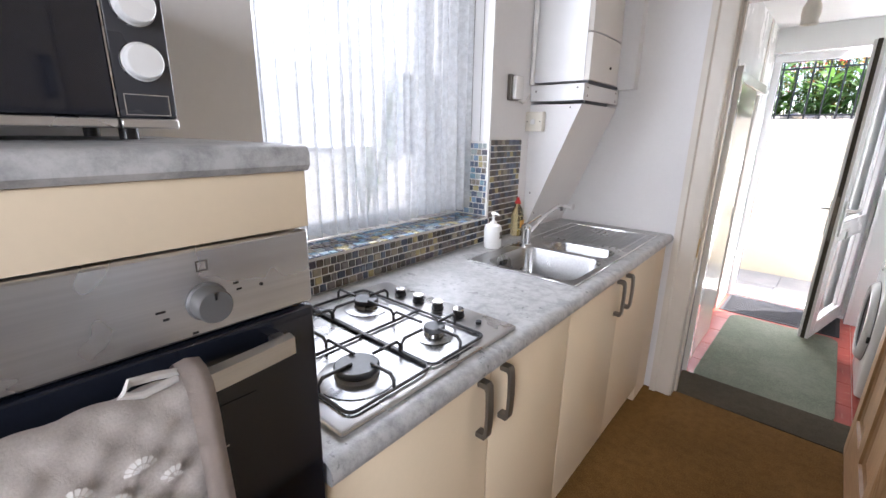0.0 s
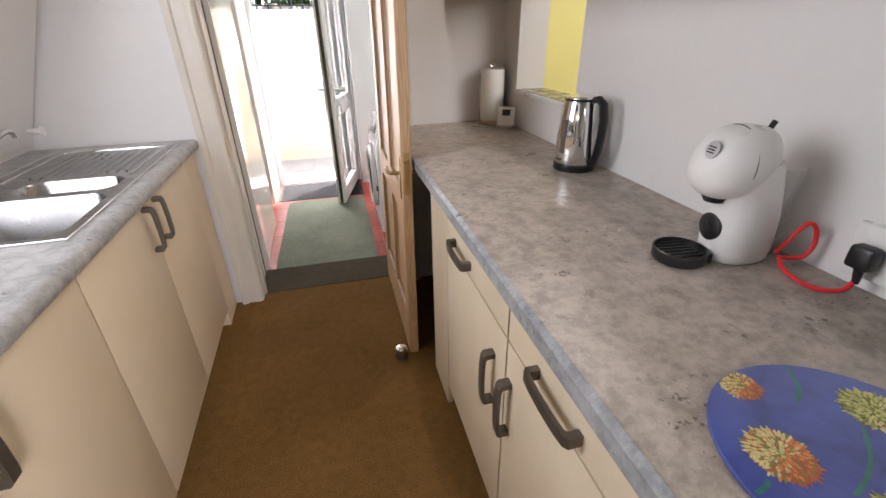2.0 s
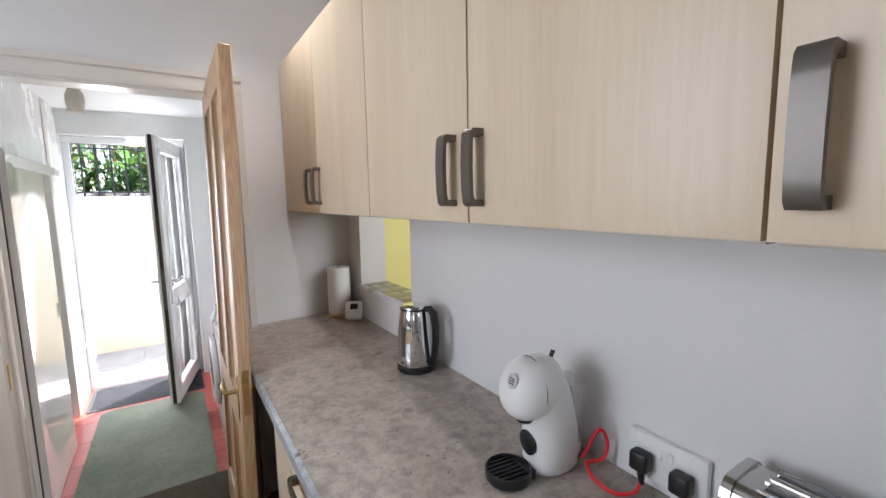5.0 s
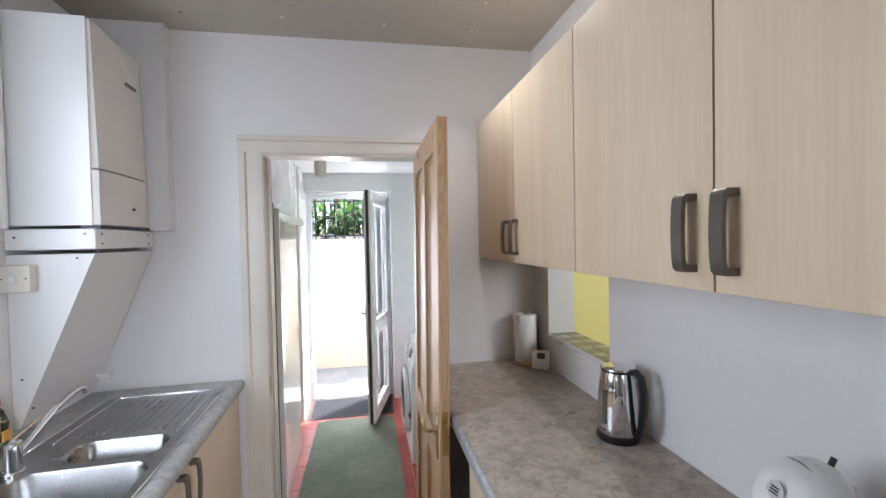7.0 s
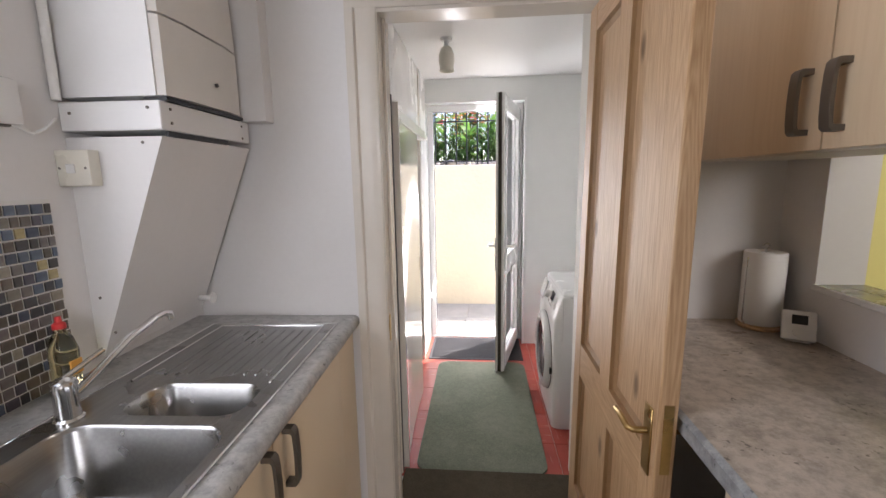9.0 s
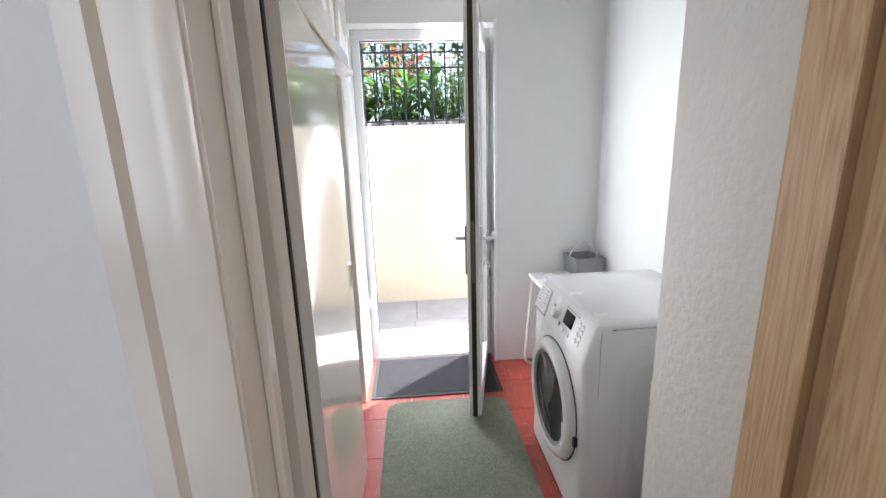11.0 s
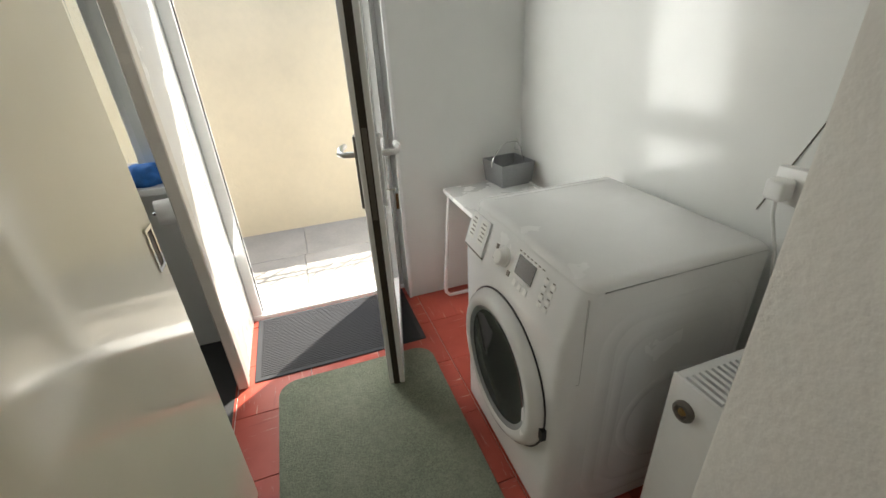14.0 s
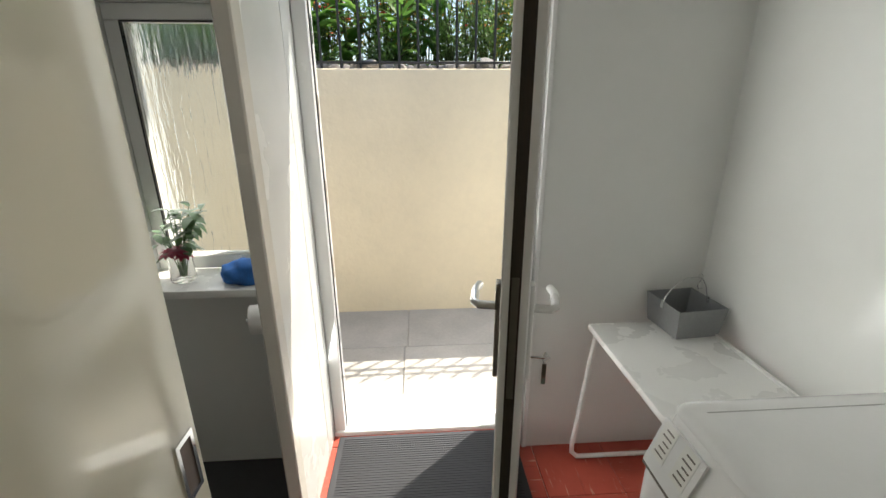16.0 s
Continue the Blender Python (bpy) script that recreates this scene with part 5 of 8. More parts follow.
def socket(label, y, z, slots=True):
    s = thing("wall_socket", label, "socket", (1.236, y, z), group="kitchen sockets")
    bm = block(1.219, 1.2365, y - 0.079, y + 0.079, z - 0.047, z + 0.047)
    soften(bm, 0.005, 2)
    part("plate", bm, WHITE_PLASTIC, s)
    for dy in (-0.036, 0.036):
        part("rocker_switch", block(1.2155, 1.219, y + dy * 0.3 - 0.006, y + dy * 0.3 + 0.006, z + 0.008, z + 0.03, soft=0.0015), WHITE_PLASTIC, s)
        if slots:
            for a, b, w, h in ((0, 0.012, 0.003, 0.006), (-0.011, -0.008, 0.005, 0.003), (0.011, -0.008, 0.005, 0.003)):
                part("pin_hole", block(1.2182, 1.2188, y + dy * 1.1 + a - w / 2, y + dy * 1.1 + a + w / 2, z - 0.004 + b - h / 2, z - 0.004 + b + h / 2), BLACK, s)
    return s


socket("white double socket with two black plugs", 0.721, 0.971, False)
socket("white double socket below the serving hatch", 1.76, 0.985)


def plug(y, z, name_label):
    bm = block(1.188, 1.2185, y - 0.019, y + 0.019, z - 0.022, z + 0.019)
    soften(bm, 0.007, 2)
    return bm


def coffee_machine():
    x, y, z = 1.112, 0.93, TOP
    c = thing("coffee_machine", "round white capsule coffee machine with a black drip tray", "coffee machine", (x, y, z))
    ax = Vector((-0.985, 0.12, 0)).normalized()        # the way it faces
    side = Vector((-ax.y, ax.x, 0))
    def egg(rows, wide):
        """A rounded body: rows of height, forward middle, half length, half width."""
        bm = bmesh.new()
        rings = []
        for h, mid, half, w in rows:
            ring = []
            for q in range(28):
                a = q * math.tau / 28
                ca, sa = math.cos(a), math.sin(a)
                ring.append(bm.verts.new(Vector((x, y, z + h)) + ax * (mid + half * math.copysign(abs(ca) ** 0.85, ca)) + side * (w * math.copysign(abs(sa) ** 0.85, sa))))
            rings.append(ring)
        for r, s in zip(rings, rings[1:]):
            for q in range(28):
                bm.faces.new((r[q], r[(q + 1) % 28], s[(q + 1) % 28], s[q]))
        bm.faces.new(rings[0][::-1]), bm.faces.new(rings[-1])
        return bm
    body = egg([(0.002, -0.008, 0.058, 0.046), (0.01, -0.008, 0.063, 0.051), (0.05, -0.008, 0.063, 0.054), (0.09, -0.007, 0.061, 0.054), (0.12, -0.002, 0.059, 0.054), (0.15, 0.006, 0.059, 0.055), (0.18, 0.016, 0.06, 0.056), (0.2, 0.022, 0.058, 0.055)], 1)
    part("body", body, WHITE_PLASTIC, c, "white plastic body")
    head = []
    for k in range(15):
        t = math.pi * (k + 0.35) / 15.0
        head.append((0.196 - 0.066 * math.cos(t), 0.045 + 0.012 * math.cos(t), 0.068 * math.sin(t) ** 0.75, 0.061 * math.sin(t) ** 0.75))
    hd = part("head", egg(head, 1), WHITE_PLASTIC, c, "white ball-shaped head")
    bm = bmesh.new()
    tube(bm, [Vector((x, y, z + 0.196)) + ax * 0.05 + side * 0.0605 * math.cos(q * math.tau / 32) + Vector((0, 0, 0.0665 * math.sin(q * math.tau / 32))) for q in range(32)], 0.001, 6, closed=True)
    part("seam", bm, SATIN, hd)
    m = Matrix.Translation(Vector((x, y, z))) @ Matrix(((ax.x, side.x, 0, 0), (ax.y, side.y, 0, 0), (0, 0, 1, 0), (0, 0, 0, 1)))
    def facing(profile, forward, up, tilt, sideways=0.0):
        return lathe(bmesh.new(), profile, (0, 0, 0), 28, m @ pose(forward, sideways, up, 0, tilt, 0))
    part("badge", facing([(0, 0), (0.016, 0), (0.016, 0.002), (0.012, 0.0025), (0, 0.0025)], 0.102, 0.223, 72, 0.012), surface("grey_badge", (0.55, 0.54, 0.55), 0.35), hd, "round grey badge with unreadable print")
    for dz in (-0.005, 0.0, 0.005):
        bm = bmesh.new()
        box(bm, 0.0022, 0.0032, -0.008, 0.008, dz - 0.0012, dz + 0.0012)
        bm.transform(m @ pose(0.1025, 0.012, 0.223, 0, -18, 0))
        part("badge_bar", bm, BLACK, hd)
    part("selector", facing([(0, 0), (0.027, 0), (0.027, 0.006), (0.023, 0.008), (0.011, 0.0085), (0.01, 0.011), (0, 0.0115)], 0.05, 0.068, 90), BLACK, c, "round black dial")
    part("nozzle", facing([(0, 0), (0.018, 0), (0.024, 0.012), (0, 0.013)], 0.062, 0.122, 0), BLACK, hd)
    bm = bmesh.new()
    bm2 = lathe(bm, [(0, 0), (0.046, 0), (0.05, 0.006), (0.05, 0.024), (0.047, 0.026), (0.046, 0.014), (0, 0.014)], (0, 0, 0), 32, m @ pose(0.105, 0, 0.001))
    tray = part("drip_tray", bm2, BLACK, c, "round black drip tray")
    for k in range(7):
        bm = bmesh.new()
        s = -0.036 + k * 0.012
        half = math.sqrt(0.045 ** 2 - s ** 2)
        box(bm, 0.105 - half, 0.105 + half, s - 0.002, s + 0.002, 0.017, 0.021)
        bm.transform(m)
        part("grid_bar", bm, BLACK, tray)
    bm = bmesh.new()
    box(bm, 0.055, 0.075, -0.03, 0.03, 0.002, 0.02)
    bm.transform(m)
    part("tray_mount", bm, BLACK, c)
    bm = bmesh.new()
    tube(bm, [m @ Vector(p) for p in ((-0.004, 0.0, 0.245), (-0.01, 0.0, 0.258), (-0.014, 0, 0.266))], 0.005, 10)
    part("lever", bm, BLACK, hd)
    tank = bmesh.new()
    lathe(tank, [(0, 0), (0.036, 0), (0.038, 0.01), (0.044, 0.14), (0.044, 0.145), (0.042, 0.145), (0.036, 0.012), (0, 0.008)], (0, 0, 0), 28, m @ pose(-0.085, -0.03, 0.03))
    t = part("water_tank", tank, TANK, c, "clear plastic water tank")
    t.visible_shadow = False
    part("tank_foot", lathe(bmesh.new(), [(0, 0), (0.036, 0), (0.036, 0.028), (0, 0.028)], (0, 0, 0), 24, m @ pose(-0.08, -0.03, 0.001)), WHITE_PLASTIC, c)
    red = surface("red_cable", (0.75, 0.03, 0.035), 0.4, var=0.05)
    bm = bmesh.new()
    tube(bm, flowing([(1.165, 0.875, 0.925), (1.175, 0.868, 0.95), (1.185, 0.86, 0.98), (1.195, 0.854, 0.992), (1.205, 0.847, 0.98), (1.208, 0.843, 0.95), (1.2, 0.848, 0.925), (1.185, 0.857, 0.92), (1.165, 0.865, 0.92)]), 0.0042, 8)
    tube(bm, flowing([(1.165, 0.865, 0.92), (1.15, 0.84, 0.91), (1.145, 0.80, 0.9055), (1.155, 0.772, 0.9055), (1.18, 0.757, 0.91), (1.196, 0.756, 0.925)]), 0.0042, 8)
    part("cable", bm, red, c, "red mains cable")
    p = part("plug", plug(0.762, 0.968, ""), BLACK, c, "black mains plug")
    part("plug_tail", rod(bmesh.new(), (1.197, 0.757, 0.947), (1.196, 0.754, 0.922), 0.008, 0.005, seg=12), BLACK, p)


coffee_machine()


def toaster():
    z = TOP
    t = thing("toaster", "long chrome four-slice toaster with a black base", "toaster", (1.15, 0.38, z))
    y0, y1 = 0.185, 0.572
    x0, x1 = 1.088, 1.215
    xm = (x0 + x1) / 2
    def shell(lo, hi, out):
        pts = []
        for k in range(21):
            a = math.pi * (k / 20)
            ca, sa = math.cos(a), math.sin(a)
            pts.append((xm - (x1 - x0 + 2 * out) / 2 * math.copysign(abs(ca) ** 0.36, ca), z + 0.03 + (0.149 + out) * sa ** 0.62))
        return prism(bmesh.new(), pts, "y", lo, hi)
    part("body", shell(y0 + 0.012, y1 - 0.012, 0.0), TOASTER_STEEL, t, "polished chrome shell")
    for a, b in ((y1 - 0.014, y1), (y0, y0 + 0.014)):
        part("end_cap", soften(shell(a, b, 0.004), 0.003, 2), TOASTER_STEEL, t)
    part("base", soften(block(x0 - 0.006, x1 + 0.004, y0 - 0.002, y1 + 0.004, z + 0.012, z + 0.034), 0.005, 2), BLACK, t, "black plastic base")
    for x in (x0 + 0.012, x1 - 0.012):
        for y in (y0 + 0.02, y1 - 0.016):
            part("foot", rod(bmesh.new(), (x, y, z + 0.0005), (x, y, z + 0.014), 0.011, seg=14), BLACK, t)
    part("corner_foot", soften(block(x0 - 0.014, x0 + 0.02, y1 - 0.03, y1 + 0.01, z + 0.014, z + 0.036), 0.006, 2), BLACK, t)
    for x in (xm - 0.024, xm + 0.024):
        part("slot", block(x - 0.012, x + 0.012, y0 + 0.045, y1 - 0.045, z + 0.172, z + 0.1795), BLACK, t, "long dark bread slot")
        for dx in (-0.014, 0.014):
            part("slot_rim", block(x + dx - 0.0018, x + dx + 0.0018, y0 + 0.04, y1 - 0.04, z + 0.178, z + 0.184, soft=0.0008), TOASTER_STEEL, t)
    part("lettering_bar", block(x0 - 0.0035, x0 + 0.004, y1 - 0.10, y1 - 0.05, z + 0.046, z + 0.052), surface("print_grey", (0.25, 0.25, 0.26), 0.4), t)
    part("window_plate", block(x0 - 0.001, x0 + 0.006, 0.30, 0.345, z + 0.1, z + 0.125), BLACK, t)
    bm = bmesh.new()
    tube(bm, [(1.2, 0.678, 0.95), (1.195, 0.668, 0.925), (1.19, 0.65, 0.908), (1.195, 0.62, 0.905), (1.2, 0.58, 0.906)], 0.0035, 8)
    part("cable", bm, BLACK, t)
    part("plug", plug(0.681, 0.964, ""), BLACK, t, "black mains plug")


toaster()


def flower_board():
    cx, cy, z, r = 0.868, 0.505, TOP + 0.0005, 0.147
    b = thing("worktop_saver", "round blue glass worktop saver with painted flowers", "chopping board", (cx, cy, z))
    blue = surface("blue_painted_glass", (0.055, 0.085, 0.33), 0.1, var=0.35, scale=14.0, grain=60, relief=0.0, coat=0.8, rough_var=0.03)
    part("disc", lathe(bmesh.new(), [(0, 0), (r - 0.001, 0), (r, 0.0015), (r, 0.0045), (r - 0.0015, 0.006), (0, 0.006)], (cx, cy, z), 72), blue, b)
    stem = surface("stem_green", (0.02, 0.15, 0.14), 0.2, var=0.2, scale=60, coat=0.6)
    paints = {
        "lime": surface("petal_lime", (0.55, 0.55, 0.16), 0.2, var=0.35, scale=120, grain=500, relief=0.0, coat=0.5),
        "straw": surface("petal_straw", (0.66, 0.58, 0.24), 0.2, var=0.3, scale=140, grain=500, relief=0.0, coat=0.5),
        "moss": surface("petal_moss", (0.20, 0.21, 0.05), 0.2, var=0.3, scale=140, relief=0.0, coat=0.5),
        "rust": surface("petal_rust", (0.42, 0.12, 0.045), 0.2, var=0.35, scale=120, grain=500, relief=0.0, coat=0.5),
        "orange": surface("petal_orange", (0.66, 0.24, 0.06), 0.2, var=0.35, scale=120, grain=500, relief=0.0, coat=0.5),
        "mint": surface("petal_mint", (0.42, 0.56, 0.28), 0.2, var=0.3, scale=120, grain=500, relief=0.0, coat=0.5),
    }
    # place on the disc, size, and the paints from the lit side to the shaded side, over a darker ground
    spots = [(-0.08, 0.03, 0.036, "straw", "orange", "rust"), (0.08, 0.047, 0.036, "lime", "straw", "rust"), (-0.028, -0.07, 0.043, "lime", "straw", "rust"),
             (0.082, -0.08, 0.036, "mint", "mint", "moss"), (-0.038, 0.122, 0.026, "straw", "orange", "rust")]

    def kept(u, w):
        """Nothing is painted past the rim of the disc."""
        far = math.hypot(u - cx, w - cy)
        k = min(1.0, (r - 0.002) / far) if far else 1.0
        return cx + (u - cx) * k, cy + (w - cy) * k

    for k, (dx, dy, rr, lit, middle, dark) in enumerate(spots):
        rng = random.Random(k)
        bm = bmesh.new()
        n = 90
        ring = [kept(cx + dx + rr * rng.uniform(0.86, 0.98) * math.cos(q * math.tau / n), cy + dy + rr * rng.uniform(0.86, 0.98) * math.sin(q * math.tau / n)) for q in range(n)]
        bm.faces.new([bm.verts.new((*p, z + 0.0063)) for p in ring])
        f = part("flower", bm, paints["moss" if lit != "straw" else "rust"], b, "painted flower head in yellow, green and rust")
        heaps = {name: bmesh.new() for name in {lit, middle, dark, "moss"}}
        for level, out in enumerate((1.02, 0.9, 0.76, 0.6, 0.44, 0.28, 0.14)):
            count = int(44 * out) + 6
            for q in range(count):
                a = q * math.tau / count + rng.uniform(-0.08, 0.08)
                far = rr * out * rng.uniform(0.9, 1.06)
                near, half = max(0.0, far - rr * 0.2), 0.9 * math.pi * rr * out / count
                side = 0.35 * math.cos(a) * out - 0.9 * math.sin(a) * out + rng.uniform(-0.3, 0.3)
                tone = lit if side < 0.15 else middle if side < 0.55 else dark
                if rng.random() < 0.14 or (level == 6 and rng.random() < 0.6):
                    tone = "moss"
                c, sn = math.cos(a), math.sin(a)
                pts = [(near, 0.0), (far * 0.86, -half), (far, -half * 0.3), (far, half * 0.3), (far * 0.86, half)]
                pts = [kept(cx + dx + u * c - w * sn, cy + dy + u * sn + w * c) for u, w in pts]
                heap = heaps[tone]
                heap.faces.new([heap.verts.new((*p, z + 0.00635 + level * 0.00005)) for p in pts])
        for name, heap in heaps.items():
            part("petals", heap, paints[name], f)
    for x0, y0, x1, y1, bend in ((0.04, 0.032, -0.052, -0.024, 0.008), (-0.068, -0.085, -0.112, -0.092, 0.004), (-0.118, 0.01, -0.142, 0.003, 0.002), (0.062, -0.112, 0.028, -0.14, 0.004), (0.05, 0.132, 0.007, 0.082, 0.006), (0.117, -0.018, 0.084, -0.038, 0.003)):
        bm = bmesh.new()
        a, c = Vector((cx + x0, cy + y0)), Vector((cx + x1, cy + y1))
        across = Vector((-(c - a).y, (c - a).x)).normalized()
        rows = []
        for q in range(9):
            u = q / 8
            p = a.lerp(c, u) + across * bend * math.sin(math.pi * u)
            rows.append([bm.verts.new((*kept(*(p + across * o)), z + 0.0062)) for o in (-0.0024, 0.0024)])
        for p, q in zip(rows, rows[1:]):
            bm.faces.new((p[0], p[1], q[1], q[0]))
        part("stem", bm, stem, b)


flower_board()


def corner_things():
    k = thing("kitchen_roll_holder", "kitchen paper roll on a wire and wood holder", "kitchen roll", (1.155, 2.45, TOP))
    x, y = 1.15, 2.43
    part("base", lathe(bmesh.new(), [(0, 0), (0.064, 0), (0.066, 0.003), (0.066, 0.01), (0.062, 0.013), (0, 0.013)], (x, y, TOP + 0.001), 32), PINE, k)
    paper = surface("paper_roll", (0.84, 0.83, 0.80), 0.85, var=0.03, grain=50, relief=0.3)
    part("roll", lathe(bmesh.new(), [(0.02, 0.0), (0.058, 0.0), (0.06, 0.004), (0.06, 0.236), (0.058, 0.24), (0.02, 0.24), (0.02, 0.0)], (x, y, TOP + 0.016), 36), paper, k, "white paper roll")
    bm = bmesh.new()
    tube(bm, [(x, y, TOP + 0.013), (x, y, TOP + 0.262), (x + 0.012, y, TOP + 0.275), (x, y, TOP + 0.285), (x - 0.012, y, TOP + 0.275), (x - 0.003, y, TOP + 0.265)], 0.0028, 8)
    part("spindle", bm, CHROME, k)
    bm = bmesh.new()
    tube(bm, [(x - 0.055, y - 0.02, TOP + 0.012), (x - 0.07, y - 0.025, TOP + 0.03), (x - 0.07, y - 0.025, TOP + 0.24)], 0.0028, 8)
    part("side_wire", bm, CHROME, k)
    t = thing("room_thermostat", "white wireless thermostat with a small display, leaning on the wall", "thermostat", (1.18, 2.29, TOP))
    m = pose(1.175, 2.29, TOP + 0.048, 0, 0, -28) @ pose(0, 0, 0, -22, 0, 0)
    def put(bm):
        bm.transform(m)
        return bm
    part("case", put(soften(block(-0.042, 0.042, -0.012, 0.012, -0.042, 0.048), 0.006, 2)), WHITE_PLASTIC, t)
    part("display", put(block(-0.018, 0.02, -0.0135, -0.0122, 0.006, 0.034)), BLACK, t, "dark display")
    part("dial", put(lathe(bmesh.new(), [(0, 0), (0.015, 0), (0.015, 0.004), (0, 0.005)], (0, -0.012, -0.018), 24, pose(0, 0, 0, 90, 0, 0))), WHITE_PLASTIC, t)
    part("foot", put(block(-0.03, 0.03, 0.004, 0.04, -0.046, -0.04)), WHITE_PLASTIC, t)


corner_things()


def ceiling_fittings():
    d = thing("downlight", "lit round chrome spotlight recessed in the ceiling", "ceiling light", (0.784, 1.947, 2.55))
    part("ring", lathe(bmesh.new(), [(0.028, -0.004), (0.032, -0.009), (0.042, -0.006), (0.044, 0.0), (0.028, 0.0), (0.028, -0.004)], (0.784, 1.947, 2.549), 32), CHROME, d)
    part("bulb", lathe(bmesh.new(), [(0, -0.002), (0.018, -0.002), (0.026, 0.0), (0, 0.0)], (0.784, 1.947, 2.549), 24), BULB, d, "glowing bulb")
    for x in (-0.42, 0.0, 0.445, 0.86):
        for y in (0.4, 0.8, 1.2, 1.55, 1.82, 2.08, 2.33):
            if abs(x - 0.784) + abs(y - 1.947) > 0.1:
                solid("ceiling_screw", lathe(bmesh.new(), [(0, -0.0025), (0.005, -0.002), (0.0065, 0.0), (0, 0.0)], (x + random.uniform(-0.008, 0.008), y + random.uniform(-0.012, 0.012), 2.5499), 10), SATIN if random.random() < 0.35 else WHITE_PLASTIC, "small screw head in the ceiling board", "screw", group="ceiling screws")


ceiling_fittings()


def microwave():
    m = thing("microwave", "black and silver microwave oven with two round knobs", "microwave", (-0.55, 0.08, 1.375), LEFT)
    x0, x1, y0, y1, z0, z1 = -0.76, -0.439, -0.12, 0.333, 1.393, 1.655
    part("case", soften(block(x0, x1 - 0.012, y0, y1, z0, z1), 0.004, 2), BLACK, m)
    part("door", soften(block(x1 - 0.012, x1, y0, y1 - 0.071, z0 + 0.014, z1), 0.002, 1), BLACK_GLASS, m, "black glass door")
    part("control_panel", soften(block(x1 - 0.012, x1, y1 - 0.069, y1, z0 + 0.014, z1), 0.002, 1), surface("anthracite_panel", (0.035, 0.038, 0.046), 0.3), m)
    part("lower_trim", soften(block(x1 - 0.014, x1 + 0.003, y0, y1 - 0.071, z0, z0 + 0.013), 0.002, 1), STEEL, m, "brushed silver strip")
    part("lower_trim", soften(block(x1 - 0.014, x1 + 0.003, y1 - 0.069, y1, z0, z0 + 0.013), 0.002, 1), STEEL, m, "brushed silver strip")
    part("edge_line", block(x1 - 0.001, x1 + 0.001, y1 - 0.071, y1 - 0.0695, z0 + 0.014, z1), STEEL, m)
    for z in (1.478, 1.545):
        k = part("knob", lathe(bmesh.new(), [(0, 0), (0.0245, 0), (0.0245, 0.003), (0.0225, 0.005), (0.022, 0.016), (0.02, 0.019), (0, 0.0195)], (x1, y1 - 0.034, z), 36, pose(0, 0, 0, 0, 90, 0)), WHITE_PLASTIC, m, "silver-white round knob")
        part("ring", lathe(bmesh.new(), [(0.0245, 0), (0.0258, 0.002), (0.0245, 0.004)], (x1, y1 - 0.034, z), 36, pose(0, 0, 0, 0, 90, 0)), CHROME, k)
    bm = bmesh.new()
    for a, b, c, d in ((-0.061, -0.008, 1.41, 1.4112), (-0.061, -0.008, 1.436, 1.4372), (-0.061, -0.0598, 1.41, 1.437), (-0.0092, -0.008, 1.41, 1.437)):
        box(bm, x1, x1 + 0.0008, y1 + a, y1 + b, c, d)
    part("label_frame", bm, STEEL, m)
    for x in (x0 + 0.05, x1 - 0.05):
        for y in (y0 + 0.04, y1 - 0.05):
            part("foot", rod(bmesh.new(), (x, y, 1.3775), (x, y, z0), 0.012, seg=14), BLACK, m)


microwave()


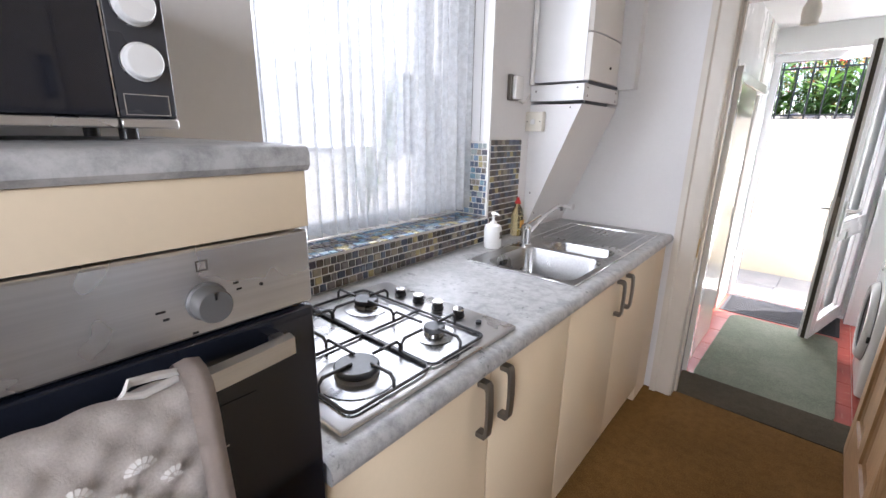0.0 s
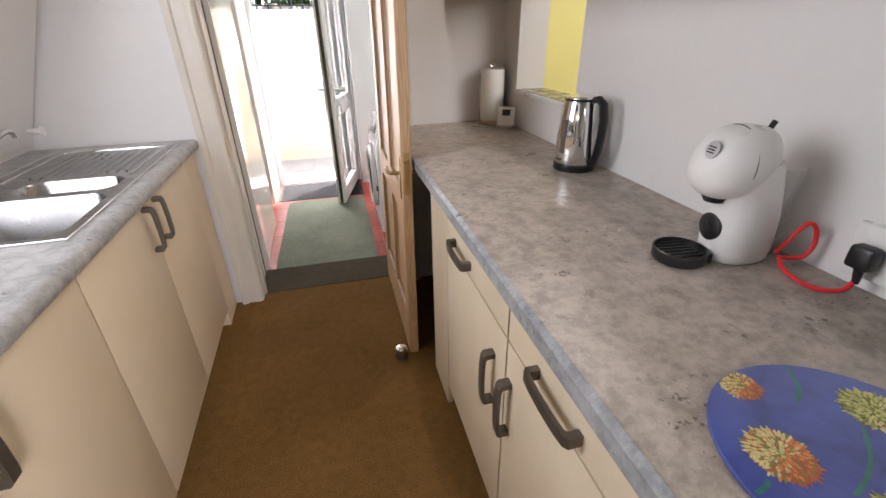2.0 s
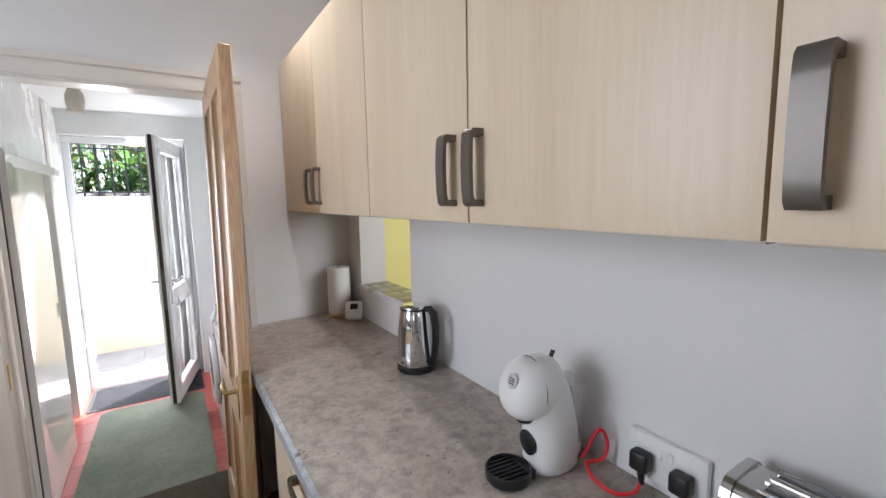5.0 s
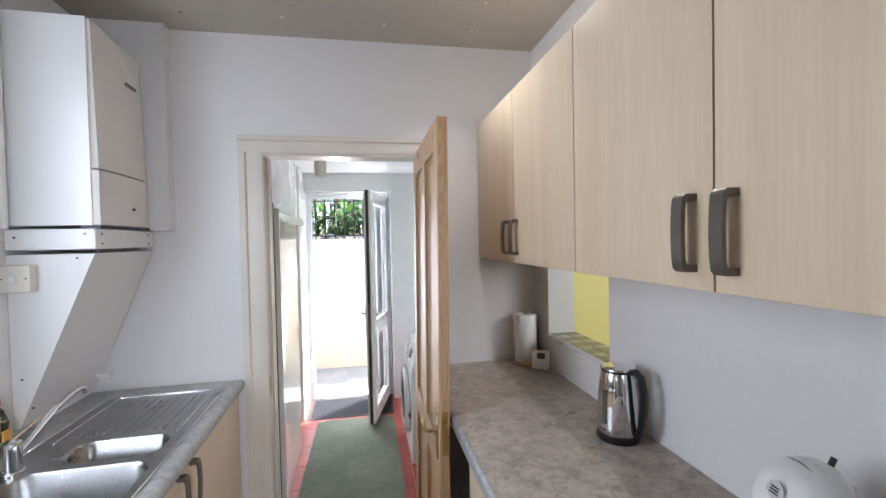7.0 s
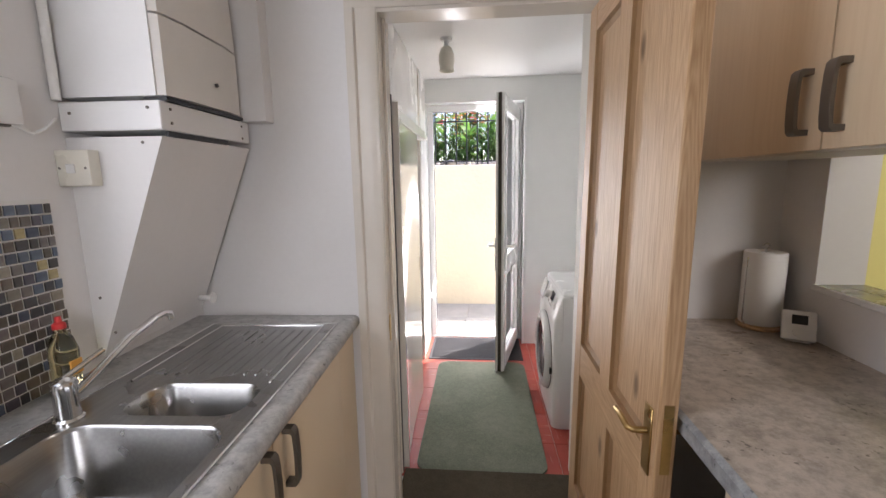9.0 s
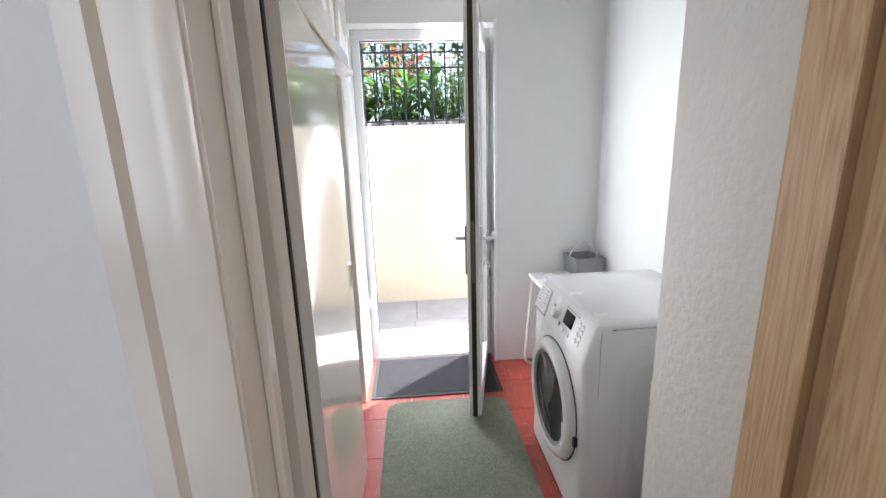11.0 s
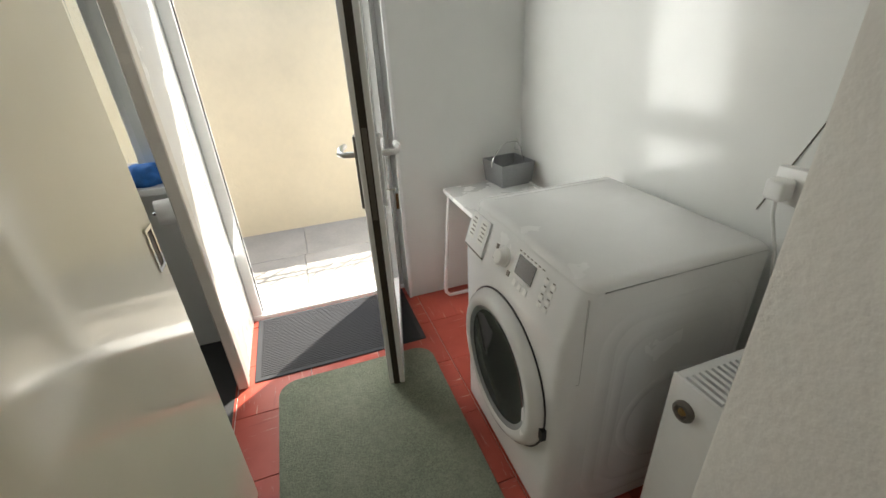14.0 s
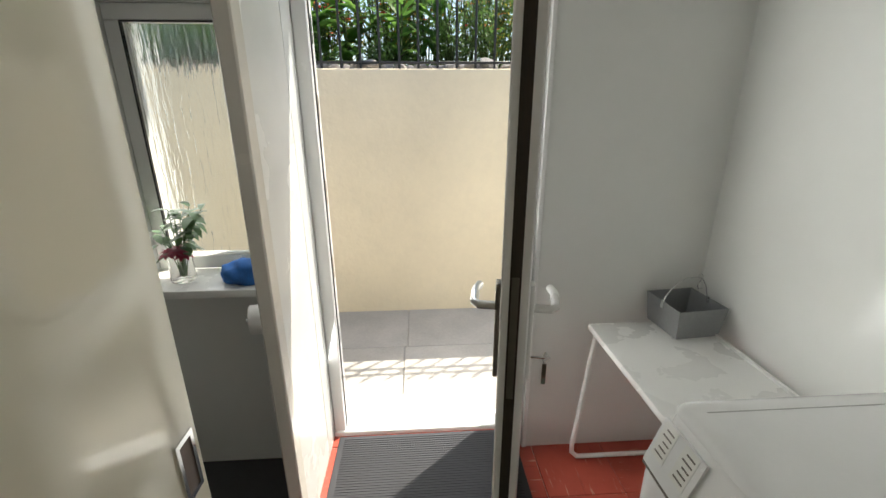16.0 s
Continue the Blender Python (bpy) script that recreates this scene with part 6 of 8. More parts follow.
def oven_cloth():
    """A quilted double glove folded over the oven handle."""
    m, tree, shader = graph("quilted_cotton")
    v = coords(tree)
    c = ramp(tree, noise_of(tree, v, 14.0), ((0.3, (0.60, 0.535, 0.48)), (0.7, (0.68, 0.61, 0.55))))
    c = mix(tree, 0.15, c, ramp(tree, noise_of(tree, v, 400.0), ((0.3, (0.2,) * 3), (0.7, (0.8,) * 3))))
    tree.links.new(c, shader.inputs["Base Color"])
    shader.inputs["Roughness"].default_value = 0.9
    bump(tree, shader, noise_of(tree, v, 500.0, 2.0), 0.3, 0.001)
    cloth = thing("oven_glove", "beige quilted oven glove with white print, hung over the oven handle", "oven glove", (-0.16, 0.1, 0.8), LEFT)
    y0, y1 = -0.09, 0.226
    bm = bmesh.new()
    nu, nv = 72, 96
    path = [(-0.186, 0.82), (-0.184, 0.99), (-0.182, 1.125), (-0.176, 1.156), (-0.163, 1.163), (-0.15, 1.156), (-0.143, 1.125), (-0.14, 1.04), (-0.136, 0.92), (-0.134, 0.74)]
    lens = [0.0]
    for (a, b), (c2, d) in zip(path, path[1:]):
        lens.append(lens[-1] + math.hypot(c2 - a, d - b))
    def along(s):
        s *= lens[-1]
        for k in range(len(path) - 1):
            if s <= lens[k + 1] + 1e-9:
                f = (s - lens[k]) / (lens[k + 1] - lens[k])
                (a, b), (c2, d) = path[k], path[k + 1]
                n = Vector((d - b, 0, -(c2 - a))).normalized()
                return a + f * (c2 - a), b + f * (d - b), n
    def cloth_at(u, s, lift=0.0):
        y = y0 + (y1 - y0) * u
        x, z, n = along(s)
        dist = s * lens[-1]
        a, b = (y + dist) / 0.046, (y - dist) / 0.046
        puff = lift + 0.008 * (abs(math.sin(math.pi * a)) * abs(math.sin(math.pi * b))) ** 0.45
        drop = 0.02 * (1 - u) * (1 if s > 0.6 else 0.3)
        sway = 0.02 * max(0, s - 0.55) * u
        return x + abs(n.x) * puff * (1 if s > 0.45 else -1), y + sway, z + abs(n.z) * puff * 0.3 - drop * 0.4

    rows = [[bm.verts.new(cloth_at(i / nu, j / nv)) for j in range(nv + 1)] for i in range(nu + 1)]
    for r, s in zip(rows, rows[1:]):
        for j in range(nv):
            bm.faces.new((r[j], r[j + 1], s[j + 1], s[j]))
    bmesh.ops.solidify(bm, geom=list(bm.faces), thickness=-0.004)
    part("cloth", bm, m, cloth, smooth=180)
    white = surface("white_print", (0.76, 0.73, 0.69), 0.9, var=0.12, scale=90, grain=300, relief=0.2)
    rng = random.Random(6)
    for ka in range(-10, 42):
        for kb in range(-42, 10):
            y, dist = 0.046 * (ka + kb + 1) / 2, 0.046 * (ka - kb) / 2
            if not (y0 + 0.02 < y < y1 - 0.036 and 0.5 * lens[-1] < dist < 0.97 * lens[-1]):
                continue
            bm = bmesh.new()
            for ring_in, ring_out in ((0.002, 0.0065), (0.0075, 0.0125)):
                for q in range(7):
                    if rng.random() < 0.12:
                        continue
                    a0, a1 = radians(8 + q * 26), radians(8 + q * 26 + 21)
                    quad = []
                    for rad, a in ((ring_in, a0), (ring_out, a0), (ring_out * 1.05, (a0 + a1) / 2), (ring_out, a1), (ring_in, a1)):
                        v, t = (y + rad * math.cos(a) - y0) / (y1 - y0), (dist - rad * math.sin(a) + 0.005) / lens[-1]
                        quad.append(bm.verts.new(cloth_at(v, t, 0.003)))
                    bm.faces.new(quad)
            part("print", bm, white, cloth, "white shell-shaped print", smooth=180)
    # sewn edging along the free edge
    edge = bmesh.new()
    strips = []
    for j in range(nv + 1):
        s = j / nv
        x, z, n = along(s)
        out = 1 if s > 0.45 else -1
        slip = 0.02 * max(0, s - 0.55)
        strips.append([edge.verts.new((x + abs(n.x) * o * out, y + slip, z + abs(n.z) * o)) for y, o in ((y1 - 0.02, 0.012), (y1 - 0.008, 0.0145), (y1 + 0.004, 0.011), (y1 + 0.006, 0.0))])
    for r, s in zip(strips, strips[1:]):
        for k in range(3):
            edge.faces.new((r[k], r[k + 1], s[k + 1], s[k]))
    bmesh.ops.solidify(edge, geom=list(edge.faces), thickness=-0.002)
    part("edging", edge, surface("grey_cotton_tape", (0.52, 0.45, 0.40), 0.9, var=0.06, grain=300, relief=0.3), cloth, "plain beige edging tape", smooth=180)
    bm = bmesh.new()
    tape = []
    for j in range(0, nv + 1, 2):
        x, z, n = along(j / nv)
        s = j / nv
        tape.append((x + (0.003 if s > 0.45 else -0.003), y1 + 0.02 * max(0, s - 0.55), z + (0.002 if 0.3 < s < 0.6 else 0)))
    tube(bm, tape, 0.0055, 8)
    part("binding", bm, surface("grey_tape", (0.40, 0.36, 0.32), 0.9, grain=300, relief=0.4), cloth, "grey bound edge")
    bm = bmesh.new()
    tube(bm, [(-0.163, 0.215, 1.166), (-0.158, 0.19, 1.174), (-0.153, 0.168, 1.179), (-0.148, 0.16, 1.172), (-0.15, 0.175, 1.165), (-0.158, 0.205, 1.164)], 0.004, 8)
    part("hanging_loop", bm, surface("loop_tape", (0.62, 0.6, 0.57), 0.9), cloth, "hanging loop")


oven_cloth()

# ==== utility room and toilet ====
def sliding_door():
    d = thing("door_2", "cream gloss painted sliding door with a recessed metal pull, half open", "sliding door", (-0.2, 3.4, FLOOR_U), kind="structure")
    y0, wide, z0, z1, thick = 2.893, 0.797, FLOOR_U + 0.012, 1.70, 0.028

    def face(u):
        """The leaf is warped: it curls into the room at the doorway end."""
        return -0.147 - 0.034 * (1 - (1 - u) ** 3)

    bm = bmesh.new()
    rings = []
    for k in range(33):
        u = k / 32
        x, y = face(u), y0 + wide * u
        rings.append([bm.verts.new(p) for p in ((x - thick, y, z0), (x, y, z0), (x, y, z1), (x - thick, y, z1))])
    for r, t in zip(rings, rings[1:]):
        for k in range(4):
            bm.faces.new((r[k], r[(k + 1) % 4], t[(k + 1) % 4], t[k]))
    bm.faces.new(rings[0][::-1]), bm.faces.new(rings[-1])
    part("leaf", bm, SLIDE_DOOR, d)
    part("lipping", block(-0.175, -0.1455, y0 - 0.006, y0 - 0.0005, z0, 1.75, soft=0.001), GLOSS_TRIM, d, "beige edge strip")
    py, pz = y0 + wide - 0.034, 0.875
    x1 = face((py - y0) / wide) + 0.0005
    bm = bmesh.new()
    for a, b, c, e in ((-0.021, 0.021, -0.05, -0.042), (-0.021, 0.021, 0.042, 0.05), (-0.021, -0.014, -0.042, 0.042), (0.014, 0.021, -0.042, 0.042)):
        box(bm, x1, x1 + 0.003, py + a, py + b, pz + c, pz + e)
    p = part("pull", bm, CHROME, d, "recessed metal flush pull")
    part("recess", block(x1, x1 + 0.0012, py - 0.014, py + 0.014, pz - 0.042, pz + 0.042), surface("rusty_recess", (0.05, 0.025, 0.015), 0.5), p)
    r = thing("door_rail", "white painted rail board above the sliding door", "rail", (-0.2, 3.5, 1.7), kind="structure")
    part("board", soften(block(-0.245, -0.176, 2.895, 4.2, 1.702, 1.728), 0.003, 1), WHITE_TRIM, r)
    part("lip", soften(block(-0.176, -0.165, 2.895, 3.96, 1.685, 1.74), 0.002, 1), GLOSS_TRIM, r)


sliding_door()


def light_switch():
    s = thing("light_switch", "aged white surface-mounted light switch with cable trunking", "switch", (-0.27, 2.8, 1.24))
    part("box", soften(block(-0.2705, -0.236, 2.765, 2.848, 1.235, 1.32), 0.005, 2), CREAM_PLASTIC, s)
    part("rocker", soften(block(-0.2365, -0.2315, 2.799, 2.815, 1.265, 1.29), 0.002, 1), CREAM_PLASTIC, s)
    for y in (2.776, 2.838):
        part("screw", rod(bmesh.new(), (-0.236, y, 1.2775), (-0.2345, y, 1.2775), 0.003, seg=10), SATIN, s)
    part("trunking", block(-0.2705, -0.256, 2.80, 2.816, 1.32, 2.2, soft=0.002), CREAM_PLASTIC, s)


light_switch()


def back_door():
    f = thing("door_frame_outer", "white plastic frame of the back door", "door frame", (0.17, 4.76, FLOOR_U), kind="structure")
    y0, y1 = 4.72, 4.80
    part("side_frame", soften(block(EXIT_L, EXIT_L + 0.05, y0, y1, -0.02, EXIT_TOP - 0.055), 0.004, 1), UPVC, f)
    part("side_frame", soften(block(EXIT_R - 0.05, EXIT_R, y0, y1, -0.02, EXIT_TOP - 0.055), 0.004, 1), UPVC, f)
    part("head_frame", soften(block(EXIT_L, EXIT_R, y0, y1, EXIT_TOP - 0.055, EXIT_TOP), 0.004, 1), UPVC, f)
    part("threshold", soften(block(EXIT_L, EXIT_R, y0 - 0.01, y1 + 0.02, -0.06, -0.018), 0.004, 1), UPVC, f, "white plastic door sill")
    part("seal", block(EXIT_L + 0.05, EXIT_L + 0.054, y0 + 0.022, y0 + 0.03, -0.02, EXIT_TOP - 0.055), BLACK, f)
    part("seal", block(EXIT_L + 0.05, EXIT_R - 0.05, y0 + 0.022, y0 + 0.03, EXIT_TOP - 0.059, EXIT_TOP - 0.055), BLACK, f)
    for z in (0.2, 0.45, 0.75, 1.05, 1.35, 1.6, 1.85):
        part("keep", block(EXIT_L + 0.05, EXIT_L + 0.053, y0 + 0.032, y0 + 0.05, z - 0.045, z + 0.045), CHROME, f, "metal lock keep")
    for z in (0.25, 1.0, 1.75):
        part("hinge", rod(bmesh.new(), (EXIT_R - 0.055, y0 - 0.008, z - 0.05), (EXIT_R - 0.055, y0 - 0.008, z + 0.05), 0.011, seg=14), WHITE_PLASTIC, f, "white flag hinge")
    part("inner_trim", soften(block(EXIT_R + 0.0005, EXIT_R + 0.018, BACK_Y - 0.008, BACK_Y - 0.0005, FLOOR_U, EXIT_TOP + 0.02), 0.002, 1), UPVC, f)

    # the leaf stands open into the room
    hinge = Vector((EXIT_R - 0.052, y0 - 0.004))
    free = Vector((0.352, 3.965))
    turn = math.degrees(math.atan2(free.y - hinge.y, free.x - hinge.x))
    wide = (free - hinge).length
    m = pose(hinge.x, hinge.y, 0, 0, 0, turn)
    leaf = thing("door_3", "open white plastic back door with two glass panes", "door", (hinge.x, hinge.y, FLOOR_U), kind="structure")
    def put(bm):
        bm.transform(m)
        return bm
    t0, t1 = -0.03, 0.032    # outside and room faces
    b0, b1, rail = -0.01, 1.985, 0.09
    bars = [(0.0, rail, b0, b1), (wide - rail, wide, b0, b1), (rail, wide - rail, b0, b0 + 0.1), (rail, wide - rail, b1 - rail, b1), (rail, wide - rail, 0.72, 0.83)]
    for n, (a, b, c, d) in enumerate(bars):
        part("stile" if n < 2 else "rail", put(soften(block(a, b, t0, t1, c, d), 0.004, 1)), UPVC, leaf)
    for c, d in ((b0 + 0.1, 0.72), (0.83, b1 - rail)):
        pane = part("pane", put(block(rail, wide - rail, -0.006, 0.006, c, d)), GLASS, leaf, "clear glass pane")
        pane.visible_shadow = False
        bm = bmesh.new()
        for yy in (t0 + 0.006, t1 - 0.006):
            for a, b, e, g in ((rail, wide - rail, c, c + 0.014), (rail, wide - rail, d - 0.014, d), (rail, rail + 0.014, c, d), (wide - rail - 0.014, wide - rail, c, d)):
                box(bm, a, b, yy - 0.005, yy + 0.005, e, g)
        part("glazing_bead", put(bm), UPVC, leaf)
    part("edge_gasket", put(block(wide - 0.0005, wide + 0.002, -0.012, 0.012, b0, b1)), GASKET, leaf, "brown lock strip along the door edge")
    part("lock_face", put(block(wide + 0.002, wide + 0.003, -0.008, 0.008, 0.72, 1.02)), SATIN, leaf)
    for side, y in ((-1, t0), (1, t1)):
        plate = part("handle_plate", put(soften(block(wide - 0.062, wide - 0.03, min(y, y + side * 0.012), max(y, y + side * 0.012), 0.75, 0.99), 0.004, 2)), WHITE_PLASTIC if side > 0 else SATIN, leaf)
        bm = bmesh.new()
        tube(bm, [(wide - 0.046, y + side * 0.01, 0.93), (wide - 0.046, y + side * 0.05, 0.93), (wide - 0.055, y + side * 0.06, 0.932), (wide - 0.12, y + side * 0.062, 0.935), (wide - 0.155, y + side * 0.055, 0.933)], 0.010, 12)
        part("lever", put(bm), STEEL if side < 0 else WHITE_PLASTIC, plate)
    bm = bmesh.new()
    tube(bm, [(wide - 0.046, t1 + 0.012, 0.805), (wide - 0.046, t1 + 0.045, 0.805)], 0.003, 8)
    tube(bm, [(wide - 0.046, t1 + 0.045, 0.82), (wide - 0.046, t1 + 0.055, 0.805), (wide - 0.046, t1 + 0.045, 0.79), (wide - 0.046, t1 + 0.038, 0.805)], 0.002, 6, closed=True)
    box(bm, wide - 0.048, wide - 0.044, t1 + 0.04, t1 + 0.05, 0.735, 0.79)
    part("key", put(bm), CHROME, leaf, "metal key in the lock")


back_door()


def washer():
    w = thing("washing_machine", "white front-loading washing machine with a round dark door", "washing machine", (0.9, 3.6, FLOOR_U))
    x0, x1, y0, y1, z0, z1 = 0.618, 1.185, 3.268, 3.872, FLOOR_U, 0.777

    def rounded(outline, r, drop):
        """The side outline drawn along y, drawn in at both ends by round corners."""
        bm = bmesh.new()
        steps = [r * (1 - math.cos(radians(15 * k))) for k in range(7)]
        rows = [(y0 + d, r - math.sqrt(max(0.0, r * r - (r - d) ** 2))) for d in steps]
        rows += [(y0 + y1 - y, inset) for y, inset in rows[::-1]]
        rings = [[bm.verts.new((x + inset * front, y, z - inset * drop * top)) for x, z, front, top in outline] for y, inset in rows]
        for a, b in zip(rings, rings[1:]):
            for k in range(len(a)):
                j = (k + 1) % len(a)
                bm.faces.new((a[k], a[j], b[j], b[k]))
        bm.faces.new(rings[0][::-1]), bm.faces.new(rings[-1])
        return bm

    body = [(x0 + 0.006, z0 + 0.012, 1, 0), (x1, z0 + 0.012, 0, 0), (x1, z1 - 0.02, 0, 0), (x0 + 0.062, z1 - 0.02, 1, 0), (x0 + 0.055, z1 - 0.024, 1, 0), (x0 + 0.05, z1 - 0.031, 1, 0), (x0 + 0.011, z1 - 0.152, 1, 0), (x0 + 0.006, z1 - 0.17, 1, 0)]
    part("body", rounded(body, 0.045, 0.0), APPLIANCE, w, "white enamel cabinet", 50)
    lid = [(x0 + 0.052, z1 - 0.019, 1, 0), (x1 - 0.004, z1 - 0.019, 0, 0), (x1 - 0.004, z1 - 0.004, 0, 1), (x1 - 0.012, z1, 0, 1), (x0 + 0.075, z1, 1, 1), (x0 + 0.062, z1 - 0.004, 1, 1), (x0 + 0.054, z1 - 0.012, 1, 0.6)]
    part("lid", rounded(lid, 0.036, 0.45), APPLIANCE, w, smooth=60)
    groove = surface("groove_grey", (0.45, 0.45, 0.44), 0.5)
    part("lid_groove", block(x0 + 0.1, x1 - 0.03, y1 - 0.05, y1 - 0.048, z1 - 0.0004, z1 + 0.0008), groove, w)
    # plinth in grey: the shade under the machine is put into its colour
    part("plinth", block(x0 + 0.03, x1 - 0.02, y0 + 0.03, y1 - 0.03, z0 + 0.0005, z0 + 0.02), surface("shadow_grey", (0.3, 0.3, 0.3), 0.6), w)

    def ridge(path, wide, high):
        """A soft pressed ridge on the side panel along a closed line of x and z."""
        bm = bmesh.new()
        n = len(path)
        rings = []
        for i in range(n):
            a, b = Vector(path[i - 1]), Vector(path[(i + 1) % n])
            out = Vector(((b - a).y, -(b - a).x)).normalized()
            p = Vector(path[i])
            rings.append([bm.verts.new((p.x + out.x * o, y0 + 0.0006 - h, p.y + out.y * o)) for o, h in ((-wide, 0.0), (-wide * 0.6, high * 0.45), (0.0, high), (wide * 0.5, high * 0.5), (wide * 0.7, 0.0))])
        for i in range(n):
            for k in range(4):
                bm.faces.new((rings[i][k], rings[i][k + 1], rings[(i + 1) % n][k + 1], rings[(i + 1) % n][k]))
        return bm

    def round_rect(a, b, c, d, r):
        return [(cx + r * math.cos(radians(st + 15 * k)), cz + r * math.sin(radians(st + 15 * k))) for cx, cz, st in ((b - r, d - r, 0), (a + r, d - r, 90), (a + r, c + r, 180), (b - r, c + r, 270)) for k in range(7)]

    part("side_pressing", ridge(round_rect(x0 + 0.12, x1 - 0.03, z0 + 0.07, z1 - 0.1, 0.1), 0.03, 0.0032), APPLIANCE, w, smooth=180)
    part("side_pressing", ridge(round_rect(x0 + 0.17, x1 - 0.06, z0 + 0.12, z1 - 0.16, 0.09), 0.024, 0.0022), APPLIANCE, w, smooth=180)
    part("side_ring", ridge([(x0 + 0.36 + 0.15 * math.cos(k * math.tau / 40), z0 + 0.33 + 0.15 * math.sin(k * math.tau / 40)) for k in range(40)], 0.022, 0.003), APPLIANCE, w, smooth=180)
    part("side_seam", block(x0 + 0.052, x0 + 0.0535, y0 - 0.0006, y0 + 0.004, z0 + 0.55, z1 - 0.03), groove, w)
    part("side_seam", block(x0 + 0.045, x0 + 0.053, y0 - 0.0004, y0 + 0.004, z0 + 0.549, z0 + 0.5505), groove, w)
    # door
    cy, cz = 3.562, z0 + 0.385
    face = x0 + 0.006
    t = pose(0, 0, 0, 0, -90, 0)
    d = part("door", lathe(bmesh.new(), [(0.239, -0.002), (0.24, 0.006), (0.233, 0.022), (0.218, 0.034), (0.203, 0.037), (0.19, 0.032), (0.183, 0.012), (0.178, 0.0)], (face, cy, cz), 64, t), APPLIANCE, w, "white ring-shaped door")
    part("door_seam", lathe(bmesh.new(), [(0.24, -0.004), (0.245, -0.001), (0.245, 0.003), (0.24, 0.003)], (face, cy, cz), 64, t), BLACK, d)
    part("porthole", lathe(bmesh.new(), [(0.192, 0.03), (0.179, 0.024), (0.16, 0.015), (0.10, 0.008), (0, 0.005)], (face, cy, cz), 48, t), surface("dark_glass", (0.03, 0.032, 0.034), 0.05, var=0.1, relief=0, rough_var=0.02), d, "dark glass bowl")
    part("bowl_rim", lathe(bmesh.new(), [(0.192, 0.031), (0.183, 0.0305), (0.175, 0.024)], (face, cy, cz), 48, t), surface("grey_rubber", (0.239, 0.25, 0.255), 0.45), d)
    part("catch", block(face - 0.014, face + 0.001, cy - 0.252, cy - 0.236, cz - 0.055, cz - 0.02), BLACK, w)
    part("grip", soften(block(face - 0.032, face - 0.012, cy - 0.2, cy - 0.17, cz - 0.05, cz + 0.0), 0.005, 1), APPLIANCE, d)
    # sloping control panel, from the lid's front edge down
    low, high = Vector((x0 + 0.011, 0, z1 - 0.152)), Vector((x0 + 0.049, 0, z1 - 0.034))
    up = (high - low).normalized()
    out = Vector((-up.z, 0, up.x))
    if out.x > 0:
        out = -out
    def on_panel(y, v, o=0.0):
        p = low + (high - low) * v + out * o
        return Vector((p.x, y, p.z))
    def plate(ya, yb, va, vb, o0, o1):
        bm = bmesh.new()
        a = [bm.verts.new(on_panel(y, v, o0)) for y, v in ((ya, va), (yb, va), (yb, vb), (ya, vb))]
        b = [bm.verts.new(on_panel(y, v, o1)) for y, v in ((ya, va), (yb, va), (yb, vb), (ya, vb))]
        bm.faces.new(a[::-1]), bm.faces.new(b)
        for k in range(4):
            bm.faces.new((a[k], a[(k + 1) % 4], b[(k + 1) % 4], b[k]))
        return bm
    drawer = part("detergent_drawer", soften(plate(3.728, 3.858, 0.06, 0.97, 0.0, 0.006), 0.002, 1), APPLIANCE, w, "white detergent drawer with printed stickers")
    sticker = surface("sticker_paper", (0.74, 0.74, 0.70), 0.5)
    for a, b in ((3.742, 3.785), (3.808, 3.85)):
        st = part("sticker", plate(a, b, 0.3, 0.95, 0.0062, 0.0068), sticker, drawer)
        for k in range(5):
            part("print_bar", plate(a + 0.006, b - 0.008 - 0.004 * (k % 3), 0.38 + k * 0.11, 0.41 + k * 0.11, 0.0069, 0.0072), SATIN, st)
    part("drawer_lip", plate(3.728, 3.858, 0.0, 0.06, 0.0, 0.004), SATIN, drawer)
    axis = Matrix.Translation(on_panel(3.615, 0.52, 0.0)) @ out.to_track_quat("Z", "Y").to_matrix().to_4x4()
    part("programme_dial", lathe(bmesh.new(), [(0, 0), (0.03, 0), (0.03, 0.003), (0.025, 0.005), (0.023, 0.022), (0.02, 0.025), (0, 0.0255)], (0, 0, 0), 32, axis), WHITE_PLASTIC, w, "white programme dial")
    for y, v in ((3.662, 0.35), (3.662, 0.62), (3.572, 0.28)):
        part("button", plate(y - 0.006, y + 0.006, v - 0.06, v + 0.06, 0.0, 0.003), SATIN, w)
    part("display", plate(3.462, 3.547, 0.42, 0.86, 0.0, 0.0022), BLACK_GLASS, w, "black digital display")
    for k in range(3):
        y = 3.532 - k * 0.028
        part("button", plate(y - 0.008, y + 0.008, 0.16, 0.30, 0.0, 0.0025), WHITE_PLASTIC, w)
    for i in range(2):
        for k in range(4):
            y, v = 3.412 - i * 0.028, 0.22 + k * 0.17
            part("button", plate(y - 0.009, y + 0.009, v, v + 0.09, 0.0, 0.0022), WHITE_PLASTIC, w)
            part("print_bar", plate(y - 0.006, y + 0.004, v + 0.1, v + 0.125, 0.0003, 0.0008), SATIN, w)
    for k in range(7):
        y = 3.55 - k * 0.019
        part("print_bar", plate(y - 0.006, y + 0.005, 0.92, 0.945, 0.0003, 0.0008), SATIN, w)


washer()


